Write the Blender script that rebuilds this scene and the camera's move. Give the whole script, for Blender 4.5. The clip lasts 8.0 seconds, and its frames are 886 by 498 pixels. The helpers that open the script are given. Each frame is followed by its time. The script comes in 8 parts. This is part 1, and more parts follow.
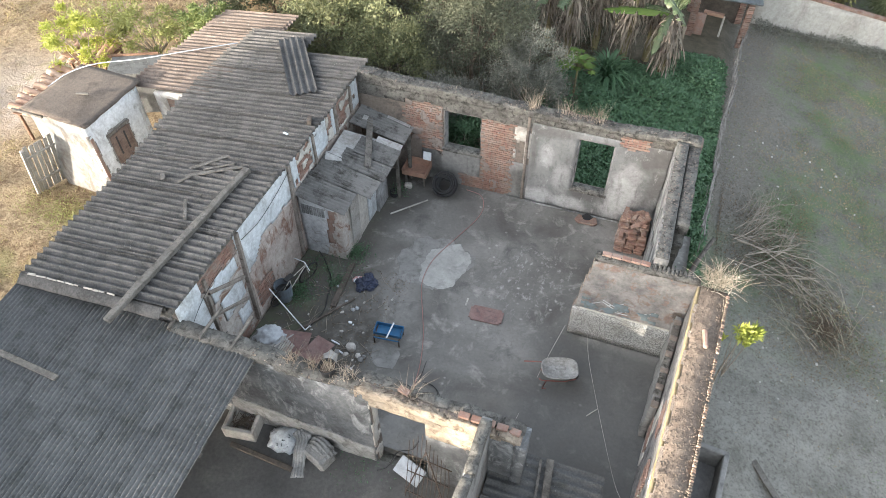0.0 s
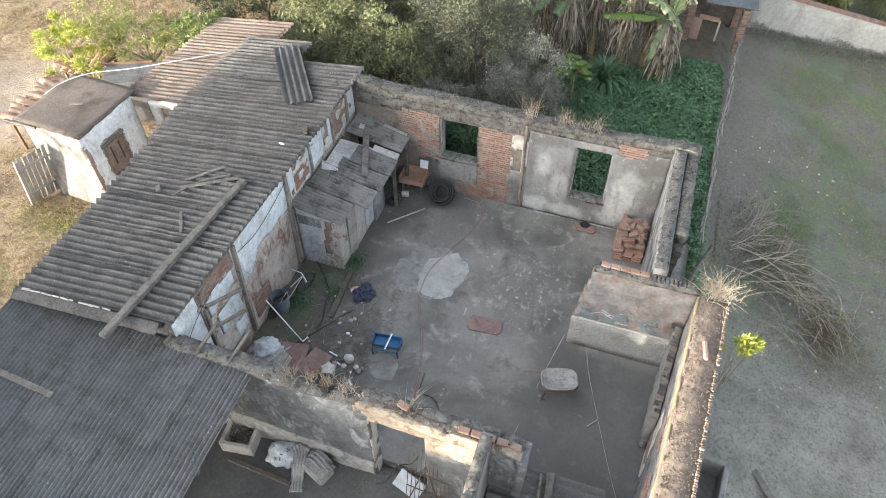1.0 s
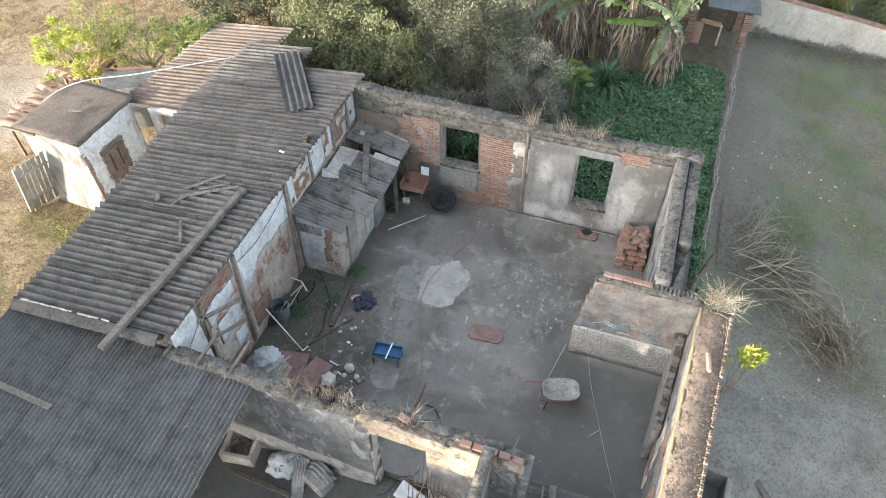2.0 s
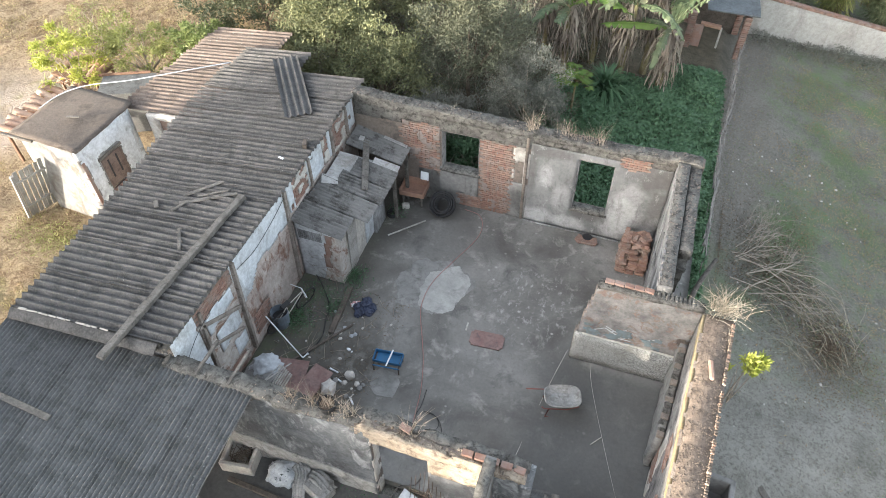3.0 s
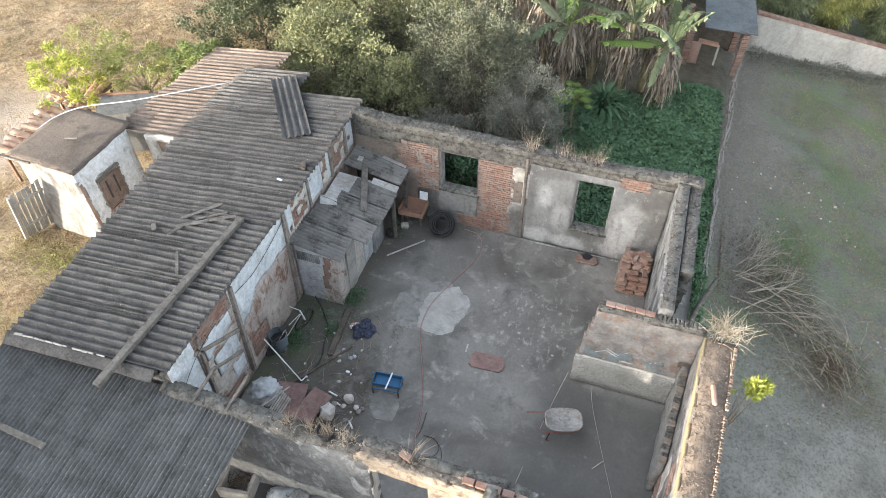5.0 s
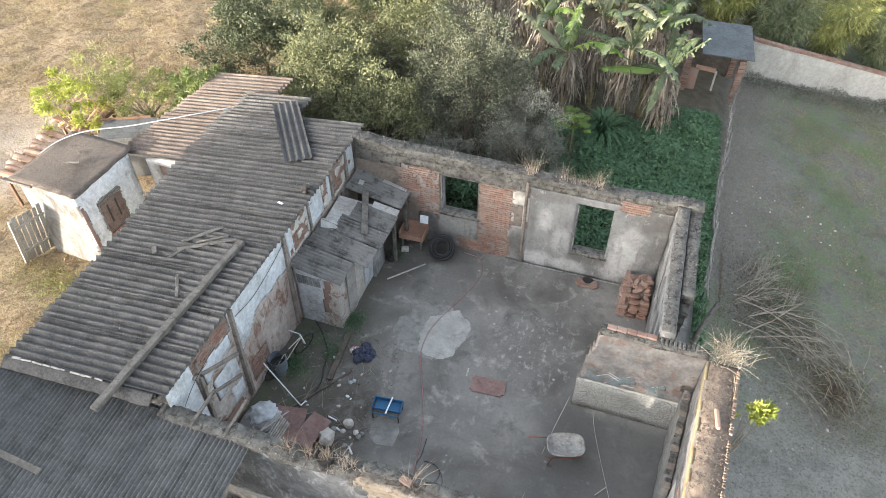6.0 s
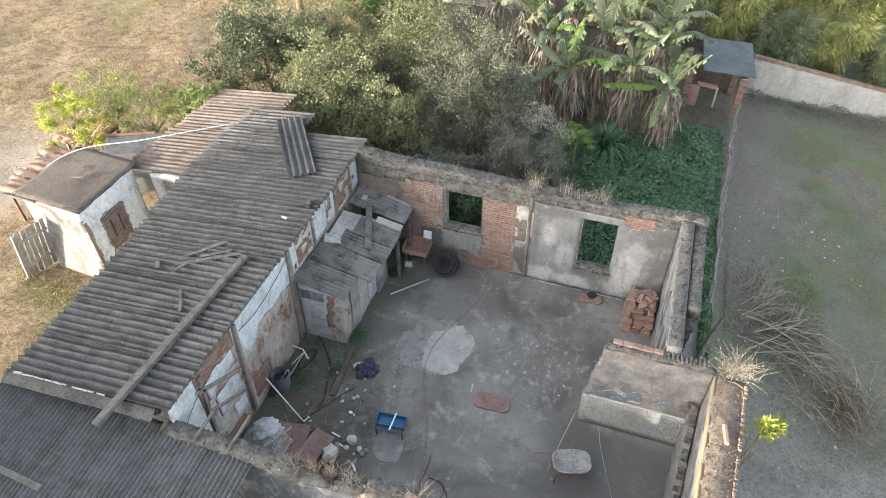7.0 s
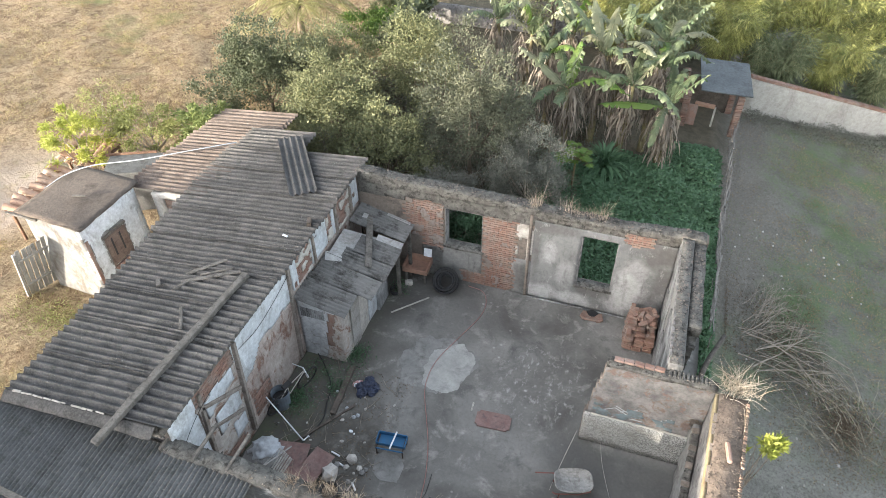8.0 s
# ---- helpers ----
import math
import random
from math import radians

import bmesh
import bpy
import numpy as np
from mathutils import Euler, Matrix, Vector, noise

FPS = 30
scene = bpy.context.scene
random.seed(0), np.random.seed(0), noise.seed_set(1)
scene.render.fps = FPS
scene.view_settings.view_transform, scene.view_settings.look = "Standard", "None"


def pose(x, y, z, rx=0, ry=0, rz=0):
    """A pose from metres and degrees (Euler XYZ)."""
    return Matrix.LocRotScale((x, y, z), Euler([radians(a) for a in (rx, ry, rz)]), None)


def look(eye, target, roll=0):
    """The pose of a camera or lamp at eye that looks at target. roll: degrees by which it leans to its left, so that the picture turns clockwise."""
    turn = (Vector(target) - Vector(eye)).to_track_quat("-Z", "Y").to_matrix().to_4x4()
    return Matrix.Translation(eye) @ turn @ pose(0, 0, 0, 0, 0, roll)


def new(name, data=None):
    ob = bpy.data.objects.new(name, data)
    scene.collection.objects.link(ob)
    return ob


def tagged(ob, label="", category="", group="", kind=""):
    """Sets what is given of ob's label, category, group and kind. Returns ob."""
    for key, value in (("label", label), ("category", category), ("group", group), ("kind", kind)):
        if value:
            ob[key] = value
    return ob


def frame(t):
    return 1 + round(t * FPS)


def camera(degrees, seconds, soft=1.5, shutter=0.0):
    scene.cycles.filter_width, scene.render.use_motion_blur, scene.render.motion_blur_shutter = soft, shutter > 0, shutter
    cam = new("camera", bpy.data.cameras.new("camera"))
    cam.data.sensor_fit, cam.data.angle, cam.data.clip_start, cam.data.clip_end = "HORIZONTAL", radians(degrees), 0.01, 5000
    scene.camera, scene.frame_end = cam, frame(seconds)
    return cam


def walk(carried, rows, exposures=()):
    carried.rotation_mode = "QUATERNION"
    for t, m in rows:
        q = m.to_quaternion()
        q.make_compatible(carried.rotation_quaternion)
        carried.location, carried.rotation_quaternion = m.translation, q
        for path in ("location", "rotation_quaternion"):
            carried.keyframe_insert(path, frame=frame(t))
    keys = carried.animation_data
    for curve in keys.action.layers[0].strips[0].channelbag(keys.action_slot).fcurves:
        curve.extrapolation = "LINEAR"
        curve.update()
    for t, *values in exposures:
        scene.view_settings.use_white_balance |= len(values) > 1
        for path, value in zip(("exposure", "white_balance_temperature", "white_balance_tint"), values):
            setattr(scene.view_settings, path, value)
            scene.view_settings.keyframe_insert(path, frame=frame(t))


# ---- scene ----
cam = camera(66.7, 8.0, 0.9)
PATH = [
    (0, (2.678, -1.146, 13.329), (2.22, 0.116, 11.847), -0.5),
    (0.5, (2.625, -1.039, 13.381), (2.175, 0.226, 11.899), -0.5),
    (1, (2.558, -0.942, 13.422), (2.111, 0.325, 11.94), -0.5),
    (1.5, (2.505, -0.829, 13.468), (2.058, 0.437, 11.985), -0.5),
    (3, (2.383, -0.61, 13.533), (1.939, 0.658, 12.051), -0.6),
    (3.5, (2.335, -0.52, 13.564), (1.895, 0.749, 12.082), -0.6),
    (4, (2.303, -0.434, 13.607), (1.862, 0.835, 12.125), -0.7),
    (4.5, (2.287, -0.394, 13.646), (1.845, 0.88, 12.168), -0.7),
    (6, (2.275, -0.426, 13.599), (1.812, 0.918, 12.192), -0.6),
    (6.5, (2.242, -0.451, 13.551), (1.772, 0.91, 12.163), -0.7),
    (7, (2.193, -0.477, 13.514), (1.718, 0.902, 12.145), -0.6),
    (7.5, (2.189, -0.499, 13.503), (1.708, 0.899, 12.156), -0.6),
    (8, (2.188, -0.532, 13.494), (1.702, 0.885, 12.169), -0.6),
]
walk(cam, [(t, look(eye, target, roll)) for t, eye, target, roll in PATH], [(0, 2.82, 6200, 10), (4.5, 2.82, 6200, 10), (8, 2.72, 6200, 10)])

# ---- light ----
SUN_EL, SUN_AZ = 9.0, 221.0          # degrees; azimuth clockwise from +y
world = bpy.data.worlds.new("sky")
scene.world = world
world.use_nodes = True
wn = world.node_tree
sky = wn.nodes.new("ShaderNodeTexSky")
sky.sky_type, sky.sun_disc = "NISHITA", False
sky.sun_elevation, sky.sun_rotation = radians(SUN_EL), radians(SUN_AZ)
sky.dust_density = 3.0
haze = wn.nodes.new("ShaderNodeHueSaturation")          # thin haze takes colour out of the sky
haze.inputs["Saturation"].default_value = 0.42
wn.links.new(sky.outputs[0], haze.inputs["Color"])
wn.links.new(haze.outputs[0], wn.nodes["Background"].inputs[0])
wn.nodes["Background"].inputs[1].default_value = 0.15
sun_data = bpy.data.lights.new("sun", "SUN")
sun_data.energy, sun_data.angle, sun_data.color = 2.1, radians(0.6), (1.0, 0.88, 0.70)
sun = new("sun", sun_data)
to_sun = Vector((math.sin(radians(SUN_AZ)) * math.cos(radians(SUN_EL)), math.cos(radians(SUN_AZ)) * math.cos(radians(SUN_EL)), math.sin(radians(SUN_EL))))
sun.matrix_world = look(to_sun * 60, (0, 0, 0))


# ---- materials ----
def srgb(r, g, b):
    return tuple((c / 12.92 if c <= 0.04045 else ((c + 0.055) / 1.055) ** 2.4) for c in (r / 255, g / 255, b / 255)) + (1,)


class Nodes:
    """A small builder for node materials in world-space metres."""

    def __init__(self, name, rough=0.9, metal=0.0):
        self.m = bpy.data.materials.new(name)
        self.m.use_nodes = True
        self.t = self.m.node_tree
        self.b = self.t.nodes["Principled BSDF"]
        self.b.inputs["Roughness"].default_value, self.b.inputs["Metallic"].default_value = rough, metal
        self.b.inputs["Specular IOR Level"].default_value = 0.25
        self.geo = self.t.nodes.new("ShaderNodeNewGeometry")
        self.pos = self.geo.outputs["Position"]

    def put(self, sock, value):
        if isinstance(value, bpy.types.NodeSocket):
            self.t.links.new(value, sock)
        else:
            sock.default_value = value

    def scaled(self, sx, sy, sz):
        n = self.t.nodes.new("ShaderNodeVectorMath")
        n.operation = "MULTIPLY"
        self.put(n.inputs[0], self.pos)
        n.inputs[1].default_value = (sx, sy, sz)
        return n.outputs[0]

    def noise(self, scale, detail=4, rough=0.6, vec=None, warp=0.0):
        n = self.t.nodes.new("ShaderNodeTexNoise")
        self.put(n.inputs["Vector"], vec or self.pos)
        n.inputs["Scale"].default_value, n.inputs["Detail"].default_value, n.inputs["Roughness"].default_value = scale, detail, rough
        n.inputs["Distortion"].default_value = warp
        return n.outputs["Fac"]

    def cells(self, scale, vec=None, feature="F1", out="Distance"):
        n = self.t.nodes.new("ShaderNodeTexVoronoi")
        n.feature = feature
        self.put(n.inputs["Vector"], vec or self.pos)
        n.inputs["Scale"].default_value = scale
        return n.outputs[out]

    def ramp(self, fac, lo, hi):
        n = self.t.nodes.new("ShaderNodeMapRange")
        self.put(n.inputs["Value"], fac)
        n.inputs["From Min"].default_value, n.inputs["From Max"].default_value = lo, hi
        return n.outputs[0]

    def math(self, op, a, b=0.0):
        n = self.t.nodes.new("ShaderNodeMath")
        n.operation = op
        self.put(n.inputs[0], a)
        self.put(n.inputs[1], b)
        return n.outputs[0]

    def mix(self, fac, a, b, how="MIX"):
        n = self.t.nodes.new("ShaderNodeMix")
        n.data_type, n.blend_type = "RGBA", how
        self.put(n.inputs[0], fac)
        self.put(n.inputs[6], a)
        self.put(n.inputs[7], b)
        return n.outputs[2]

    def axis(self, which):
        n = self.t.nodes.new("ShaderNodeSeparateXYZ")
        self.put(n.inputs[0], self.pos)
        return n.outputs[which]

    def rand(self):
        return self.t.nodes.new("ShaderNodeObjectInfo").outputs["Random"]

    def island(self):
        return self.geo.outputs["Random Per Island"]

    def bump(self, height, strength=0.4, dist=0.02):
        n = self.t.nodes.new("ShaderNodeBump")
        self.put(n.inputs["Height"], height)
        n.inputs["Strength"].default_value, n.inputs["Distance"].default_value = strength, dist
        self.t.links.new(n.outputs[0], self.b.inputs["Normal"])

    def done(self, colour):
        self.put(self.b.inputs["Base Color"], colour)
        return self.m


def worn(name, a, b, stain, big=0.7, fine=9.0, rough=0.92, bump=0.35, dist=0.015, stain_lo=0.52, stain_hi=0.7, streak=False, vary=0.0, metal=0.0):
    """Two tones, a stain with a shape of its own, fine grain and relief."""
    n = Nodes(name, rough, metal)
    col = n.mix(n.ramp(n.noise(big, 6, 0.65), 0.35, 0.65), a, b)
    vec = n.scaled(1.25, 1.25, 0.62) if streak else None
    col = n.mix(n.ramp(n.noise(big * 1.7, 7, 0.7, vec, 0.6), stain_lo, stain_hi), col, stain)
    grain = n.noise(fine, 5, 0.7)
    col = n.mix(n.math("MULTIPLY", n.ramp(grain, 0.3, 0.75), 0.45), col, (0.03, 0.03, 0.028, 1), "MIX")
    if vary:
        col = n.mix(n.math("MULTIPLY", n.rand(), vary), col, stain)
    n.bump(n.math("ADD", grain, n.noise(fine * 6, 3)), bump, dist)
    return n.done(col)


def leafy(name, a, b, c, rough=0.55, through_light=0.25):
    n = Nodes(name, rough)
    col = n.mix(n.island(), a, b)
    col = n.mix(n.ramp(n.noise(0.9, 3), 0.45, 0.7), col, c)
    n.b.inputs["Specular IOR Level"].default_value = 0.35
    n.done(col)
    tr = n.t.nodes.new("ShaderNodeBsdfTranslucent")
    n.put(tr.inputs[0], col)
    ms = n.t.nodes.new("ShaderNodeMixShader")
    ms.inputs[0].default_value = through_light
    n.t.links.new(n.b.outputs[0], ms.inputs[1])
    n.t.links.new(tr.outputs[0], ms.inputs[2])
    n.t.links.new(ms.outputs[0], n.t.nodes["Material Output"].inputs[0])
    return n.m


def plain(name, col, rough=0.6, metal=0.0, grime=0.35):
    n = Nodes(name, rough, metal)
    c = n.mix(n.math("MULTIPLY", n.ramp(n.noise(7, 6, 0.7), 0.4, 0.75), grime), col, (0.09, 0.08, 0.065, 1))
    n.bump(n.noise(40, 3), 0.15, 0.004)
    return n.done(c)


def ground_material():
    n = Nodes("earth", 0.97)
    big, mid, fine = n.noise(0.25, 5, 0.6), n.noise(1.6, 6, 0.72, warp=0.2), n.noise(11, 5, 0.75)
    x, y = n.axis(0), n.axis(1)
    dirt = n.mix(n.ramp(mid, 0.35, 0.7), (0.155, 0.15, 0.13, 1), (0.25, 0.242, 0.21, 1))
    dusty = n.ramp(n.math("ADD", y, n.math("MULTIPLY", big, 6.0)), 17.0, 11.5)
    dirt = n.mix(n.math("MULTIPLY", dusty, n.ramp(n.noise(0.7, 5, 0.65), 0.3, 0.6)), dirt, (0.35, 0.335, 0.30, 1))
    trail = n.math("MULTIPLY", n.ramp(n.math("ADD", x, n.math("MULTIPLY", mid, 1.4)), 8.3, 7.2), n.ramp(y, 12.5, 15.5))
    dirt = n.mix(n.math("MULTIPLY", trail, 0.8), dirt, (0.20, 0.183, 0.157, 1))
    dirt = n.mix(n.math("MULTIPLY", n.ramp(n.noise(17, 5, 0.8), 0.52, 0.68), 0.6), dirt, (0.40, 0.38, 0.33, 1))
    dirt = n.mix(n.math("MULTIPLY", n.ramp(n.noise(13, 5, 0.8, warp=0.3), 0.5, 0.38), 0.6), dirt, (0.085, 0.08, 0.066, 1))
    dirt = n.mix(n.math("MULTIPLY", n.ramp(n.noise(6, 6, 0.8, warp=0.5), 0.5, 0.66), 0.5), dirt, (0.11, 0.10, 0.082, 1))
    grass = n.mix(fine, (0.09, 0.135, 0.06, 1), (0.185, 0.24, 0.12, 1))
    lush = n.math("MULTIPLY", n.math("SUBTRACT", 1.0, trail), n.ramp(y, 9.5, 14.0))
    yard = n.mix(n.math("MULTIPLY", lush, n.ramp(n.math("ADD", n.math("MULTIPLY", big, 0.6), n.math("MULTIPLY", mid, 0.55)), 0.52, 0.70)), dirt, grass)
    straw = n.mix(n.ramp(mid, 0.3, 0.7), (0.29, 0.215, 0.135, 1), (0.46, 0.365, 0.23, 1))
    straw = n.mix(n.ramp(n.noise(2.2, 7, 0.82, warp=0.8), 0.48, 0.58), straw, (0.165, 0.112, 0.068, 1))
    straw = n.mix(n.ramp(fine, 0.4, 0.8), straw, (0.19, 0.13, 0.075, 1))
    straw = n.mix(n.ramp(big, 0.56, 0.68), straw, (0.20, 0.20, 0.085, 1))
    bare = n.math("MULTIPLY", n.math("MULTIPLY", n.ramp(x, -15.2, -16.4), n.ramp(x, -21.0, -18.0)), n.math("MULTIPLY", n.ramp(y, 9.0, 11.0), n.ramp(y, 15.5, 13.0)))
    straw = n.mix(n.math("MULTIPLY", bare, n.ramp(mid, 0.25, 0.5)), straw, (0.39, 0.32, 0.26, 1))
    litter = n.mix(n.ramp(mid, 0.35, 0.65), (0.09, 0.085, 0.06, 1), (0.17, 0.14, 0.10, 1))
    left = n.ramp(n.math("ADD", x, n.math("MULTIPLY", mid, 1.2)), -5.0, -7.5)
    col = n.mix(left, yard, straw)
    inside = n.math("MULTIPLY", n.ramp(n.math("ADD", x, n.math("MULTIPLY", mid, 1.0)), 6.0, 5.2), n.ramp(y, 12.6, 13.2))
    inside = n.math("MULTIPLY", inside, n.ramp(x, -10.5, -8.0))
    col = n.mix(inside, col, litter)
    clump = n.noise(3.4, 6, 0.75, warp=0.6)
    n.bump(n.math("ADD", n.math("ADD", mid, clump), fine), 1.0, 0.11)
    return n.done(col)


def floor_material():
    n = Nodes("concrete_floor", 0.88)
    big, mid, fine = n.noise(0.36, 5, 0.55, warp=0.3), n.noise(1.7, 7, 0.68, warp=0.4), n.noise(14, 5, 0.7)
    col = n.mix(n.ramp(big, 0.38, 0.60), (0.105, 0.098, 0.088, 1), (0.245, 0.234, 0.214, 1))
    col = n.mix(n.ramp(mid, 0.55, 0.75), col, (0.385, 0.365, 0.331, 1))
    col = n.mix(n.ramp(n.noise(0.75, 6, 0.66, warp=0.6), 0.56, 0.72), col, (0.085, 0.083, 0.077, 1))
    mottle = n.noise(5.5, 6, 0.75, warp=1.0)
    col = n.mix(n.math("MULTIPLY", n.ramp(mottle, 0.58, 0.74), 0.32), col, (0.405, 0.385, 0.35, 1))
    col = n.mix(n.math("MULTIPLY", n.ramp(mottle, 0.44, 0.32), 0.38), col, (0.085, 0.08, 0.072, 1))
    spots = n.cells(3.1, n.scaled(1.0, 1.15, 1.0))
    col = n.mix(n.math("MULTIPLY", n.ramp(spots, 0.16, 0.06), n.ramp(n.noise(0.6, 3), 0.48, 0.6)), col, (0.42, 0.405, 0.375, 1))
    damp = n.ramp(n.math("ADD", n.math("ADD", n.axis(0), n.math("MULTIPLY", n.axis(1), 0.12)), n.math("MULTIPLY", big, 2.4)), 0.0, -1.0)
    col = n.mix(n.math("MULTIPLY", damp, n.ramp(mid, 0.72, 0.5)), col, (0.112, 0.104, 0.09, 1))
    dx = n.math("MULTIPLY", n.math("ADD", n.axis(0), 1.7), 0.55)
    dy = n.math("MULTIPLY", n.math("SUBTRACT", n.axis(1), 11.4), 0.8)
    ring = n.math("ADD", n.math("ADD", n.math("MULTIPLY", dx, dx), n.math("MULTIPLY", dy, dy)), n.math("MULTIPLY", mid, 1.2))
    col = n.mix(n.math("MULTIPLY", n.ramp(ring, 1.7, 0.7), 0.4), col, (0.09, 0.085, 0.077, 1))
    smooth = n.math("MULTIPLY", n.ramp(n.math("ADD", n.axis(0), n.math("MULTIPLY", mid, 1.6)), 1.9, 2.9), n.ramp(n.axis(1), 8.62, 8.35))
    col = n.mix(n.math("MULTIPLY", smooth, 0.7), col, (0.12, 0.117, 0.11, 1))
    ex = n.math("MULTIPLY", n.math("SUBTRACT", n.axis(0), 1.1), 0.8)
    ey = n.math("MULTIPLY", n.math("SUBTRACT", n.axis(1), 9.9), 0.7)
    spot = n.math("ADD", n.math("MULTIPLY", ex, ex), n.math("MULTIPLY", ey, ey))
    worn_spot = n.math("MULTIPLY", n.ramp(spot, 1.2, 0.2), n.ramp(n.noise(4.2, 7, 0.75, n.scaled(1.5, 0.8, 1.0)), 0.54, 0.66))
    col = n.mix(n.math("MULTIPLY", worn_spot, 0.7), col, (0.47, 0.455, 0.43, 1))
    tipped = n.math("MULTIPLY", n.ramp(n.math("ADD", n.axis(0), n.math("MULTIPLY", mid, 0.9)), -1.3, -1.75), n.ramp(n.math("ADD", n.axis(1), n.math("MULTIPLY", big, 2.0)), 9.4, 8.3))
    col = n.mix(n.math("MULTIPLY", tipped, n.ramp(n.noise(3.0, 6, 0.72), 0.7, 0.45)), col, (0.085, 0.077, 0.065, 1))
    moss = n.math("MULTIPLY", n.ramp(n.axis(0), -3.2, -4.3), n.ramp(mid, 0.45, 0.6))
    col = n.mix(n.math("MULTIPLY", moss, 0.8), col, (0.085, 0.10, 0.055, 1))
    col = n.mix(n.math("MULTIPLY", n.ramp(fine, 0.35, 0.8), 0.3), col, (0.05, 0.05, 0.047, 1))
    n.bump(n.math("ADD", mid, n.math("MULTIPLY", fine, 0.4)), 0.3, 0.012)
    return n.done(col)


def terrazzo_material():
    n = Nodes("terrazzo", 0.7)
    chips = n.cells(74, out="Color")
    sep = n.t.nodes.new("ShaderNodeSeparateColor")
    n.put(sep.inputs[0], chips)
    col = n.mix(n.ramp(sep.outputs[0], 0.42, 0.5), (0.125, 0.123, 0.118, 1), (0.40, 0.398, 0.38, 1))
    col = n.mix(n.ramp(n.noise(2.2, 6, 0.7), 0.5, 0.75), col, (0.16, 0.15, 0.13, 1))
    return n.done(col)


def roof_material(name, a, b, moss):
    n = Nodes(name, 0.95)
    big, mid, fine = n.noise(0.55, 6, 0.65, warp=0.5), n.noise(3.2, 6, 0.7), n.noise(26, 4, 0.7)
    col = n.mix(n.ramp(big, 0.35, 0.65), a, b)
    col = n.mix(n.ramp(mid, 0.47, 0.66), col, moss)
    col = n.mix(n.math("MULTIPLY", n.rand(), 0.35), col, (a[0] * 0.6, a[1] * 0.6, a[2] * 0.6, 1))
    col = n.mix(n.math("MULTIPLY", n.ramp(fine, 0.4, 0.8), 0.35), col, (0.26, 0.25, 0.23, 1))
    lichen = n.math("MULTIPLY", n.ramp(n.cells(9.0), 0.17, 0.08), n.ramp(n.noise(1.1, 4, 0.6), 0.48, 0.62))
    col = n.mix(n.math("MULTIPLY", lichen, 0.7), col, (0.30, 0.295, 0.27, 1))
    run = n.noise(1.0, 5, 0.7, n.scaled(1.2, 9.0, 1.0))
    col = n.mix(n.math("MULTIPLY", n.ramp(run, 0.52, 0.66), 0.25), col, moss)
    n.bump(n.math("ADD", mid, fine), 0.5, 0.012)
    return n.done(col)


M_EARTH, M_FLOOR, M_TERRAZZO = ground_material(), floor_material(), terrazzo_material()
M_ROOF = roof_material("fibre_cement", (0.055, 0.054, 0.054, 1), (0.135, 0.127, 0.12, 1), (0.034, 0.033, 0.032, 1))
M_ROOF_WARM = roof_material("browned_fibre_cement", (0.12, 0.092, 0.075, 1), (0.185, 0.145, 0.12, 1), (0.07, 0.052, 0.042, 1))
M_ROOF_DARK = roof_material("bitumen_sheet", (0.09, 0.091, 0.091, 1), (0.14, 0.139, 0.135, 1), (0.062, 0.063, 0.057, 1))
M_ROOF_OLD = roof_material("old_fibre_cement", (0.135, 0.132, 0.128, 1), (0.24, 0.232, 0.22, 1), (0.045, 0.042, 0.036, 1))
M_CORE = worn("rubble_core", (0.20, 0.165, 0.14, 1), (0.275, 0.23, 0.195, 1), (0.10, 0.09, 0.075, 1), 1.2, 14, bump=0.7, dist=0.03)
M_LICHEN = worn("lichened_mortar", (0.105, 0.098, 0.088, 1), (0.21, 0.20, 0.18, 1), (0.045, 0.042, 0.037, 1), 4.5, 28, bump=0.6, dist=0.03, stain_lo=0.48, stain_hi=0.64)
M_PLASTER = worn("weathered_plaster", (0.17, 0.17, 0.168, 1), (0.40, 0.40, 0.395, 1), (0.085, 0.08, 0.076, 1), 1.1, 8, streak=True, stain_lo=0.45, stain_hi=0.66)


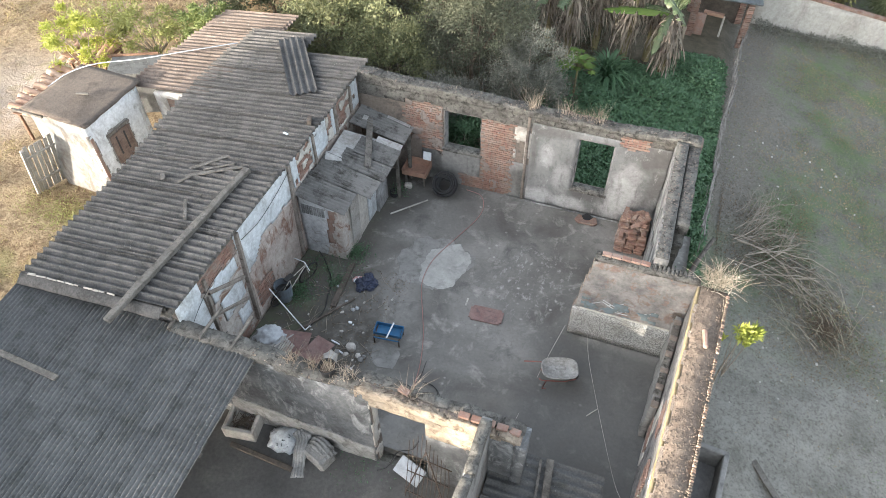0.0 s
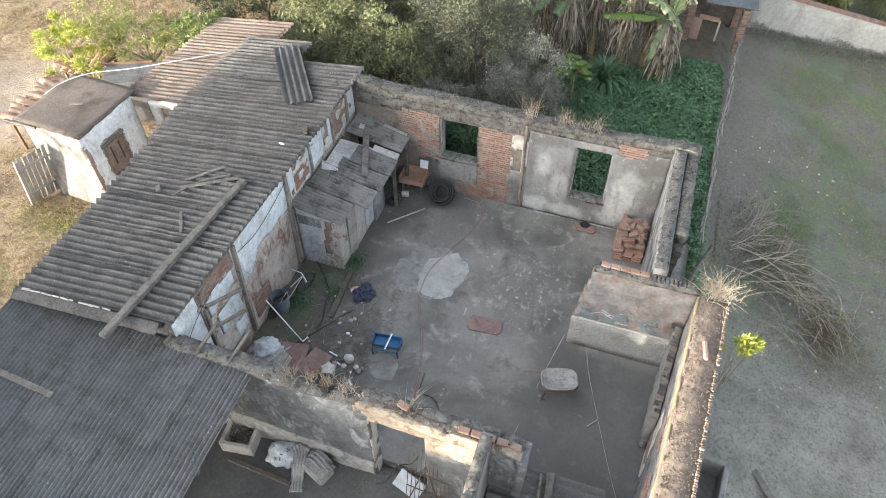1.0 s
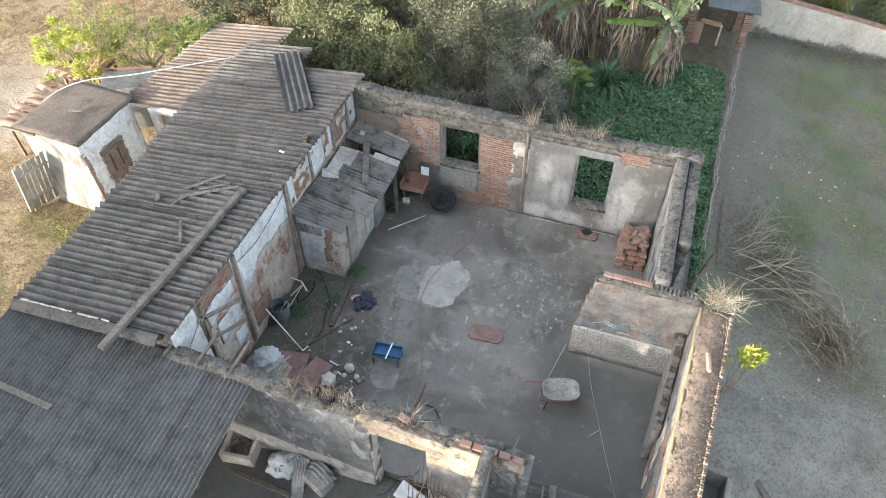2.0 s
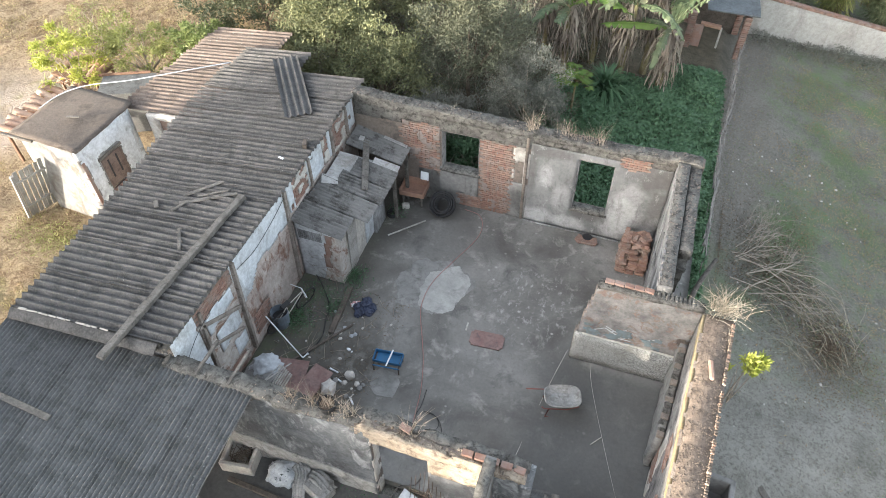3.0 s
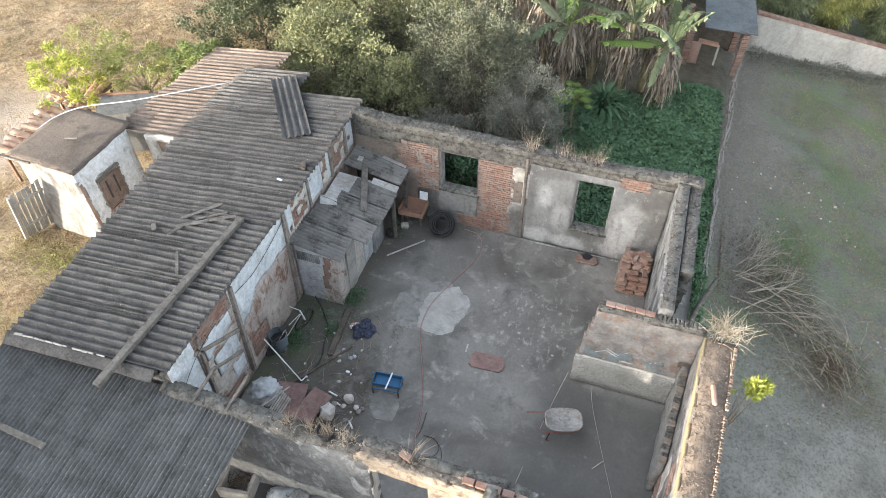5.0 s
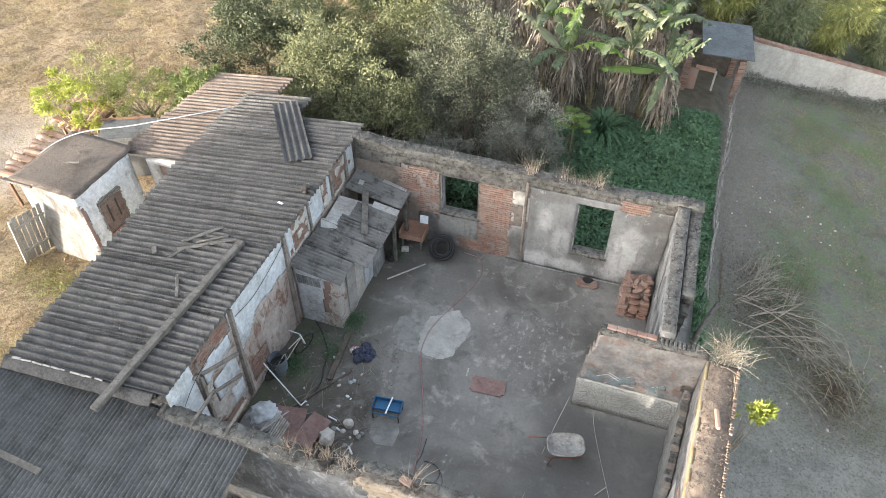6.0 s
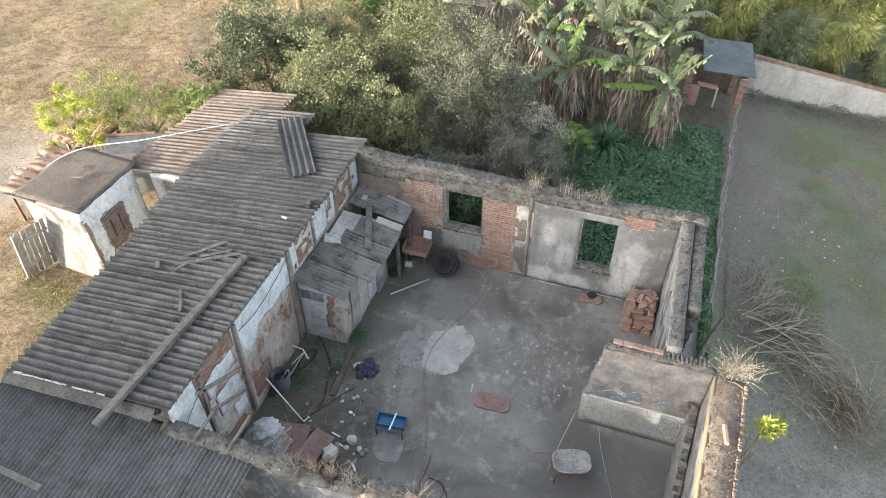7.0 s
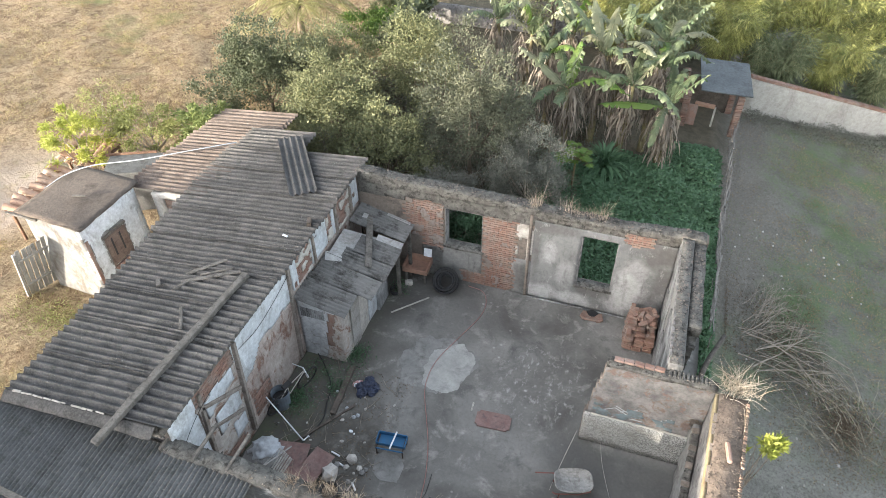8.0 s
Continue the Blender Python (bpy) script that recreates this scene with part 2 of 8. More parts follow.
def blotched_plaster():
    """Grey plaster with white patches where the limewash has lasted and a dark run under the top."""
    n = Nodes("blotched_plaster", 0.92)
    x, z = n.axis(0), n.axis(2)
    wob = n.noise(2.4, 6, 0.68, warp=0.4)
    big, grain = n.noise(1.0, 6, 0.65, n.scaled(1.3, 1.3, 0.7)), n.noise(11, 5, 0.7)

    def blob(cx, cz, rx, rz):
        dx = n.math("POWER", n.math("ABSOLUTE", n.math("MULTIPLY", n.math("SUBTRACT", x, cx), 1 / rx)), 2.0)
        dz = n.math("POWER", n.math("ABSOLUTE", n.math("MULTIPLY", n.math("SUBTRACT", z, cz), 1 / rz)), 2.0)
        d = n.math("ADD", n.math("ADD", dx, dz), n.math("MULTIPLY", n.math("SUBTRACT", wob, 0.5), 3.0))
        return n.ramp(d, 1.3, 0.2)

    col = n.mix(n.ramp(big, 0.35, 0.65), (0.155, 0.155, 0.153, 1), (0.235, 0.234, 0.23, 1))
    for cx, cz, rx, rz, k in ((2.75, 1.15, 0.45, 0.85, 0.9), (0.55, 1.75, 0.22, 0.35, 0.75), (0.45, 0.3, 0.5, 0.3, 0.9), (1.3, 0.25, 0.5, 0.25, 0.8), (2.5, 0.5, 0.4, 0.4, 0.7), (1.05, 1.0, 0.25, 0.6, 0.5), (3.4, 0.35, 0.3, 0.35, 0.8)):
        col = n.mix(n.math("MULTIPLY", blob(cx, cz, rx, rz), k), col, (0.43, 0.427, 0.42, 1))
    for cx, cz, rx, rz, k in ((3.3, 2.35, 0.5, 0.5, 0.85), (0.7, 2.55, 0.7, 0.22, 0.7), (1.8, 0.65, 0.5, 0.2, 0.7), (3.45, 1.5, 0.2, 0.6, 0.6), (0.2, 1.6, 0.14, 1.0, 0.5)):
        col = n.mix(n.math("MULTIPLY", blob(cx, cz, rx, rz), k), col, (0.115, 0.11, 0.105, 1))
    dirt = n.noise(2.1, 7, 0.72, n.scaled(1.6, 1.6, 0.7), 0.5)
    col = n.mix(n.math("MULTIPLY", n.ramp(dirt, 0.5, 0.66), 0.6), col, (0.10, 0.095, 0.09, 1))
    col = n.mix(n.math("MULTIPLY", n.ramp(n.noise(5.0, 6, 0.75, n.scaled(1.4, 1.4, 0.6)), 0.58, 0.68), 0.5), col, (0.47, 0.465, 0.455, 1))
    col = n.mix(n.math("MULTIPLY", n.ramp(grain, 0.3, 0.75), 0.35), col, (0.05, 0.05, 0.047, 1))
    n.bump(n.math("ADD", grain, n.noise(60, 3)), 0.3, 0.012)
    return n.done(col)


M_BLOTCH = blotched_plaster()
M_LIME = worn("limewash", (0.56, 0.59, 0.615, 1), (0.70, 0.725, 0.74, 1), (0.36, 0.36, 0.345, 1), 1.3, 9, streak=True, stain_lo=0.5, stain_hi=0.68, bump=0.15)
M_RENDER = worn("brown_render", (0.38, 0.315, 0.275, 1), (0.54, 0.475, 0.425, 1), (0.22, 0.125, 0.09, 1), 1.5, 10, streak=True, stain_lo=0.5, stain_hi=0.62)
M_BUFF = worn("buff_render", (0.41, 0.365, 0.325, 1), (0.56, 0.515, 0.465, 1), (0.26, 0.165, 0.125, 1), 1.8, 10, stain_lo=0.52, stain_hi=0.62)
M_SOOT = worn("sooty_plaster", (0.095, 0.098, 0.10, 1), (0.235, 0.24, 0.243, 1), (0.41, 0.415, 0.41, 1), 1.5, 11, streak=True, stain_lo=0.52, stain_hi=0.66, bump=0.8, dist=0.03)
M_STAINED = worn("stained_plaster", (0.17, 0.163, 0.157, 1), (0.30, 0.282, 0.27, 1), (0.10, 0.094, 0.09, 1), 2.6, 10, stain_lo=0.5, stain_hi=0.62, bump=0.6)
M_FADED = worn("faded_painted_plaster", (0.135, 0.132, 0.13, 1), (0.29, 0.275, 0.262, 1), (0.20, 0.145, 0.12, 1), 2.4, 12, stain_lo=0.52, stain_hi=0.62, bump=0.6)
M_RESIDUE = worn("plaster_residue", (0.235, 0.195, 0.17, 1), (0.31, 0.265, 0.235, 1), (0.18, 0.135, 0.11, 1), 3.0, 12, bump=0.6)
M_LIME_OLD = worn("old_limewash", (0.38, 0.37, 0.35, 1), (0.48, 0.47, 0.45, 1), (0.27, 0.245, 0.215, 1), 1.2, 9, streak=True, stain_lo=0.52)
# outhouse front only: limewash darkened so its sunlit face doesn't burn out
M_LIME_SUNWARD = worn("limewash_dimmed_for_sun", (0.22, 0.215, 0.205, 1), (0.32, 0.312, 0.297, 1), (0.17, 0.15, 0.13, 1), 1.6, 9, streak=True, stain_lo=0.5, stain_hi=0.62)
M_SANDY = worn("sandy_plaster", (0.36, 0.285, 0.21, 1), (0.52, 0.44, 0.345, 1), (0.19, 0.145, 0.11, 1), 2.6, 12, stain_lo=0.48, stain_hi=0.62, bump=0.8, dist=0.03)
M_SUNLIT_EDGE = worn("sunlit_edge_plaster", (0.29, 0.225, 0.125, 1), (0.36, 0.29, 0.17, 1), (0.24, 0.145, 0.075, 1), 1.6, 10, stain_lo=0.55)
M_BLUISH = worn("bluish_stained_plaster", (0.42, 0.43, 0.44, 1), (0.60, 0.61, 0.615, 1), (0.26, 0.235, 0.21, 1), 1.9, 10, stain_lo=0.54, stain_hi=0.66, bump=0.6)
M_GREY_BOARD = worn("bleached_board", (0.36, 0.34, 0.31, 1), (0.46, 0.44, 0.41, 1), (0.20, 0.17, 0.14, 1), 2.0, 24)
M_PEBBLE = worn("gravel", (0.15, 0.115, 0.09, 1), (0.25, 0.195, 0.15, 1), (0.08, 0.06, 0.048, 1), 9.0, 30)
M_CEMENT = worn("grey_cement", (0.20, 0.195, 0.185, 1), (0.30, 0.29, 0.275, 1), (0.095, 0.09, 0.08, 1), 0.9, 9, streak=True)
M_PALE = worn("pale_plaster", (0.48, 0.45, 0.40, 1), (0.62, 0.585, 0.53, 1), (0.28, 0.25, 0.215, 1), 0.8, 9, streak=True)
M_PLINTH = worn("worn_plinth", (0.33, 0.318, 0.30, 1), (0.47, 0.455, 0.43, 1), (0.19, 0.182, 0.17, 1), 1.8, 10, stain_lo=0.48, stain_hi=0.64, bump=0.6)
M_CREAM = worn("cream_render", (0.40, 0.385, 0.35, 1), (0.52, 0.50, 0.46, 1), (0.31, 0.285, 0.255, 1), 0.5, 8, streak=True, stain_lo=0.54, bump=0.1)
M_WOOD = worn("grey_timber", (0.13, 0.118, 0.102, 1), (0.235, 0.215, 0.19, 1), (0.07, 0.06, 0.052, 1), 4.5, 30, bump=0.8)
M_STUD = worn("dusty_stud_timber", (0.20, 0.17, 0.145, 1), (0.33, 0.29, 0.255, 1), (0.12, 0.09, 0.07, 1), 3.5, 24)
M_BROWN_DULL = worn("dull_brown_timber", (0.10, 0.082, 0.068, 1), (0.17, 0.14, 0.115, 1), (0.06, 0.05, 0.04, 1), 3.5, 24)
M_BROWN_WOOD = worn("brown_timber", (0.20, 0.115, 0.075, 1), (0.27, 0.165, 0.11, 1), (0.09, 0.05, 0.035, 1), 2.5, 30)
M_SLATE = worn("blue_grey_sheet", (0.10, 0.112, 0.12, 1), (0.14, 0.155, 0.165, 1), (0.075, 0.078, 0.078, 1), 1.2, 12)
M_SLAB = worn("slab_roof", (0.125, 0.10, 0.082, 1), (0.19, 0.155, 0.128, 1), (0.075, 0.064, 0.054, 1), 1.2, 14, bump=0.8, dist=0.03)
M_SHUTTER = worn("weathered_shutter", (0.165, 0.12, 0.10, 1), (0.24, 0.18, 0.15, 1), (0.10, 0.07, 0.058, 1), 3.0, 26)
M_CLAY = worn("clay_tile", (0.48, 0.31, 0.215, 1), (0.64, 0.47, 0.35, 1), (0.30, 0.17, 0.12, 1), 2.2, 14, vary=0.6)


def brick_material():
    n = Nodes("red_brick", 0.95)
    r = n.rand()
    col = n.mix(r, (0.20, 0.115, 0.088, 1), (0.29, 0.18, 0.14, 1))
    col = n.mix(n.math("MULTIPLY", n.ramp(n.noise(2.6, 7, 0.75), 0.44, 0.66), 0.8), col, (0.27, 0.235, 0.205, 1))
    col = n.mix(n.math("MULTIPLY", n.ramp(n.noise(22, 4), 0.4, 0.8), 0.4), col, (0.12, 0.075, 0.055, 1))
    n.bump(n.noise(45, 4), 0.5, 0.008)
    return n.done(col)


M_BRICK = brick_material()
M_RED = worn("maroon_board", (0.225, 0.135, 0.12, 1), (0.29, 0.195, 0.175, 1), (0.155, 0.12, 0.11, 1), 3.2, 12, rough=0.9)
M_BLUE = plain("blue_paint", (0.03, 0.12, 0.24, 1), 0.5)
M_BLACK = plain("black_plastic", (0.025, 0.025, 0.027, 1), 0.55)
M_RUBBER = plain("dusty_rubber", (0.03, 0.03, 0.03, 1), 0.8)
M_WHITE = plain("white_plastic", (0.72, 0.74, 0.76, 1), 0.5, grime=0.3)
M_BAG = plain("pale_sacking", (0.44, 0.46, 0.48, 1), 0.8, grime=0.5)
M_PRINTED = worn("printed_sack", (0.50, 0.53, 0.55, 1), (0.62, 0.64, 0.65, 1), (0.10, 0.11, 0.115, 1), 3.4, 20, stain_lo=0.58, stain_hi=0.61, bump=0.2)
M_CLOTH = worn("dusty_sackcloth", (0.29, 0.285, 0.27, 1), (0.40, 0.39, 0.375, 1), (0.18, 0.17, 0.155, 1), 4.0, 20)
M_DUST = plain("cement_dust", (0.50, 0.47, 0.43, 1), 0.9, grime=0.5)
M_CRUST = worn("dry_cement_crust", (0.30, 0.29, 0.27, 1), (0.44, 0.425, 0.40, 1), (0.22, 0.205, 0.185, 1), 4.5, 16, stain_lo=0.5, stain_hi=0.66)
M_STEEL = plain("rusty_steel", (0.10, 0.075, 0.06, 1), 0.7, 0.5)
M_HOSE_RED = plain("red_hose", (0.38, 0.20, 0.175, 1), 0.5)
M_RED_PAINT = plain("red_paint", (0.22, 0.085, 0.07, 1), 0.6, grime=0.6)
M_ORANGE = plain("orange_plastic", (0.36, 0.215, 0.155, 1), 0.6, grime=0.5)
M_LAUNDRY = plain("pink_cloth", (0.55, 0.32, 0.30, 1), 0.9)
M_DARKBAG = plain("dark_blue_bag", (0.04, 0.05, 0.085, 1), 0.45)
M_SCUFF = worn("scuffed_concrete", (0.23, 0.225, 0.21, 1), (0.32, 0.31, 0.29, 1), (0.17, 0.165, 0.15, 1), 2.5, 10, stain_lo=0.46, bump=0.12)
M_YARD = worn("dusty_yard_concrete", (0.105, 0.10, 0.094, 1), (0.165, 0.158, 0.148, 1), (0.22, 0.205, 0.185, 1), 0.7, 12, stain_lo=0.55, stain_hi=0.75)
M_PATCH = worn("pale_cement_skim", (0.35, 0.345, 0.32, 1), (0.46, 0.45, 0.42, 1), (0.27, 0.265, 0.25, 1), 1.5, 6, stain_lo=0.52, bump=0.08)
M_DRY = leafy("dry_grass", (0.33, 0.27, 0.20, 1), (0.50, 0.43, 0.34, 1), (0.28, 0.22, 0.16, 1), 0.8, 0.2)
M_BLEACHED = leafy("bleached_grass", (0.42, 0.36, 0.27, 1), (0.66, 0.60, 0.49, 1), (0.36, 0.30, 0.22, 1), 0.8, 0.25)
M_STRAW = leafy("straw", (0.24, 0.17, 0.095, 1), (0.42, 0.32, 0.19, 1), (0.22, 0.15, 0.085, 1), 0.9, 0.1)
M_YARD_GRASS = leafy("short_yard_grass", (0.10, 0.15, 0.07, 1), (0.25, 0.29, 0.16, 1), (0.17, 0.20, 0.11, 1), 0.7, 0.2)
M_DRYGREEN = leafy("yellowing_grass", (0.28, 0.25, 0.10, 1), (0.42, 0.36, 0.17, 1), (0.30, 0.23, 0.12, 1), 0.9, 0.15)
M_TWIG = worn("bare_branch", (0.31, 0.265, 0.21, 1), (0.45, 0.39, 0.32, 1), (0.16, 0.125, 0.10, 1), 3, 20)
M_POLE = worn("dead_grey_pole", (0.20, 0.185, 0.165, 1), (0.34, 0.315, 0.285, 1), (0.12, 0.105, 0.09, 1), 3.5, 22, bump=0.7)
M_HEAP = worn("olive_twig", (0.38, 0.34, 0.25, 1), (0.52, 0.47, 0.35, 1), (0.15, 0.12, 0.085, 1), 3, 20)
M_LITTER = leafy("dead_leaf_litter", (0.09, 0.07, 0.05, 1), (0.22, 0.17, 0.12, 1), (0.13, 0.10, 0.07, 1), 0.9, 0.1)
M_BARK = worn("bark", (0.15, 0.115, 0.085, 1), (0.23, 0.18, 0.135, 1), (0.08, 0.06, 0.045, 1), 2, 18, bump=0.8)
M_LEAF_OLIVE = leafy("olive_leaf", (0.112, 0.126, 0.066, 1), (0.25, 0.255, 0.125, 1), (0.16, 0.164, 0.088, 1), 0.55, 0.3)
M_LEAF_DEEP = leafy("deep_olive_leaf", (0.085, 0.094, 0.062, 1), (0.165, 0.172, 0.112, 1), (0.12, 0.122, 0.082, 1), 0.55, 0.3)
M_LEAF_DARK = leafy("dark_leaf", (0.058, 0.074, 0.04, 1), (0.12, 0.132, 0.075, 1), (0.085, 0.096, 0.055, 1), 0.45)
M_LEAF_GREY = leafy("grey_leaf", (0.125, 0.13, 0.105, 1), (0.235, 0.235, 0.195, 1), (0.18, 0.168, 0.142, 1), 0.6, 0.25)
M_LEAF_LIME = leafy("lime_leaf", (0.24, 0.28, 0.05, 1), (0.42, 0.44, 0.11, 1), (0.36, 0.35, 0.07, 1), 0.5, 0.4)
M_LEAF_SHOOT = leafy("shoot_leaf", (0.19, 0.21, 0.06, 1), (0.33, 0.33, 0.13, 1), (0.24, 0.25, 0.08, 1), 0.55, 0.3)
M_LEAF_MID = leafy("leaf_green", (0.115, 0.155, 0.05, 1), (0.24, 0.27, 0.10, 1), (0.16, 0.19, 0.065, 1), 0.5, 0.3)
M_LEAF_FRESH = leafy("fresh_leaf", (0.08, 0.15, 0.03, 1), (0.17, 0.24, 0.055, 1), (0.12, 0.17, 0.04, 1), 0.5, 0.35)
M_COVER = leafy("ground_cover_leaf", (0.062, 0.122, 0.064, 1), (0.14, 0.235, 0.125, 1), (0.095, 0.17, 0.09, 1), 0.5)
M_BANANA = leafy("banana_leaf", (0.085, 0.125, 0.065, 1), (0.17, 0.21, 0.115, 1), (0.15, 0.165, 0.09, 1), 0.42, 0.4)
M_BANANA_PALE = leafy("pale_banana_leaf", (0.22, 0.24, 0.15, 1), (0.30, 0.31, 0.20, 1), (0.25, 0.23, 0.14, 1), 0.5, 0.4)
M_BANANA_DRY = leafy("dead_banana_leaf", (0.17, 0.14, 0.112, 1), (0.43, 0.37, 0.30, 1), (0.25, 0.205, 0.165, 1), 0.85, 0.15)
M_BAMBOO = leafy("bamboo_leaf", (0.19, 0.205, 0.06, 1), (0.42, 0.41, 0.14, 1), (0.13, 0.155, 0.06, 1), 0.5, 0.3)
# darker copy of the bamboo leaf, with shade put into its colour
M_BAMBOO_SHADED = leafy("shaded_bamboo_leaf", (0.10, 0.125, 0.062, 1), (0.23, 0.25, 0.14, 1), (0.09, 0.11, 0.055, 1), 0.5, 0.25)
M_PALM = leafy("palm_leaf", (0.17, 0.17, 0.065, 1), (0.35, 0.32, 0.14, 1), (0.23, 0.21, 0.09, 1), 0.45, 0.3)
M_STEM = worn("banana_stem", (0.20, 0.155, 0.095, 1), (0.28, 0.25, 0.12, 1), (0.11, 0.08, 0.055, 1), 3, 16)

rng = np.random.default_rng(7)


# ---- mesh helpers ----
def link(name, me, material, parent=None, label=""):
    if material:
        me.materials.append(material)
    ob = new(name, me)
    ob.parent = parent
    if label:
        ob["label"] = label
    return ob


def quads(name, v, f, material, parent=None, label="", smooth=False):
    """A mesh object from an array of places and one of four corners a face."""
    v, f = np.asarray(v, np.float32), np.asarray(f, np.int32)
    me = bpy.data.meshes.new(name)
    me.vertices.add(len(v))
    me.vertices.foreach_set("co", v.ravel())
    me.loops.add(f.size)
    me.loops.foreach_set("vertex_index", f.ravel())
    me.polygons.add(len(f))
    me.polygons.foreach_set("loop_start", np.arange(0, f.size, 4, dtype=np.int32))
    me.polygons.foreach_set("loop_total", np.full(len(f), 4, np.int32))
    if smooth:
        me.polygons.foreach_set("use_smooth", np.ones(len(f), bool))
    me.update(calc_edges=True)
    me.validate()
    return link(name, me, material, parent, label)


def part(name, bm, material, parent=None, label="", smooth=False):
    me = bpy.data.meshes.new(name)
    bmesh.ops.recalc_face_normals(bm, faces=bm.faces)
    if smooth:
        for f in bm.faces:
            f.smooth = True
    bm.to_mesh(me)
    bm.free()
    return link(name, me, material, parent, label)


def thing(name, at=(0, 0, 0), rz=0.0, label="", category="", group="", kind=""):
    ob = new(name)
    ob.empty_display_size = 0.1
    ob.matrix_basis = pose(*at, 0, 0, rz)
    return tagged(ob, label, category, group, kind)


def add_box(bm, c, s, m=None, bevel=0.0):
    made = bmesh.ops.create_cube(bm, size=1.0)["verts"]
    bmesh.ops.scale(bm, vec=s, verts=made)
    if bevel:
        edges = list({e for q in made for e in q.link_edges})
        made = list({q for fc in bmesh.ops.bevel(bm, geom=edges, offset=bevel, segments=1, affect="EDGES")["faces"] for q in fc.verts} | {q for q in made if q.is_valid})
    bmesh.ops.transform(bm, matrix=Matrix.Translation(c) @ (m or Matrix()), verts=made)
    return made


def box_part(name, c, s, material, parent=None, label="", m=None, bevel=0.008):
    bm = bmesh.new()
    add_box(bm, c, s, m, min(bevel, min(s) * 0.3))
    return part(name, bm, material, parent, label)


def tube_data(points, radii, sides=6):
    """Places and faces of a bent, tapered rod."""
    pts = np.asarray(points, float)
    tang = np.gradient(pts, axis=0)
    tang /= np.linalg.norm(tang, axis=1, keepdims=True) + 1e-9
    ref = np.where(np.abs(tang[:, 2:3]) > 0.9, [[1.0, 0, 0]], [[0, 0, 1.0]])
    a = np.cross(tang, ref)
    a /= np.linalg.norm(a, axis=1, keepdims=True) + 1e-9
    b = np.cross(tang, a)
    ang = np.linspace(0, 2 * np.pi, sides, endpoint=False)
    r = np.broadcast_to(np.asarray(radii, float), (len(pts),))
    v = pts[:, None] + r[:, None, None] * (np.cos(ang)[None, :, None] * a[:, None] + np.sin(ang)[None, :, None] * b[:, None])
    i, j = np.meshgrid(np.arange(len(pts) - 1), np.arange(sides), indexing="ij")
    k = (j + 1) % sides
    f = np.stack([i * sides + j, i * sides + k, (i + 1) * sides + k, (i + 1) * sides + j], -1).reshape(-1, 4)
    n = len(pts) * sides
    v = np.concatenate([v.reshape(-1, 3), pts[:1], pts[-1:]])
    caps = [[n, (q + 1) % sides, q, q] for q in range(0)]
    ends = []
    for q in range(0, sides - 1, 2):
        ends.append([q, (q + 1) % sides, (q + 2) % sides, n])
        o = (len(pts) - 1) * sides
        ends.append([o + q, o + (q + 1) % sides, o + (q + 2) % sides, n + 1])
    return v, np.concatenate([f, np.array(ends + caps)])


def merged(pieces):
    vs, fs, n = [], [], 0
    for v, f in pieces:
        vs.append(v)
        fs.append(np.asarray(f) + n)
        n += len(v)
    return np.concatenate(vs), np.concatenate(fs)


def tube(name, points, radii, material, parent=None, label="", sides=6):
    return quads(name, *tube_data(points, radii, sides), material, parent, label, smooth=True)


def bent(points, steps=8):
    """A smooth line through a few places."""
    p = [Vector(q) for q in points]
    p = [p[0] * 2 - p[1]] + p + [p[-1] * 2 - p[-2]]
    out = []
    for i in range(1, len(p) - 2):
        for k in range(steps):
            t = k / steps
            out.append(0.5 * (2 * p[i] + (p[i + 1] - p[i - 1]) * t + (2 * p[i - 1] - 5 * p[i] + 4 * p[i + 1] - p[i + 2]) * t * t + (3 * p[i] - p[i - 1] - 3 * p[i + 1] + p[i + 2]) * t ** 3))
    return [tuple(q) for q in out + [p[-2]]]


def hum(a, b=0.0, c=0.0):
    return noise.noise(Vector((a, b, c)))


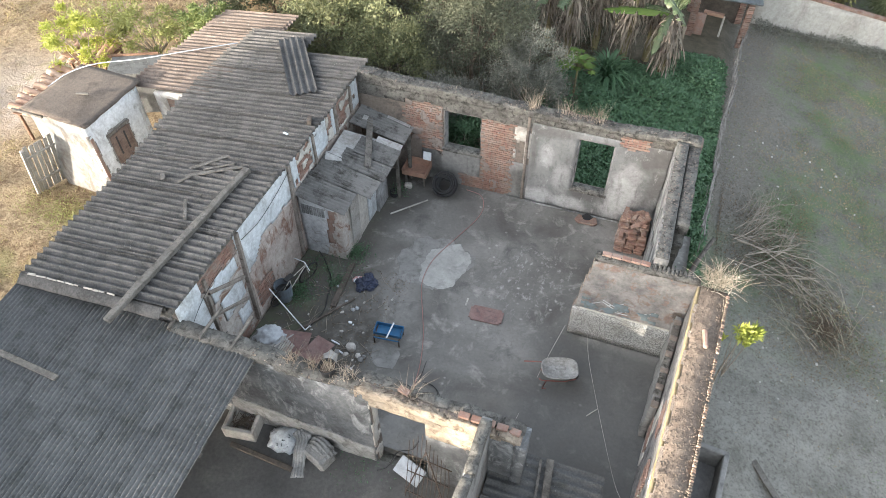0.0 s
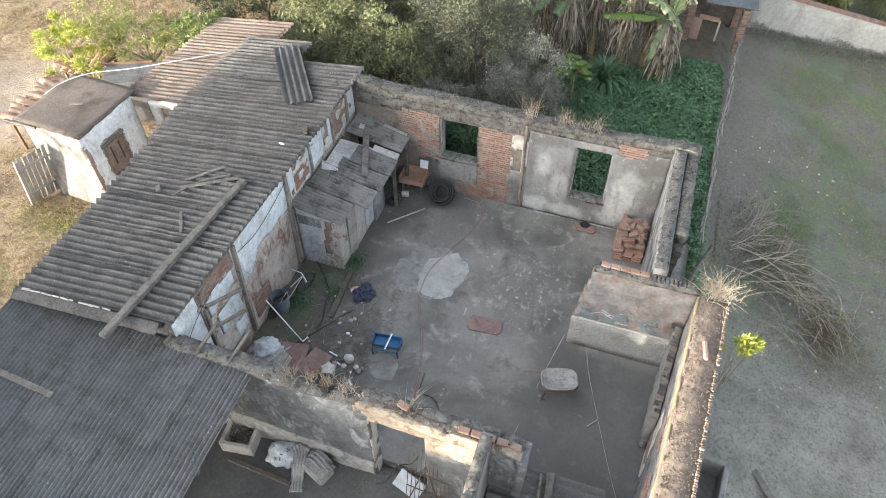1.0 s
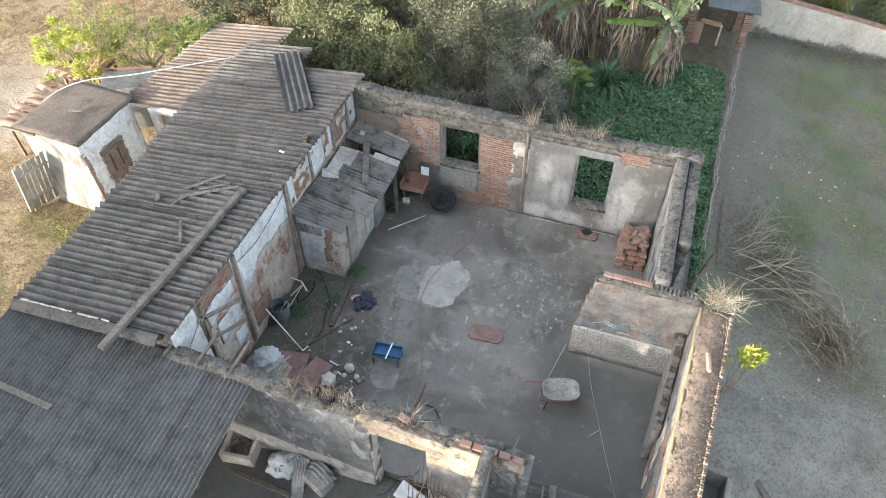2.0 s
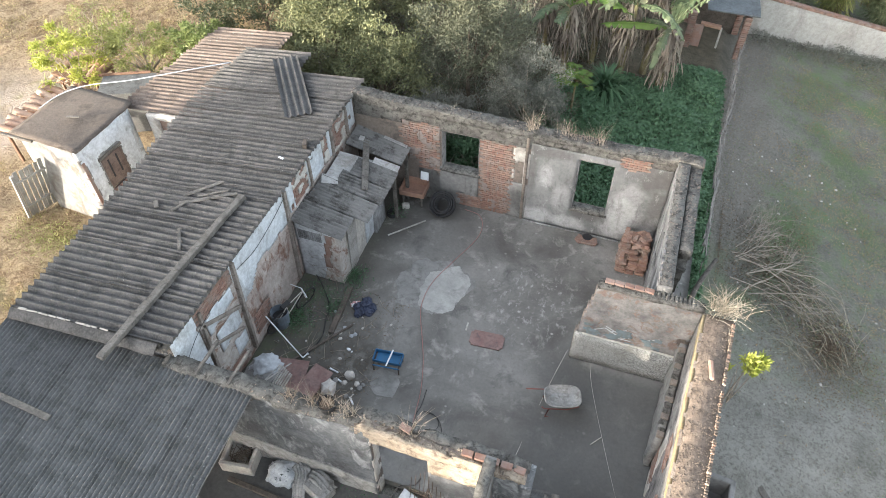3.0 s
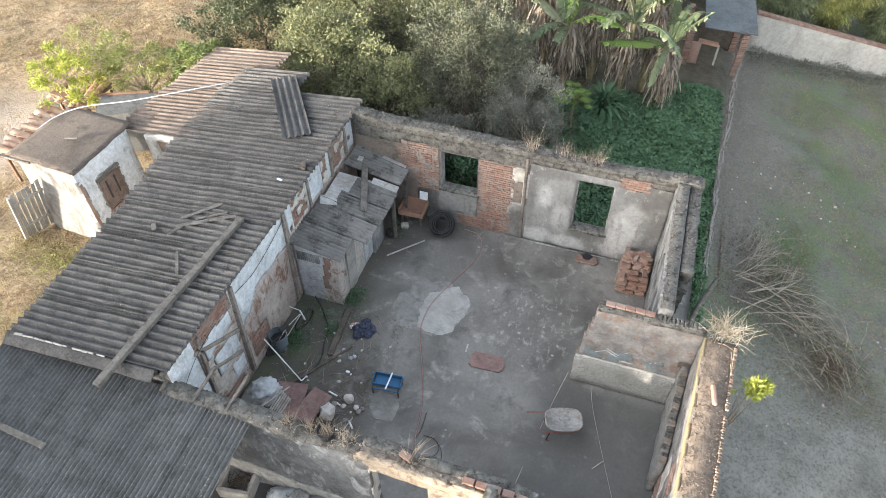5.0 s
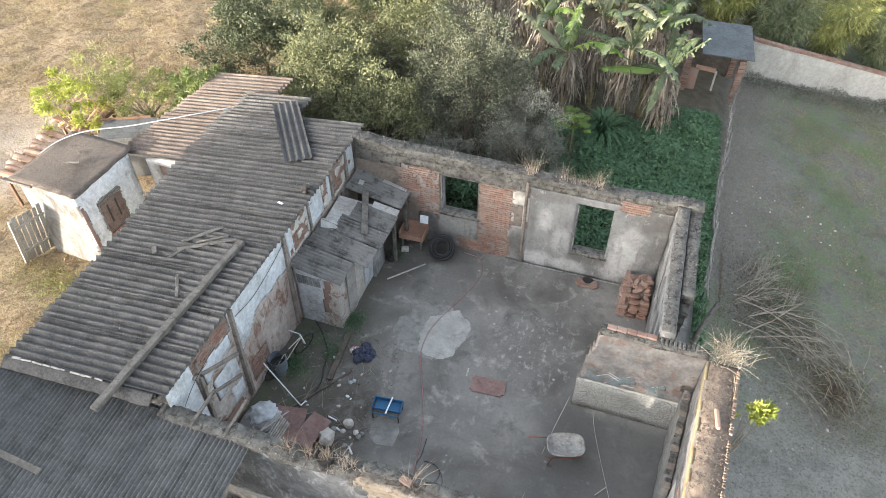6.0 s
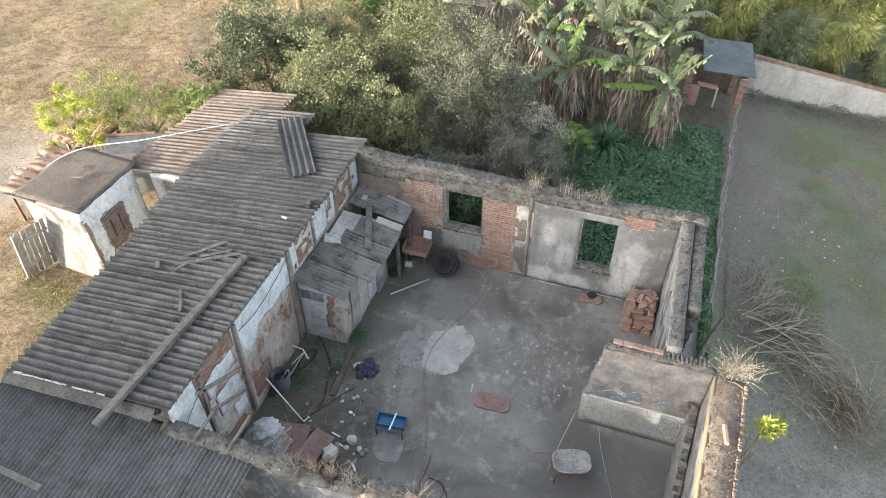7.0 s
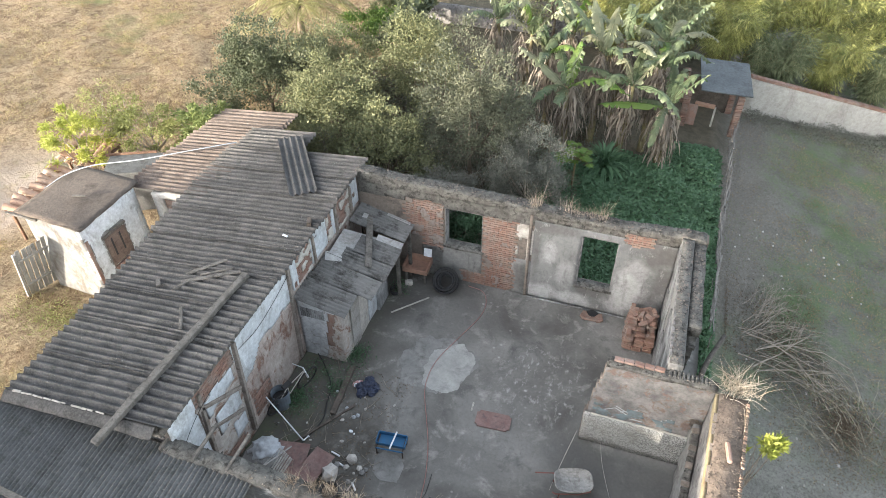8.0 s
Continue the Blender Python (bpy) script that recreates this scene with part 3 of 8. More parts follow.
def grid_wall(name, axis, a0, a1, front, back, z0, top, material, parent=None, label="", keep=None, cuts_a=(), cuts_z=(), step=0.16, rough=0.012, seed=0.0):
    """A standing slab along x or y between the planes front and back, up to top(a), without the cells that keep(a, z) denies."""
    def lines(lo, hi, cuts):
        base = list(np.linspace(lo, hi, max(2, int((hi - lo) / step) + 1)))
        base = [q for q in base if all(abs(q - c) > step * 0.45 for c in cuts) or q in (lo, hi)]
        return sorted(set(base) | {c for c in cuts if lo < c < hi})
    la = lines(a0, a1, cuts_a)
    zmax = max(top(a) for a in la) + 0.01
    lz = lines(z0, zmax, cuts_z)
    na, nz = len(la), len(lz)
    verts, index = [], {}

    def corner(i, k, side):
        key = (i, k, side)
        if key not in index:
            a, z = la[i], min(lz[k], top(la[i]))
            d = rough * hum(a * 3.1 + seed, z * 3.1, side * 9.7 + front)
            w = (front if side == 0 else back) + d
            aa = a
            verts.append((aa, w, z) if axis == "x" else (w, aa, z))
            index[key] = len(verts) - 1
        return index[key]

    on = np.zeros((na + 1, nz + 1), bool)
    for i in range(na - 1):
        for k in range(nz - 1):
            a, z = (la[i] + la[i + 1]) / 2, (lz[k] + lz[k + 1]) / 2
            low = lz[k] < max(top(la[i]), top(la[i + 1])) - 0.005
            on[i, k] = low and (keep is None or keep(a, z))
    faces = []
    for i in range(na - 1):
        for k in range(nz - 1):
            if not on[i, k]:
                continue
            q = [(i, k), (i + 1, k), (i + 1, k + 1), (i, k + 1)]
            faces.append([corner(*c, 0) for c in q])
            faces.append([corner(*c, 1) for c in reversed(q)])
            for (di, dk), (p, r) in {(0, -1): (0, 1), (1, 0): (1, 2), (0, 1): (2, 3), (-1, 0): (3, 0)}.items():
                ii, kk = i + di, k + dk
                if ii < 0 or kk < 0 or not on[ii, kk]:
                    faces.append([corner(*q[r], 0), corner(*q[p], 0), corner(*q[p], 1), corner(*q[r], 1)])
    if not faces:
        return None
    return quads(name, verts, faces, material, parent, label)


def in_any(a, z, rects):
    return any(r[0] < a < r[1] and r[2] < z < r[3] for r in rects)


def crumbs(parent, axis, a0, a1, b0, b1, top, count, material, size, seed, label="crumbled stones along the wall top"):
    """Broken lumps lying along a wall top, joined into one part."""
    r = np.random.default_rng(seed)
    pieces = []
    cube = np.array([[-1, -1, -1], [1, -1, -1], [1, 1, -1], [-1, 1, -1], [-1, -1, 1], [1, -1, 1], [1, 1, 1], [-1, 1, 1]], float)
    faces = np.array([[4, 5, 6, 7], [0, 1, 5, 4], [1, 2, 6, 5], [2, 3, 7, 6], [3, 0, 4, 7]])
    for _ in range(count):
        a, b = r.uniform(a0, a1), r.uniform(b0, b1)
        k = size * r.uniform(0.35, 1.0) ** 1.5
        u = cube * k * r.uniform(0.6, 1.3, 3) * np.array([1.0, 1.0, 0.22]) * (1 - 0.4 * r.random((8, 1)) * (cube[:, 2:] > 0))
        t = r.uniform(0, 6.28)
        u[:, :2] = u[:, :2] @ np.array([[math.cos(t), math.sin(t)], [-math.sin(t), math.cos(t)]])
        u[:, 2] += u[:, 0] * r.normal() * 0.35 + u[:, 1] * r.normal() * 0.35
        c = (a, b, top(a) + k * 0.12) if axis == "x" else (b, a, top(a) + k * 0.12)
        pieces.append((u + np.array(c), faces))
    ob = quads("crumbs", *merged(pieces), material, parent, label)
    ob["kind"] = "stuff"
    return ob


# one brick, shared by all brick pieces
def brick_mesh():
    bm = bmesh.new()
    add_box(bm, (0, 0, 0), (0.205, 0.05, 0.058), None, 0.006)
    me = bpy.data.meshes.new("brick")
    bmesh.ops.recalc_face_normals(bm, faces=bm.faces)
    bm.to_mesh(me)
    bm.free()
    me.materials.append(M_BRICK)
    return me


BRICK = brick_mesh()
BRICK_JOBS = []


def lay_bricks(parent, axis, a0, a1, z0, z1, plane, shows, limit=300, seed=1):
    """Courses of single bricks over the part of a wall where shows(a, z) holds."""
    r, count, row = random.Random(seed), 0, 0
    z = z0 + 0.035
    while z < z1 and count < limit:
        a = a0 + (0.055 if row % 2 else 0.16)
        while a < a1 and count < limit:
            if shows(a, z):
                ob = new("brick", BRICK)
                d = plane + r.uniform(-0.006, 0.006)
                place = (a + r.uniform(-0.006, 0.006), d, z) if axis == "x" else (d, a + r.uniform(-0.006, 0.006), z)
                ob.matrix_basis = pose(*place, r.uniform(-1.5, 1.5), r.uniform(-1, 1), (0 if axis == "x" else 90) + r.uniform(-1.5, 1.5))
                ob.parent = parent
                count += 1
            a += 0.218
        z += 0.072
        row += 1


# ---- leaves ----
def leaf_data(p, d, length, width, r):
    """Pointed leaves: base, two sides, tip."""
    d = d / (np.linalg.norm(d, axis=1, keepdims=True) + 1e-9)
    s = np.cross(d, r.normal(size=d.shape))
    s /= np.linalg.norm(s, axis=1, keepdims=True) + 1e-9
    length, width = np.reshape(length, (-1, 1)), np.reshape(width, (-1, 1))
    mid = p + d * length * 0.45
    v = np.stack([p, mid + s * width / 2, p + d * length, mid - s * width / 2], 1).reshape(-1, 3)
    return v, np.arange(len(v)).reshape(-1, 4)


def crown_points(r, count, c, radii, clumps=60, shell=0.55, spread=0.22, ragged=0.3):
    """Places of leaves in clumps near the skin of an uneven ball."""
    u = r.normal(size=(clumps, 3))
    u /= np.linalg.norm(u, axis=1, keepdims=True)
    u[:, 2] = np.where(u[:, 2] < -0.45, -u[:, 2] * 0.6, u[:, 2])
    lump = 1 + ragged * np.array([hum(q[0] * 1.7 + c[0], q[1] * 1.7 + c[1], q[2] * 1.7) for q in u]) * 1.6
    k = (shell + (1 - shell) * r.random(clumps) ** 0.6) * lump
    heart = np.array(c) + u * k[:, None] * np.array(radii)
    which = r.integers(0, clumps, count)
    size = spread * (0.6 + 0.8 * r.random(clumps)) * np.mean(radii)
    off = r.normal(size=(count, 3)) * size[which][:, None] * np.array([1, 1, 0.7])
    return heart[which] + off, u[which]


def terrain(x, y):
    """Height of the ground sheet."""
    x, y = np.asarray(x, float), np.asarray(y, float)
    ease = lambda q: np.clip(q, 0, 1) ** 2 * (3 - 2 * np.clip(q, 0, 1))
    right = -0.9 - 0.22 * np.clip(x - 5.4, 0, 6)
    garden = -0.2 - 0.075 * np.clip(x, -4, 5.4)
    z = garden * ease((x + 6.5) / 2) * ease((y - 12.2) / 0.8)
    inner = ease((x + 5.0) / 0.3) * ease((13.0 - y) / 0.6)
    z = z * (1 - inner) + inner * np.where(y > 4.4, -0.35, -0.15)
    z = z + (right - z) * ease((x - 4.9) / 0.5)
    return z


def tree(name, base, crown, count, leaf, width, bark, leaves, label, category="tree", clumps=60, limbs=6, seed=1, droop=0.0, shell=0.6, spread=0.095, group="", ragged=0.48, trunk_r=0.09):
    """A trunk with limbs, and a crown of single leaves."""
    r = np.random.default_rng(seed)
    z0 = float(terrain(base[0], base[1])) - 0.05
    ob = thing(name, (0, 0, 0), 0, label, category, group)
    cx, cy, cz, rx, ry, rz = crown
    pieces = []
    fork = np.array([cx * 0.5 + base[0] * 0.5, cy * 0.5 + base[1] * 0.5, z0 + (cz - z0) * 0.45])
    line = bent([(base[0], base[1], z0), tuple(fork + r.normal(size=3) * 0.08), (cx, cy, cz + rz * 0.3)], 5)
    pieces.append(tube_data(line, np.linspace(trunk_r, trunk_r * 0.3, len(line)), 7))
    for _ in range(limbs):
        u = r.normal(size=3)
        u /= np.linalg.norm(u)
        u[2] = abs(u[2])
        tip = np.array([cx, cy, cz]) + u * np.array([rx, ry, rz]) * 0.85
        mid = (fork + tip) / 2 + r.normal(size=3) * 0.12 * rx
        ln = bent([tuple(fork), tuple(mid), tuple(tip)], 4)
        pieces.append(tube_data(ln, np.linspace(trunk_r * 0.45, trunk_r * 0.1, len(ln)), 5))
    quads("trunk", *merged(pieces), bark, ob, smooth=True)
    p, u = crown_points(r, count, (cx, cy, cz), (rx, ry, rz), clumps, shell, spread, ragged)
    p[:, 2] = np.maximum(p[:, 2], terrain(p[:, 0], p[:, 1]) + 0.05)
    d = u * 0.7 + r.normal(size=p.shape) * 0.8 + np.array([0, 0, 0.25 - droop])
    quads("crown", *leaf_data(p, d, leaf * r.uniform(0.6, 1.3, count), width * r.uniform(0.7, 1.3, count), r), leaves, ob)
    return ob


def grass_tuft(name, at, count, height, spread, material, label, lean=0.6, seed=1, group="dry tufts", wide=0.012, category="grass"):
    r = np.random.default_rng(seed)
    p = np.array(at) + r.normal(size=(count, 3)) * np.array([spread, spread, 0.0]) * 0.35
    pieces = []
    for q in p:
        u = np.array([r.normal() * lean, r.normal() * lean, 1.0])
        u /= np.linalg.norm(u)
        h = height * r.uniform(0.5, 1.1)
        sag = np.array([u[0], u[1], -0.6]) * h * r.uniform(0.1, 0.45)
        pts = [tuple(q), tuple(q + u * h * 0.5), tuple(q + u * h + sag)]
        pieces.append(tube_data(bent(pts, 3), np.linspace(wide * 0.5, wide * 0.12, 7), 3))
    return tagged(quads(name, *merged(pieces), material), label, category, group)


# ---- ground ----
def ground():
    near_x = np.concatenate([[-900, -400, -150, -80, -50, -40], np.arange(-34, 20.01, 0.3), [24, 30, 45, 80, 200, 900]])
    near_y = np.concatenate([[-900, -300, -80, -40, -20, -10, -5], np.arange(-2, 34.01, 0.3), [38, 45, 60, 100, 300, 1500]])
    gx, gy = np.meshgrid(near_x, near_y, indexing="ij")
    gz = terrain(gx, gy)
    rough = np.array([[hum(a * 0.5, b * 0.5) * 0.12 + hum(a * 1.9, b * 1.9, 5) * 0.05 for b in near_y] for a in near_x])
    calm = np.clip((np.abs(gx + 0) - 4.5) / 2, 0.15, 1)
    v = np.stack([gx, gy, gz + rough * calm], -1).reshape(-1, 3)
    ny = len(near_y)
    i, j = np.meshgrid(np.arange(len(near_x) - 1), np.arange(ny - 1), indexing="ij")
    f = np.stack([i * ny + j, (i + 1) * ny + j, (i + 1) * ny + j + 1, i * ny + j + 1], -1).reshape(-1, 4)
    tagged(quads("ground", v, f, M_EARTH, smooth=True), "bare earth and dry mown grass sloping away from the ruin", "ground", "", "structure")


ground()


def floor_slab():
    xs, ys = np.linspace(-4.9, 4.75, 60), np.linspace(4.5, 12.82, 52)
    gx, gy = np.meshgrid(xs, ys, indexing="ij")
    gz = np.array([[0.006 * hum(a * 1.3, b * 1.3) for b in ys] for a in xs])
    n, m = len(xs), len(ys)
    v = np.concatenate([np.stack([gx, gy, gz], -1).reshape(-1, 3), np.stack([gx, gy, gz * 0 - 0.25], -1).reshape(-1, 3)])
    i, j = np.meshgrid(np.arange(n - 1), np.arange(m - 1), indexing="ij")
    f = np.stack([i * m + j, (i + 1) * m + j, (i + 1) * m + j + 1, i * m + j + 1], -1).reshape(-1, 4)
    rim = []
    k = n * m
    for a in range(n - 1):
        rim.append([a * m, (a + 1) * m, (a + 1) * m + k, a * m + k])
    for b in range(m - 1):
        rim.append([(n - 1) * m + b, (n - 1) * m + b + 1, (n - 1) * m + b + 1 + k, (n - 1) * m + b + k])
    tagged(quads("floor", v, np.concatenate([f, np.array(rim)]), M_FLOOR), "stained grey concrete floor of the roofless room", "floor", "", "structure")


floor_slab()


def paving():
    for name, x0, x1, y0, y1, z, label in (("pavement", -9.2, 1.41, -4.0, 4.22, -0.10, "dusty grey concrete yard in front of the doorway"), ("floor_near", 1.56, 4.75, -1.0, 4.5, -0.004, "dark smooth concrete floor of the side room")):
        n = 40
        xs, ys = np.linspace(x0, x1, n), np.linspace(y0, y1, n)
        gx, gy = np.meshgrid(xs, ys, indexing="ij")
        gz = np.array([[z + 0.012 * hum(a * 0.9, b * 0.9, 7) for b in ys] for a in xs])
        a = np.stack([gx, gy, gz], -1).reshape(-1, 3)
        v = np.concatenate([a, a - [0, 0, 0.25]])
        i, j = np.meshgrid(np.arange(n - 1), np.arange(n - 1), indexing="ij")
        f = np.stack([i * n + j, (i + 1) * n + j, (i + 1) * n + j + 1, i * n + j + 1], -1).reshape(-1, 4)
        k = n * n
        rim = [[q * n, (q + 1) * n, (q + 1) * n + k, q * n + k] for q in range(n - 1)] + [[(n - 1) * n + q, (n - 1) * n + q + 1, (n - 1) * n + q + 1 + k, (n - 1) * n + q + k] for q in range(n - 1)]
        tagged(quads(name, v, np.concatenate([f, np.array(rim)]), M_YARD), label, "floor", "", "structure")


paving()


# ---- walls of the ruin ----
NORTH_GAPS = [(-2.315, -1.26, 1.2, 2.52), (1.35, 2.26, 0.78, 2.5)]


def north_top(a):
    base = np.interp(a, [-4.8, -3.5, -2.3, 0.0, 1.0, 2.3, 3.6, 4.3], [3.16, 3.08, 3.08, 3.0, 2.97, 2.93, 3.04, 3.04])
    return float(base + 0.035 * hum(a * 5.0, 3.3) + 0.025 * hum(a * 13.0, 1.1))


def north_bricks(a, z):
    w = 0.07 * hum(a * 4, z * 4, 2.0)
    left = -3.45 + w < a < -2.36 and 1.05 + 0.25 * hum(a * 2, 7) < z < 2.6 + w and not (a < -3.0 and z < 1.35)
    mid = -1.23 < a < -0.34 + 0.12 * hum(z * 3, 4.4) and 0.0 < z < 2.48 + w
    low = -1.75 - 0.3 * z < a < -1.2 and z < 0.42 + w
    right = 2.35 < a < 3.05 + w and 2.62 - 0.12 * math.cos((a - 2.7) * 3) + w < z < 2.9
    return (left or mid or low or right) and not in_any(a, z, [(g[0] - 0.02, g[1] + 0.02, g[2] - 0.02, g[3] + 0.02) for g in NORTH_GAPS])


def wall_north():
    cuts_a = [g[k] for g in NORTH_GAPS for k in (0, 1)]
    cuts_z = [g[k] for g in NORTH_GAPS for k in (2, 3)]
    ob = grid_wall("wall_north", "x", -4.85, 4.25, 12.80, 13.1, -1.0, north_top, M_CORE, None, "", lambda a, z: not in_any(a, z, NORTH_GAPS), cuts_a, cuts_z, 0.14, 0.02)
    tagged(ob, "ruined brick wall with two empty window openings and peeling plaster", "wall", "", "structure")
    open_or_brick = lambda a, z: not in_any(a, z, NORTH_GAPS) and not north_bricks(a, z)
    kinds = (
        ("plaster", M_BLOTCH, lambda a, z: a > 0.08 and z < 2.72 + 0.06 * hum(a * 3, 1) and open_or_brick(a, z), "grey and white streaked plaster"),
        ("cement_patch", M_CEMENT, lambda a, z: a <= 0.08 and z < 1.3 and -3.0 < a and open_or_brick(a, z), "grey cement under the window"),
        ("plaster", M_PALE, lambda a, z: (-0.36 < a <= 0.08 or -3.0 < a < -2.36) and 0.25 < z < 2.55 and open_or_brick(a, z) and hum(a * 3.7, z * 2.1, 8) > (-0.1 if a > -1 else -0.35), "flaking pale plaster"),
        ("band", M_LICHEN, lambda a, z: z > 2.5 + 0.05 * hum(a * 3, 1) and open_or_brick(a, z) and (a < 0.08 or z > 2.72), "dark lichened band under the wall top"),
    )
    for name, mat, keep, label in kinds:
        grid_wall(name, "x", -4.8, 3.66, 12.782, 12.806, 0.0, lambda a: north_top(a) - 0.015, mat, ob, label, keep, cuts_a, cuts_z, 0.075, 0.008)
    grid_wall("coping", "x", -4.8, 4.2, 12.775, 13.13, 2.86, lambda a: north_top(a) + 0.03, M_LICHEN, ob, "crumbling lichened wall top", None, (), (), 0.06, 0.035)
    crumbs(ob, "x", -4.7, 4.1, 12.79, 13.1, lambda a: north_top(a) + 0.03, 1500, M_LICHEN, 0.032, 4)
    crumbs(ob, "x", -4.7, 4.1, 12.79, 13.1, lambda a: north_top(a) + 0.03, 300, M_CORE, 0.03, 5, "pale broken bricks along the wall top")
    grid_wall("pilaster", "x", -0.02, 0.06, 12.755, 12.785, 0.0, lambda a: 2.85, M_CORE, ob, "", None, (), (), 0.06, 0.015)
    lintel_label = "pale plaster reveal of the opening"
    for a0, a1, z0, z1 in NORTH_GAPS:
        bm = bmesh.new()
        add_box(bm, ((a0 + a1) / 2, 12.94, z1 - 0.012), (a1 - a0, 0.3, 0.024))
        add_box(bm, (a0 + 0.01, 12.94, (z0 + z1) / 2), (0.02, 0.3, z1 - z0 - 0.05))
        add_box(bm, (a1 - 0.01, 12.94, (z0 + z1) / 2), (0.02, 0.3, z1 - z0 - 0.05))
        part("reveal", bm, M_STAINED, ob, lintel_label)
        grid_wall("sill", "x", a0 - 0.05, a1 + 0.05, 12.76, 13.06, z0 - 0.05, lambda a: z0 + 0.02 + 0.02 * hum(a * 9, 2), M_LICHEN, ob, "broken mortar sill", None, (), (), 0.08, 0.03)
    for k, (lo, hi) in enumerate(((-3.5, -2.92), (-2.92, -2.36), (-1.23, -0.75), (-0.75, -0.3), (2.3, 3.1))):
        patch = grid_wall("mortar_residue", "x", lo, hi, 12.768, 12.79, 0.0, lambda a: 2.9, M_RESIDUE, ob, "thin residue of old plaster on the bricks", lambda a, z: north_bricks(a, z) and hum(a * 3.3, z * 3.3, 12 + k) + 0.45 * hum(a * 11, z * 11, 2) > (0.14 if k < 2 else 0.3), (), (), 0.03, 0.006)
        if patch:
            patch["kind"] = "stuff"
    BRICK_JOBS.append((ob, "x", -3.6, 3.2, 0.0, 2.92, 12.802, north_bricks, 420, 3))
    # mortar upstand along the foot of the plastered part
    box_part("skirting", (1.45, 12.72, 0.02), (2.65, 0.035, 0.04), M_PLASTER, ob)


wall_north()


def wall_east_far():
    top = lambda a: float(np.interp(a, [8.5, 10, 13.2], [2.98, 3.0, 3.05]) + 0.03 * hum(a * 6, 9.1))
    ob = grid_wall("wall_east", "y", 8.87, 12.78, 3.93, 3.655, -1.0, top, M_CEMENT, None, "", None, (), (), 0.14, 0.02)
    tagged(ob, "thick cement-rendered wall with a worn grey top", "wall", "", "structure")
    grid_wall("outer_leaf", "y", 10.0, 13.1, 4.22, 3.96, -1.0, lambda a: 2.97 + 0.03 * hum(a * 5, 2.2), M_LICHEN, ob, "grey outer leaf of the wall", lambda a, z: a > 10.0 + (3.0 - z) * 0.2 + 0.2 * hum(z * 4, 1), (), (), 0.14, 0.02)
    grid_wall("coping", "y", 8.88, 12.77, 3.92, 3.66, 2.9, lambda a: top(a) + 0.012, M_LICHEN, ob, "", None, (), (), 0.12, 0.02)
    # toothed mortar edge along the inner side of the top
    bm = bmesh.new()
    for k in range(17):
        add_box(bm, (3.66, 9.15 + k * 0.212, 2.97 + 0.012 * hum(k * 3.3)), (0.045 + 0.02 * hum(k * 1.9), 0.15 + 0.03 * hum(k * 2.7), 0.09), pose(0, 0, 0, 3 * hum(k * 1.7), 4 * hum(k * 2.2), 3), 0.006)
    part("edge_course", bm, M_STAINED, ob, "pale broken edge course")
    crumbs(ob, "y", 9.0, 12.7, 3.68, 3.92, lambda a: top(a) + 0.01, 260, M_CORE, 0.022, 6)
    crumbs(ob, "y", 10.2, 13.0, 3.98, 4.2, lambda a: 2.97, 200, M_CORE, 0.022, 7)
    grid_wall("plaster", "y", 9.0, 12.78, 3.64, 3.652, 0.0, lambda a: 2.86, M_PLASTER, ob, "", lambda a, z: hum(a * 1.3, z * 1.3, 4) > -0.25, (), (), 0.1, 0.006)


wall_east_far()


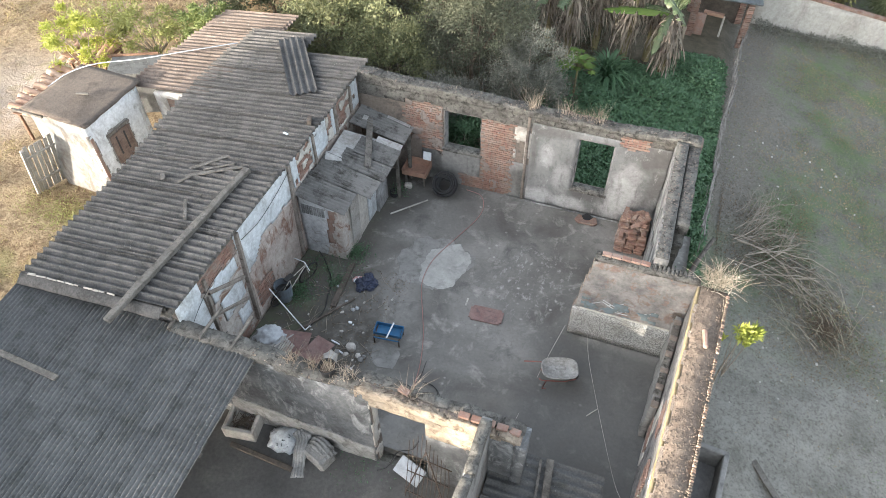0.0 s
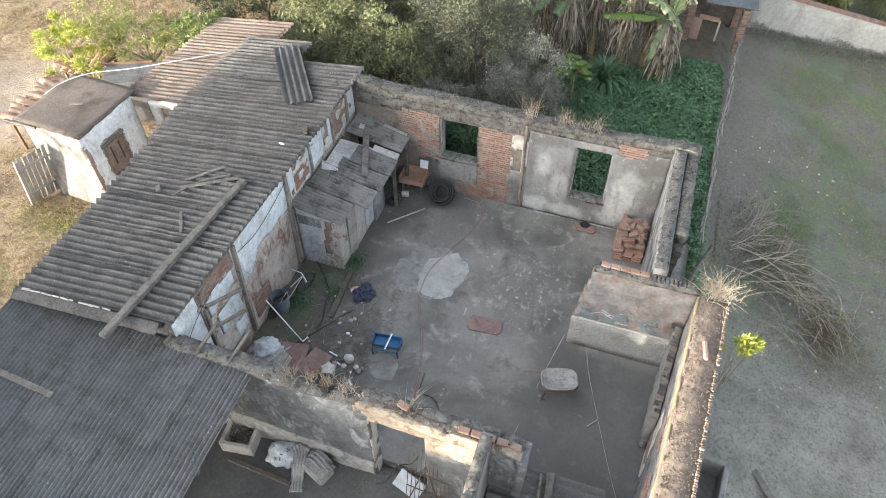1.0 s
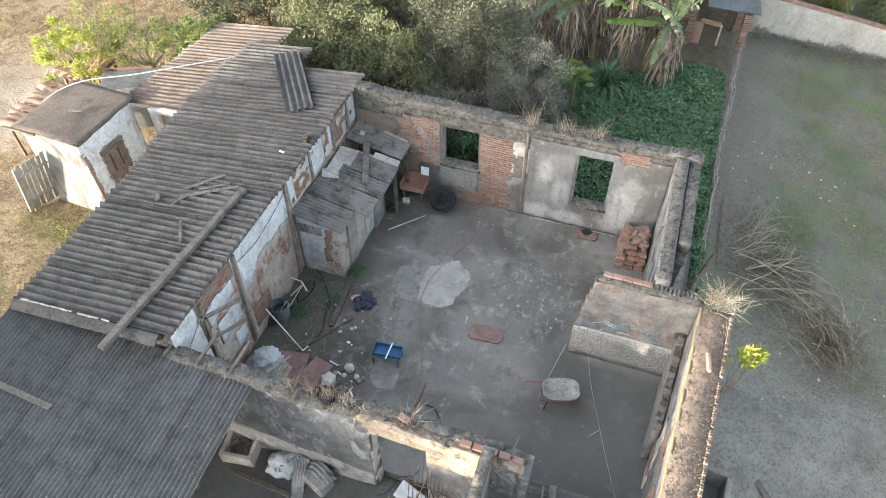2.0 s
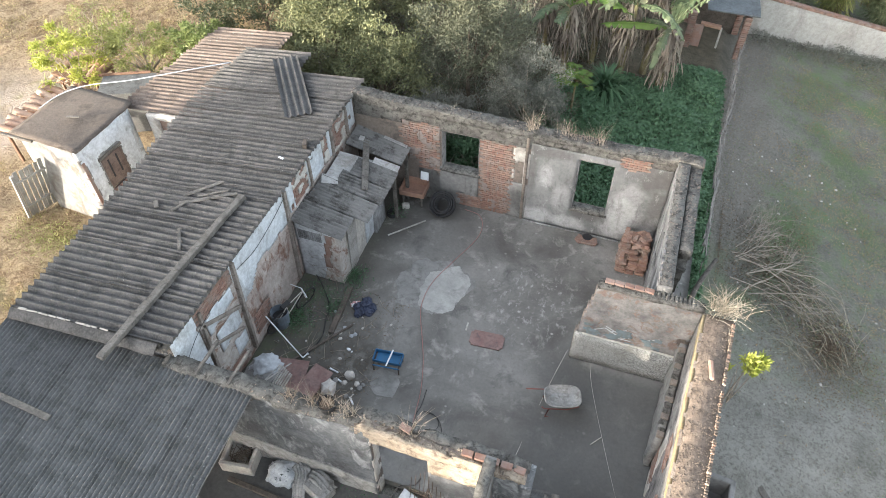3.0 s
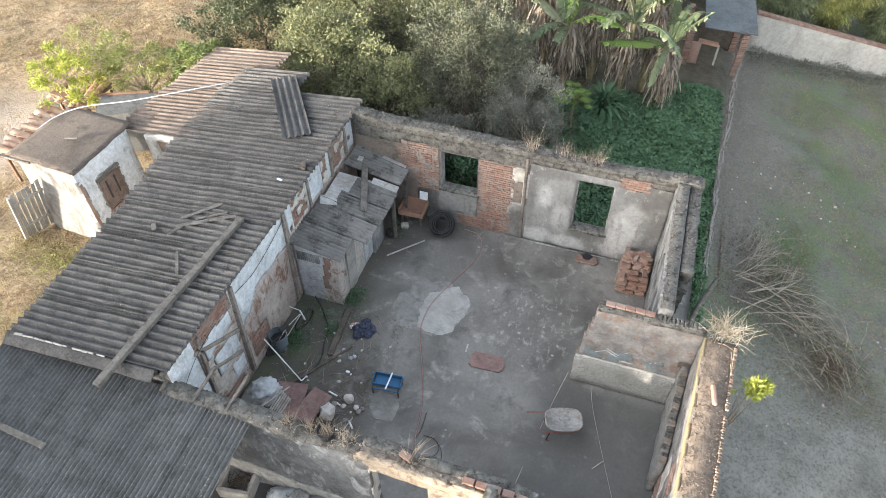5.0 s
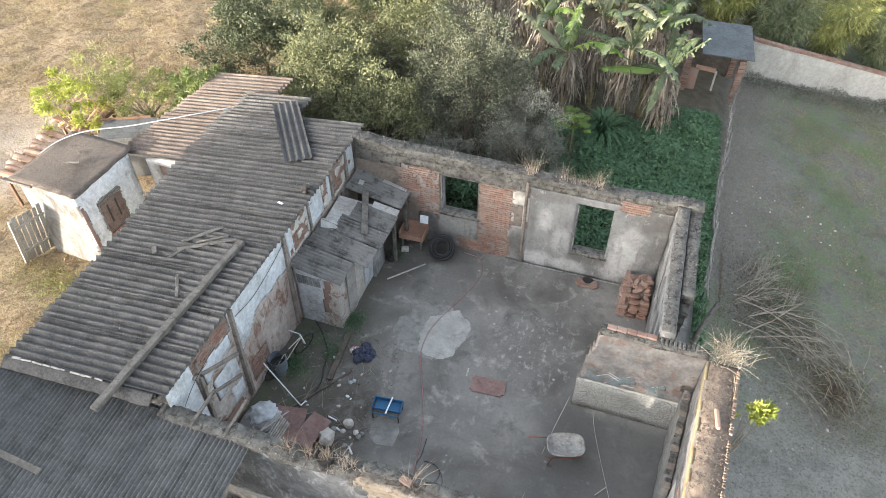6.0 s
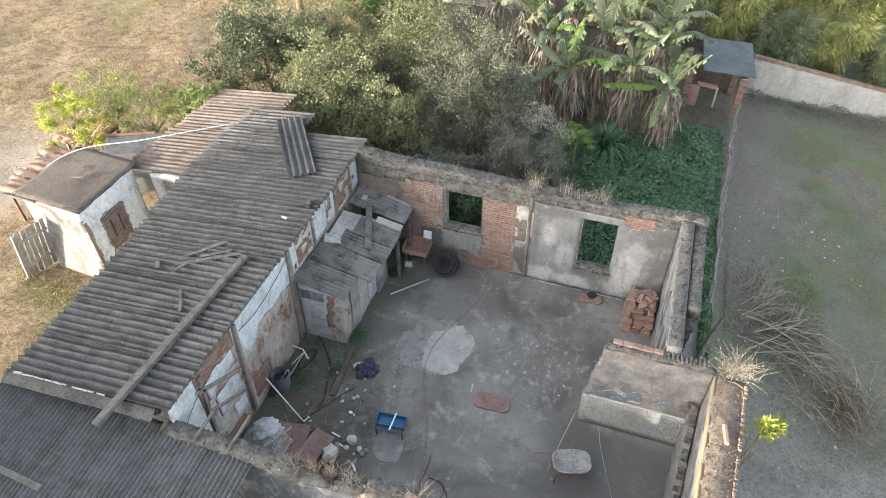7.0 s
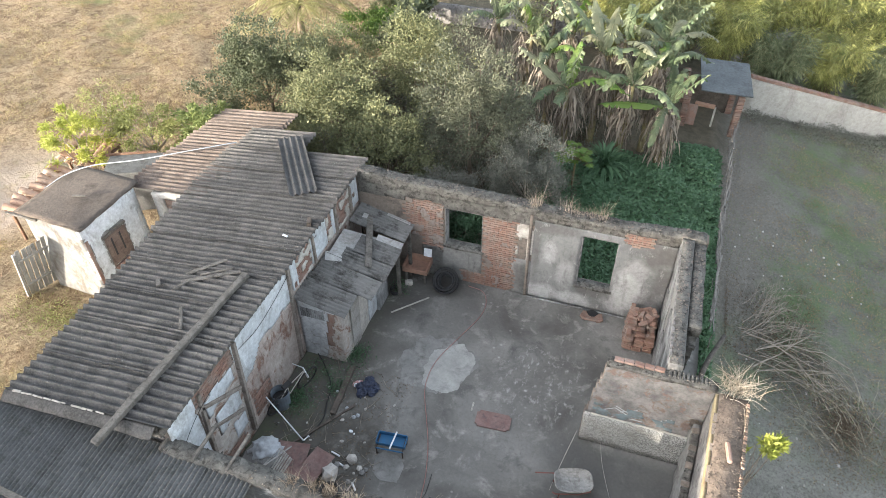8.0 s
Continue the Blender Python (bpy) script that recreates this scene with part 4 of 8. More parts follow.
def wall_middle():
    left = lambda z: 2.27 if z < 1.06 else 2.29 + (z - 1.05) * 0.13 + 0.03 * hum(z * 7, 1.5)
    top = lambda a: 2.76 + 0.02 * hum(a * 7, 5.5)
    ob = grid_wall("wall_middle", "x", 2.25, 4.64, 8.68, 8.84, -0.02, top, M_CORE, None, "", lambda a, z: a > left(z), (), (1.06,), 0.045, 0.012)
    tagged(ob, "low partition wall with a terrazzo dado and faded paint", "wall", "", "structure")
    grid_wall("plaster", "x", 2.25, 4.62, 8.662, 8.69, 1.06, lambda a: top(a) - 0.02, M_FADED, ob, "grey plaster with pinkish stains", lambda a, z: a > left(z) + 0.01 and hum(a * 1.9, z * 1.9, 3) > -0.52, (), (), 0.04, 0.006)
    grid_wall("dado", "x", 2.26, 4.6, 8.632, 8.668, 0.03, lambda a: 1.06, M_TERRAZZO, ob, "speckled black and white terrazzo dado", lambda a, z: True, (), (), 0.2, 0.004)
    box_part("dado_cap", (3.5, 8.645, 1.068), (2.15, 0.05, 0.014), M_PALE, ob)
    grid_wall("coping", "x", 2.5, 4.64, 8.64, 8.86, 2.7, lambda a: top(a) + 0.02, M_LICHEN, ob, "", None, (), (), 0.09, 0.035)
    # faded strokes of paint over the dado
    r = random.Random(4)
    bm = bmesh.new()
    for k in range(9):
        a = 2.62 + 1.35 * r.random()
        add_box(bm, (a, 8.6585, 1.16 + 0.3 * r.random()), (r.uniform(0.12, 0.45), 0.004, r.uniform(0.012, 0.03)), pose(0, 0, 0, 0, r.uniform(-50, 40), 0))
    part("paint_stroke", bm, plain("faded_white_paint", (0.40, 0.42, 0.43, 1), 0.8, grime=0.8), ob, "faded white paint strokes")
    grid_wall("paint_band", "x", 2.42, 4.1, 8.6555, 8.6575, 1.08, lambda a: 1.5, plain("faded_blue_paint", (0.15, 0.19, 0.205, 1), 0.85, grime=0.85), ob, "faded blue painted band", lambda a, z: hum(a * 3.2, z * 6.5, 1.2) > 0.06, (), (), 0.04, 0.0)
    crumbs(ob, "x", 2.55, 4.6, 8.66, 8.85, lambda a: top(a) + 0.015, 200, M_LICHEN, 0.028, 8)
    # loose bricks along the top
    for k in range(5):
        o = box_part("brick", (2.72 + k * 0.2, 8.80, 2.815), (0.19, 0.11, 0.06), M_BRICK, ob, "", pose(0, 0, 0, 0, 0, -4 + 7 * hum(k * 2.3)))
    for k in range(10):
        box_part("tile_stub", (3.72 + k * 0.085, 8.79, 2.80), (0.05, 0.17, 0.05), M_LICHEN, ob, "", pose(0, 0, 0, 0, 8, 6 * hum(k * 1.3)))


wall_middle()


def wall_east_near():
    # stands slightly askew to the room
    ob = thing("wall_southeast", (4.513, 6.2, 0), -4.2, "thick boundary wall with a pebbled mortar top and a tile crest", "wall", "", "structure")
    top = lambda a: 2.86 + 0.02 * hum(a * 2.2, 8.0)
    grid_wall("masonry", "y", -8.0, 2.35, 0.5, -0.09, -1.6, top, M_CORE, ob, "", None, (), (), 0.18, 0.02)
    grid_wall("plaster", "y", -8.0, 2.33, -0.104, -0.086, 0.0, lambda a: top(a) + 0.03, M_STAINED, ob, "grey plaster flaking off the inner side", lambda a, z: z < 2.7 and hum(a * 1.1, z * 0.9, 6) > -0.3, (), (), 0.09, 0.012)
    # strip of sunlight along the upper edge, put into the plaster colour
    grid_wall("edge_plaster", "y", -8.0, 2.3, -0.112, -0.05, 2.66, lambda a: top(a) + 0.03 * hum(a * 3, 1), M_SUNLIT_EDGE, ob, "plaster along the upper edge, coloured sunlit yellow", lambda a, z: z > 2.72 + 0.05 * hum(a * 2.2, 3) or (1.2 < a < 2.2 and z > 2.3 + 0.2 * hum(a * 3, 2)), (), (), 0.05, 0.008)
    grid_wall("whitewash", "y", -6.0, 0.6, -0.116, -0.086, 0.0, lambda a: 2.7, M_PALE, ob, "patches of old whitewash", lambda a, z: hum(a * 1.3, z * 1.1, 16) > 0.42 or (-0.25 + 0.16 * z - 0.12 + 0.08 * hum(z * 3, 2) < a < 0.18 + 0.08 * z and z < 1.75), (), (), 0.08, 0.004)
    grid_wall("coping", "y", -8.0, 2.3, 0.43, -0.03, 2.78, lambda a: top(a) + 0.035 + 0.02 * hum(a * 9, 4), M_PEBBLE, ob, "pebbly brown mortar bed", None, (), (), 0.09, 0.02)
    crumbs(ob, "y", -6.0, 2.25, -0.06, 0.44, lambda a: top(a) + 0.035, 3200, M_PEBBLE, 0.017, 9, "coarse gravel set in the mortar bed")
    for k in range(150):
        y = -5.6 + k * 0.0525 + 0.012 * hum(k * 2.1)
        s = 0.034 + 0.018 * abs(hum(k * 1.37, 2))
        if hum(k * 0.9, 4.4) > 0.55:
            continue
        box_part("crest_tile", (0.475 + 0.012 * hum(k * 1.9), y, 2.905 + 0.014 * hum(k * 2.7)), (s * 1.7, s * 0.95, s), M_PEBBLE if hum(k * 1.7, 3) > -0.1 else M_CLAY, ob, "", pose(0, 0, 0, 16 * hum(k * 0.7), 16 + 15 * hum(k * 1.1), 18 * hum(k * 0.9)), 0.006)
    # stump of an inner leaf, parted from the wall by a gap
    grid_wall("inner_leaf", "y", 0.3, 2.3, -0.27, -0.13, 0.0, lambda a: 1.2 + 0.25 * a + 0.08 * hum(a * 4, 3) + 0.05 * hum(a * 11, 6), M_CEMENT, ob, "broken stump of an inner masonry leaf", None, (), (), 0.07, 0.05)
    for k in range(16):
        a = 0.36 + 0.12 * k
        box_part("stone", (-0.20 + 0.02 * hum(k * 2.2), a, 1.19 + 0.25 * a + 0.04 * hum(k * 1.3)), (0.15 + 0.05 * hum(k * 1.9), 0.13 + 0.04 * hum(k * 3.1), 0.10), M_LICHEN if k % 3 else M_CORE, ob, "", pose(0, 0, 0, 8 * hum(k * 0.9), 9 * hum(k * 1.7), 20 * hum(k * 2.3)), 0.015)
    box_part("clay_pipe", (0.22, 1.0, 2.95), (0.09, 0.42, 0.09), M_BRICK, ob, "broken clay pipe lying on the wall top", pose(0, 0, 0, 0, 0, 12), 0.03)
    BRICK_JOBS.append((ob, "y", -1.6, 1.9, 0.3, 2.4, -0.10, lambda a, z: hum(a * 1.1, z * 0.9, 6) <= -0.3 and z < 2.4, 220, 9))


wall_east_near()


def wall_south():
    gap = (-0.75, 0.36, -0.3, 2.22)
    def top(a):
        base = np.interp(a, [-5.0, -3.0, -2.4, -1.8, -0.9, 0.3, 0.8, 1.4, 1.9, 2.2], [2.6, 2.62, 2.6, 2.5, 2.72, 2.66, 2.6, 2.62, 2.62, 2.45])
        return float(base + 0.05 * hum(a * 4.5, 6.6) + 0.03 * hum(a * 11, 2.6))
    keep = lambda a, z: not in_any(a, z, [gap])
    ob = grid_wall("wall_south", "x", -5.0, 2.2, 4.22, 4.5, -0.6, top, M_CORE, None, "", keep, gap[:2], gap[3:], 0.13, 0.03)
    tagged(ob, "broken front wall with a doorway and crumbling plaster", "wall", "", "structure")
    grid_wall("plaster", "x", -5.0, -0.74, 4.195, 4.225, -0.3, lambda a: top(a) - 0.05, M_SOOT, ob, "stained cement plaster in a dark shaded tone", lambda a, z: keep(a, z), gap[:2], gap[3:], 0.05, 0.016)
    # sunlit band of the front wall, its light put into the sandy colour
    grid_wall("plaster", "x", -0.85, 2.15, 4.195, 4.225, -0.3, lambda a: top(a) - 0.04, M_SANDY, ob, "sandy plaster over the doorway in a sunlit tone", lambda a, z: keep(a, z) and a < 1.42 and (a > -0.75 or z > 2.3) and z > 1.75 + 0.12 * hum(a * 2.2, 5), gap[:2], gap[3:], 0.045, 0.014)
    # same plaster below and beyond the band, darker because it lies in shade
    grid_wall("lower_plaster", "x", 0.3, 2.15, 4.198, 4.225, -0.3, lambda a: top(a) - 0.06, M_SOOT, ob, "stained cement plaster in a dark shaded tone", lambda a, z: keep(a, z) and (a > 1.42 or z < 1.8 + 0.12 * hum(a * 2.2, 5)), gap[:2], (), 0.06, 0.014)
    crumbs(ob, "x", -4.9, -0.9, 4.2, 4.54, lambda a: top(a) + 0.015, 420, M_LICHEN, 0.03, 10)
    crumbs(ob, "x", -0.9, 2.1, 4.44, 4.6, lambda a: top(a) + 0.01, 260, M_LICHEN, 0.03, 13)
    crumbs(ob, "x", -3.2, 2.1, 4.2, 4.42, lambda a: top(a) + 0.02, 200, M_SANDY, 0.028, 11, "pale broken plaster along the wall top")
    # the front half of the top has lost its mortar and shows pale sandy fill
    broken = lambda a: top(a) + 0.03 + 0.03 * hum(a * 7, 3.1) + 0.02 * hum(a * 17, 8.1)
    for k in range(4):
        back = 4.40 - 0.045 * k
        grid_wall("broken_fill", "x", -1.0, 1.40, 4.19 + 0.004 * k, back, 2.4, lambda a, k=k: broken(a) - 0.05 + 0.016 * k + 0.02 * hum(a * 9, k * 2.2), M_SANDY, ob, "pale sandy fill of the broken wall top", lambda a, z: z > top(a) - 0.2, (), (), 0.05, 0.05, k * 3.3)
    grid_wall("broken_fill", "x", 1.56, 2.15, 4.19, 4.36, 2.4, lambda a: broken(a) - 0.02, M_SANDY, ob, "pale sandy fill of the broken wall top", lambda a, z: z > top(a) - 0.1, (), (), 0.05, 0.04)
    grid_wall("plinth", "x", -4.1, -0.78, 4.165, 4.2, -0.4, lambda a: 0.60 - 0.09 * (a + 2.4) + 0.10 * hum(a * 1.4, 1) + 0.05 * hum(a * 5, 4), M_PLINTH, ob, "pale worn plinth", None, (), (), 0.05, 0.03)
    grid_wall("jamb", "y", 4.19, 4.47, -0.735, -0.765, -0.2, lambda a: 2.25, M_PALE, ob, "whitewashed door jamb", lambda a, z: hum(a * 6, z * 3, 3) > -0.3, (), (), 0.08, 0.01)
    mossy = lambda a, z: z > top(a) - 0.13 + 0.06 * hum(a * 6, 1)
    grid_wall("coping", "x", -5.0, -0.92, 4.2, 4.53, 2.38, lambda a: top(a) + 0.03 + 0.02 * hum(a * 19, 2), M_LICHEN, ob, "crumbling mossy wall top", mossy, (), (), 0.055, 0.05)
    grid_wall("coping", "x", -0.94, 2.15, 4.39, 4.60, 2.3, lambda a: top(a) + 0.02 + 0.04 * hum(a * 12, 2), M_LICHEN, ob, "crumbling dark wall top", None, (), (), 0.055, 0.06)
    for k in range(5):
        box_part("brick", (1.05 + 0.23 * k, 4.36 + 0.03 * hum(k), top(1.05 + 0.23 * k) + 0.05), (0.2, 0.12, 0.065), M_BRICK, ob, "", pose(0, 0, 0, 0, 4 * hum(k * 2.1), 14 * hum(k * 3.1)))
    box_part("brick", (-0.1, 4.42, 2.76), (0.22, 0.12, 0.07), M_BRICK, ob, "orange brick loose on the wall top", pose(0, 0, 0, 0, 0, -15))


wall_south()


def wall_partition():
    top = lambda a: 3.05 + 0.04 * hum(a * 5, 4.4)
    ob = grid_wall("wall_partition", "y", 0.2, 4.25, 1.575, 1.40, -0.4, top, M_CEMENT, None, "", None, (), (), 0.13, 0.02)
    tagged(ob, "thin grey partition wall with a pitted top", "wall", "", "structure")
    grid_wall("coping", "y", 0.2, 4.2, 1.585, 1.39, 2.94, lambda a: top(a) + 0.02, M_LICHEN, ob, "pitted grey top", lambda a, z: hum(a * 8, 3) > -0.3, (), (), 0.07, 0.03)
    crumbs(ob, "y", 0.3, 4.2, 1.41, 1.57, lambda a: top(a) + 0.015, 220, M_LICHEN, 0.024, 12)
    grid_wall("pier", "x", 2.02, 2.22, 4.15, 4.6, -0.4, lambda a: 2.5, M_SOOT, ob, "broken wall end", None, (), (), 0.1, 0.02)


wall_partition()


# ---- corrugated sheets ----
def sheet_mesh(name, waves, pitch, length, amp, material, lift=0.006, cuts=4):
    """Waves side by side along y, running along x."""
    per = 8
    n = waves * per + 1
    y = np.linspace(0, waves * pitch, n)
    z = amp * np.cos(y / pitch * 2 * np.pi)
    x = np.linspace(0, length, cuts + 1)
    gx, gy = np.meshgrid(x, y, indexing="ij")
    gz = np.broadcast_to(z, gx.shape)
    a = np.stack([gx, gy, gz], -1).reshape(-1, 3)
    b = a - [0, 0, lift]
    i, j = np.meshgrid(np.arange(cuts), np.arange(n - 1), indexing="ij")
    f = np.stack([i * n + j, (i + 1) * n + j, (i + 1) * n + j + 1, i * n + j + 1], -1).reshape(-1, 4)
    k = len(a)
    rim = [[j, j + 1, j + 1 + k, j + k] for j in range(n - 1)] + [[cuts * n + j + 1, cuts * n + j, cuts * n + j + k, cuts * n + j + 1 + k] for j in range(n - 1)]
    rim += [[i * n, i * n + k, (i + 1) * n + k, (i + 1) * n] for i in range(cuts)] + [[i * n + n - 1, (i + 1) * n + n - 1, (i + 1) * n + n - 1 + k, i * n + n - 1 + k] for i in range(cuts)]
    v, f = np.concatenate([a, b]), np.concatenate([f, f[:, ::-1] + k, np.array(rim)])
    me = bpy.data.meshes.new(name)
    me.from_pydata(v.tolist(), [], f.tolist())
    for q in me.polygons:
        q.use_smooth = True
    me.set_sharp_from_angle(angle=radians(40))
    me.materials.append(material)
    return me


PITCH = 0.177
SHEET = sheet_mesh("roof_sheet", 6, PITCH, 2.2, 0.046, M_ROOF)
LOWER = sheet_mesh("roof_sheet", 6, PITCH, 2.42, 0.046, M_ROOF)
SMALL = sheet_mesh("roof_sheet", 10, 0.095, 2.0, 0.024, M_ROOF_DARK, 0.004)


def lay(parent, me, at, slope_x=0.0, slope_y=0.0, rz=0.0, name="roof_sheet", label=""):
    ob = new(name, me)
    ob.parent = parent
    ob.matrix_basis = pose(*at, slope_y, slope_x, rz)
    if label:
        ob["label"] = label
    return ob


def roof_z(x):
    return 3.12 + 0.1 * (x + 4.9)


HOUSE = thing("house", (0, 0, 0), 0, "long low house of brick and timber with a corrugated roof", "house")


def house():
    r = random.Random(11)
    tilt = -math.degrees(math.atan(0.1))
    roof = thing("roof")
    roof.parent = HOUSE
    roof["label"] = "weathered grey corrugated fibre-cement roof"
    # main slope: two sheets deep, the upper lapping over the lower
    for k in range(9):
        y = 4.37 + k * 1.0
        jig = lambda: r.uniform(-0.02, 0.02)
        x = float(np.interp(y, [4.4, 6.0, 7.6, 9.1, 10.6, 13.0], [-8.62, -8.72, -8.78, -9.0, -9.17, -9.2])) + jig()
        lay(roof, LOWER, (x, y + jig() * 0.4, roof_z(x) + 0.004 * (k % 2)), tilt + r.uniform(-0.25, 0.25), 0, r.uniform(-0.3, 0.3))
        lay(roof, SHEET, (-6.93 + jig(), y + jig() * 0.4, roof_z(-6.93) + 0.022 + 0.004 * (k % 2)), tilt + r.uniform(-0.25, 0.25), 0, r.uniform(-0.3, 0.3))
    # stepped far end
    for x, y in ((-9.02, 13.36),):
        lay(roof, SHEET, (x, y, roof_z(x) + 0.02), tilt, 0, 0.4)
    # annex, a little lower and further out
    wide = sheet_mesh("roof_sheet", 6, PITCH, 2.7, 0.038, M_ROOF_WARM)
    for k in range(5):
        y = 10.98 + k * 1.03
        lay(roof, wide, (-11.15 + 0.10 * k, y if k < 4 else 14.5, roof_z(-11.15) - 0.028 + 0.004 * (k % 2)), tilt, 0, 0.6 + r.uniform(-0.4, 0.4))
    # walls
    top = lambda a: 2.98
    east = grid_wall("wall", "y", 4.46, 13.3, -4.87, -5.1, -0.3, top, M_CORE, HOUSE, "brick and timber wall with flaking limewash", None, (), (), 0.2, 0.012)
    def white(a, z):
        w = 0.10 * hum(a * 2.6, z * 2.6, 4)
        upper = 6.55 < a < 8.9 and z > np.interp(a, [6.5, 7.0, 7.4, 8.9], [1.6, 1.75, 2.15, 2.05]) + w
        blob = (4.4 < a < 5.22 and 1.25 + w < z < 2.95) or (5.42 < a < 6.4 and (2.0 + 0.15 * (a - 5.4) < z < 2.5 + w or (1.25 + w < z < 1.85 and a > 5.55) or (0.55 < z < 1.05 + w and a > 5.95)))
        far = a > 9.05 and z > 2.15 and any(lo < a < hi for lo, hi in ((9.0, 9.3), (10.05, 10.88), (11.22, 11.5), (12.35, 13.2))) and hum(a * 3, z * 3) > -0.45
        return upper or blob or far
    def red(a, z):
        w = 0.08 * hum(a * 3, z * 3, 9)
        return not white(a, z) and ((4.9 < a < 6.55 and z > 2.5 + w and z > 2.55 - 0.3 * (a - 5.2)) or (a > 9.05 and z > 2.15) or (5.2 < a < 6.2 and z < 0.5 + w) or (6.7 < a < 7.4 and 0.3 < z < 0.95 + w))
    for lo, hi in ((4.46, 5.26), (5.28, 6.52), (6.53, 8.98)):
        grid_wall("limewash", "y", lo, hi, -4.845, -4.872, 0.0, lambda a: 2.97, M_LIME, HOUSE, "flaking bluish white limewash", white, (), (), 0.07, 0.008)
    for lo, hi in ((8.99, 9.31), (10.04, 10.89), (11.21, 11.51), (12.34, 13.2)):
        grid_wall("limewash", "y", lo, hi, -4.845, -4.872, 2.1, lambda a: 2.97, M_LIME, HOUSE, "flaking bluish white limewash", white, (), (), 0.06, 0.008)
    for lo, hi in ((9.31, 10.04), (10.89, 11.21), (11.51, 12.34)):
        grid_wall("thin_plaster", "y", lo, hi, -4.832, -4.86, 2.1, lambda a: 2.95, M_PALE, HOUSE, "thin plaster over brick", lambda a, z: hum(a * 4.1, z * 4.1, 5) > 0.05, (), (), 0.045, 0.006)["kind"] = "stuff"
    grid_wall("render", "y", 4.46, 13.2, -4.852, -4.872, 0.0, lambda a: 2.97, M_RENDER, HOUSE, "bare brown render", lambda a, z: a > 6.5 and not white(a, z) and not red(a, z), (), (), 0.08, 0.01)
    grid_wall("render", "y", 4.46, 6.6, -4.853, -4.872, 0.0, lambda a: 2.9, M_BUFF, HOUSE, "pale brown crumbling render", lambda a, z: not white(a, z) and not red(a, z), (), (), 0.07, 0.012)
    BRICK_JOBS.append((HOUSE, "y", 4.9, 13.2, 0.0, 2.95, -4.879, red, 300, 21))
    # timber studs and braces
    def stud(p, q, w=0.10):
        p, q = Vector(p), Vector(q)
        box_part("stud", (p + q) / 2, (w, w, (q - p).length), M_STUD, HOUSE, "weathered timber stud", (q - p).to_track_quat("Z", "Y").to_matrix().to_4x4())
    X = -4.83
    stud((X, 6.62, 3.0), (X + 0.03, 6.45, 0.2))
    stud((X, 8.92, 3.0), (X, 8.75, 0.1))
    stud((X, 6.45, 1.75), (X, 5.15, 2.6), 0.08)
    stud((X, 6.35, 1.1), (X, 5.35, 1.75), 0.07)
    stud((X, 5.35, 2.9), (X, 5.2, 0.4), 0.08)
    stud((X, 10.15, 3.0), (X, 10.15, 2.1), 0.08)
    stud((X, 11.4, 3.0), (X, 11.4, 2.1), 0.08)
    stud((X, 12.3, 3.0), (X, 12.3, 2.1), 0.08)
    box_part("wall_plate", (-4.9, 8.8, 2.99), (0.1, 8.9, 0.09), M_WOOD, HOUSE)
    grid_wall("wall", "y", 4.45, 13.3, -8.5, -8.3, -0.3, lambda a: roof_z(-8.5) - 0.05, M_LIME, HOUSE, "", None, (), (), 0.5, 0.01)
    grid_wall("wall", "x", -8.3, -5.0, 4.64, 4.44, -0.3, lambda a: roof_z(a) - 0.05, M_STAINED, HOUSE, "dull plastered gable", None, (), (), 0.5, 0.01)
    grid_wall("wall", "x", -10.2, -5.0, 13.3, 13.1, -0.3, lambda a: roof_z(a) - 0.14, M_LIME, HOUSE, "", None, (), (), 0.5, 0.01)
    grid_wall("wall", "x", -10.25, -8.35, 11.2, 11.0, -0.3, lambda a: roof_z(a) - 0.14, M_LIME_OLD, HOUSE, "whitewashed annex wall", lambda a, z: not (-9.95 < a < -9.45 and z < 2.3), (-9.95, -9.45), (), 0.15, 0.01)
    box_part("door", (-9.7, 11.12, 1.0), (0.5, 0.05, 2.55), M_SHUTTER, HOUSE, "dull brown board door")
    grid_wall("wall", "y", 11.1, 15.0, -10.25, -10.05, -0.3, lambda a: roof_z(-10.6) - 0.14, M_LIME, HOUSE, "", None, (), (), 0.4, 0.01)
    # gable verge with chipped white mortar
    bm = bmesh.new()
    add_box(bm, (-6.78, 4.385, 2.76), (3.62, 0.05, 0.28), pose(0, 0, 0, 0, -5.7, 0), 0.01)
    part("verge_board", bm, M_WOOD, HOUSE)
    # grey mortar flashing that hangs over the verge
    xs, v, f = np.linspace(-8.6, -5.0, 40), [], []
    for x in xs:
        out = 0.20 + 0.035 * hum(x * 1.3, 4.0) + 0.012 * hum(x * 6, 2.0)
        for y, z in ((4.40, 0.012), (4.34, 0.010), (4.37 - out * 0.6, -0.05), (4.37 - out, -0.11)):
            v += [(x, y, roof_z(x) + z), (x, y, roof_z(x) + z - 0.018)]
    for k in range(len(xs) - 1):
        a, b = k * 8, k * 8 + 8
        for c in (0, 2, 4):
            f += [[a + c + 2, b + c + 2, b + c, a + c], [a + c + 1, b + c + 1, b + c + 3, a + c + 3]]
        f += [[a + 6, a + 7, b + 7, b + 6], [b, b + 1, a + 1, a]]
    quads("flashing", v, f, M_ROOF, HOUSE, "grey mortar flashing along the verge", smooth=True)
    r2, x = random.Random(5), -8.4
    while x < -6.1:
        w = r2.uniform(0.08, 0.3)
        box_part("mortar_bit", (x + w / 2, 4.37, roof_z(x) + 0.045), (w * 0.92, r2.uniform(0.03, 0.06), 0.03), M_PALE, HOUSE, "chipped white verge mortar", pose(0, 0, 0, r2.uniform(-8, 8), -5.7, r2.uniform(-4, 4)), 0.012)
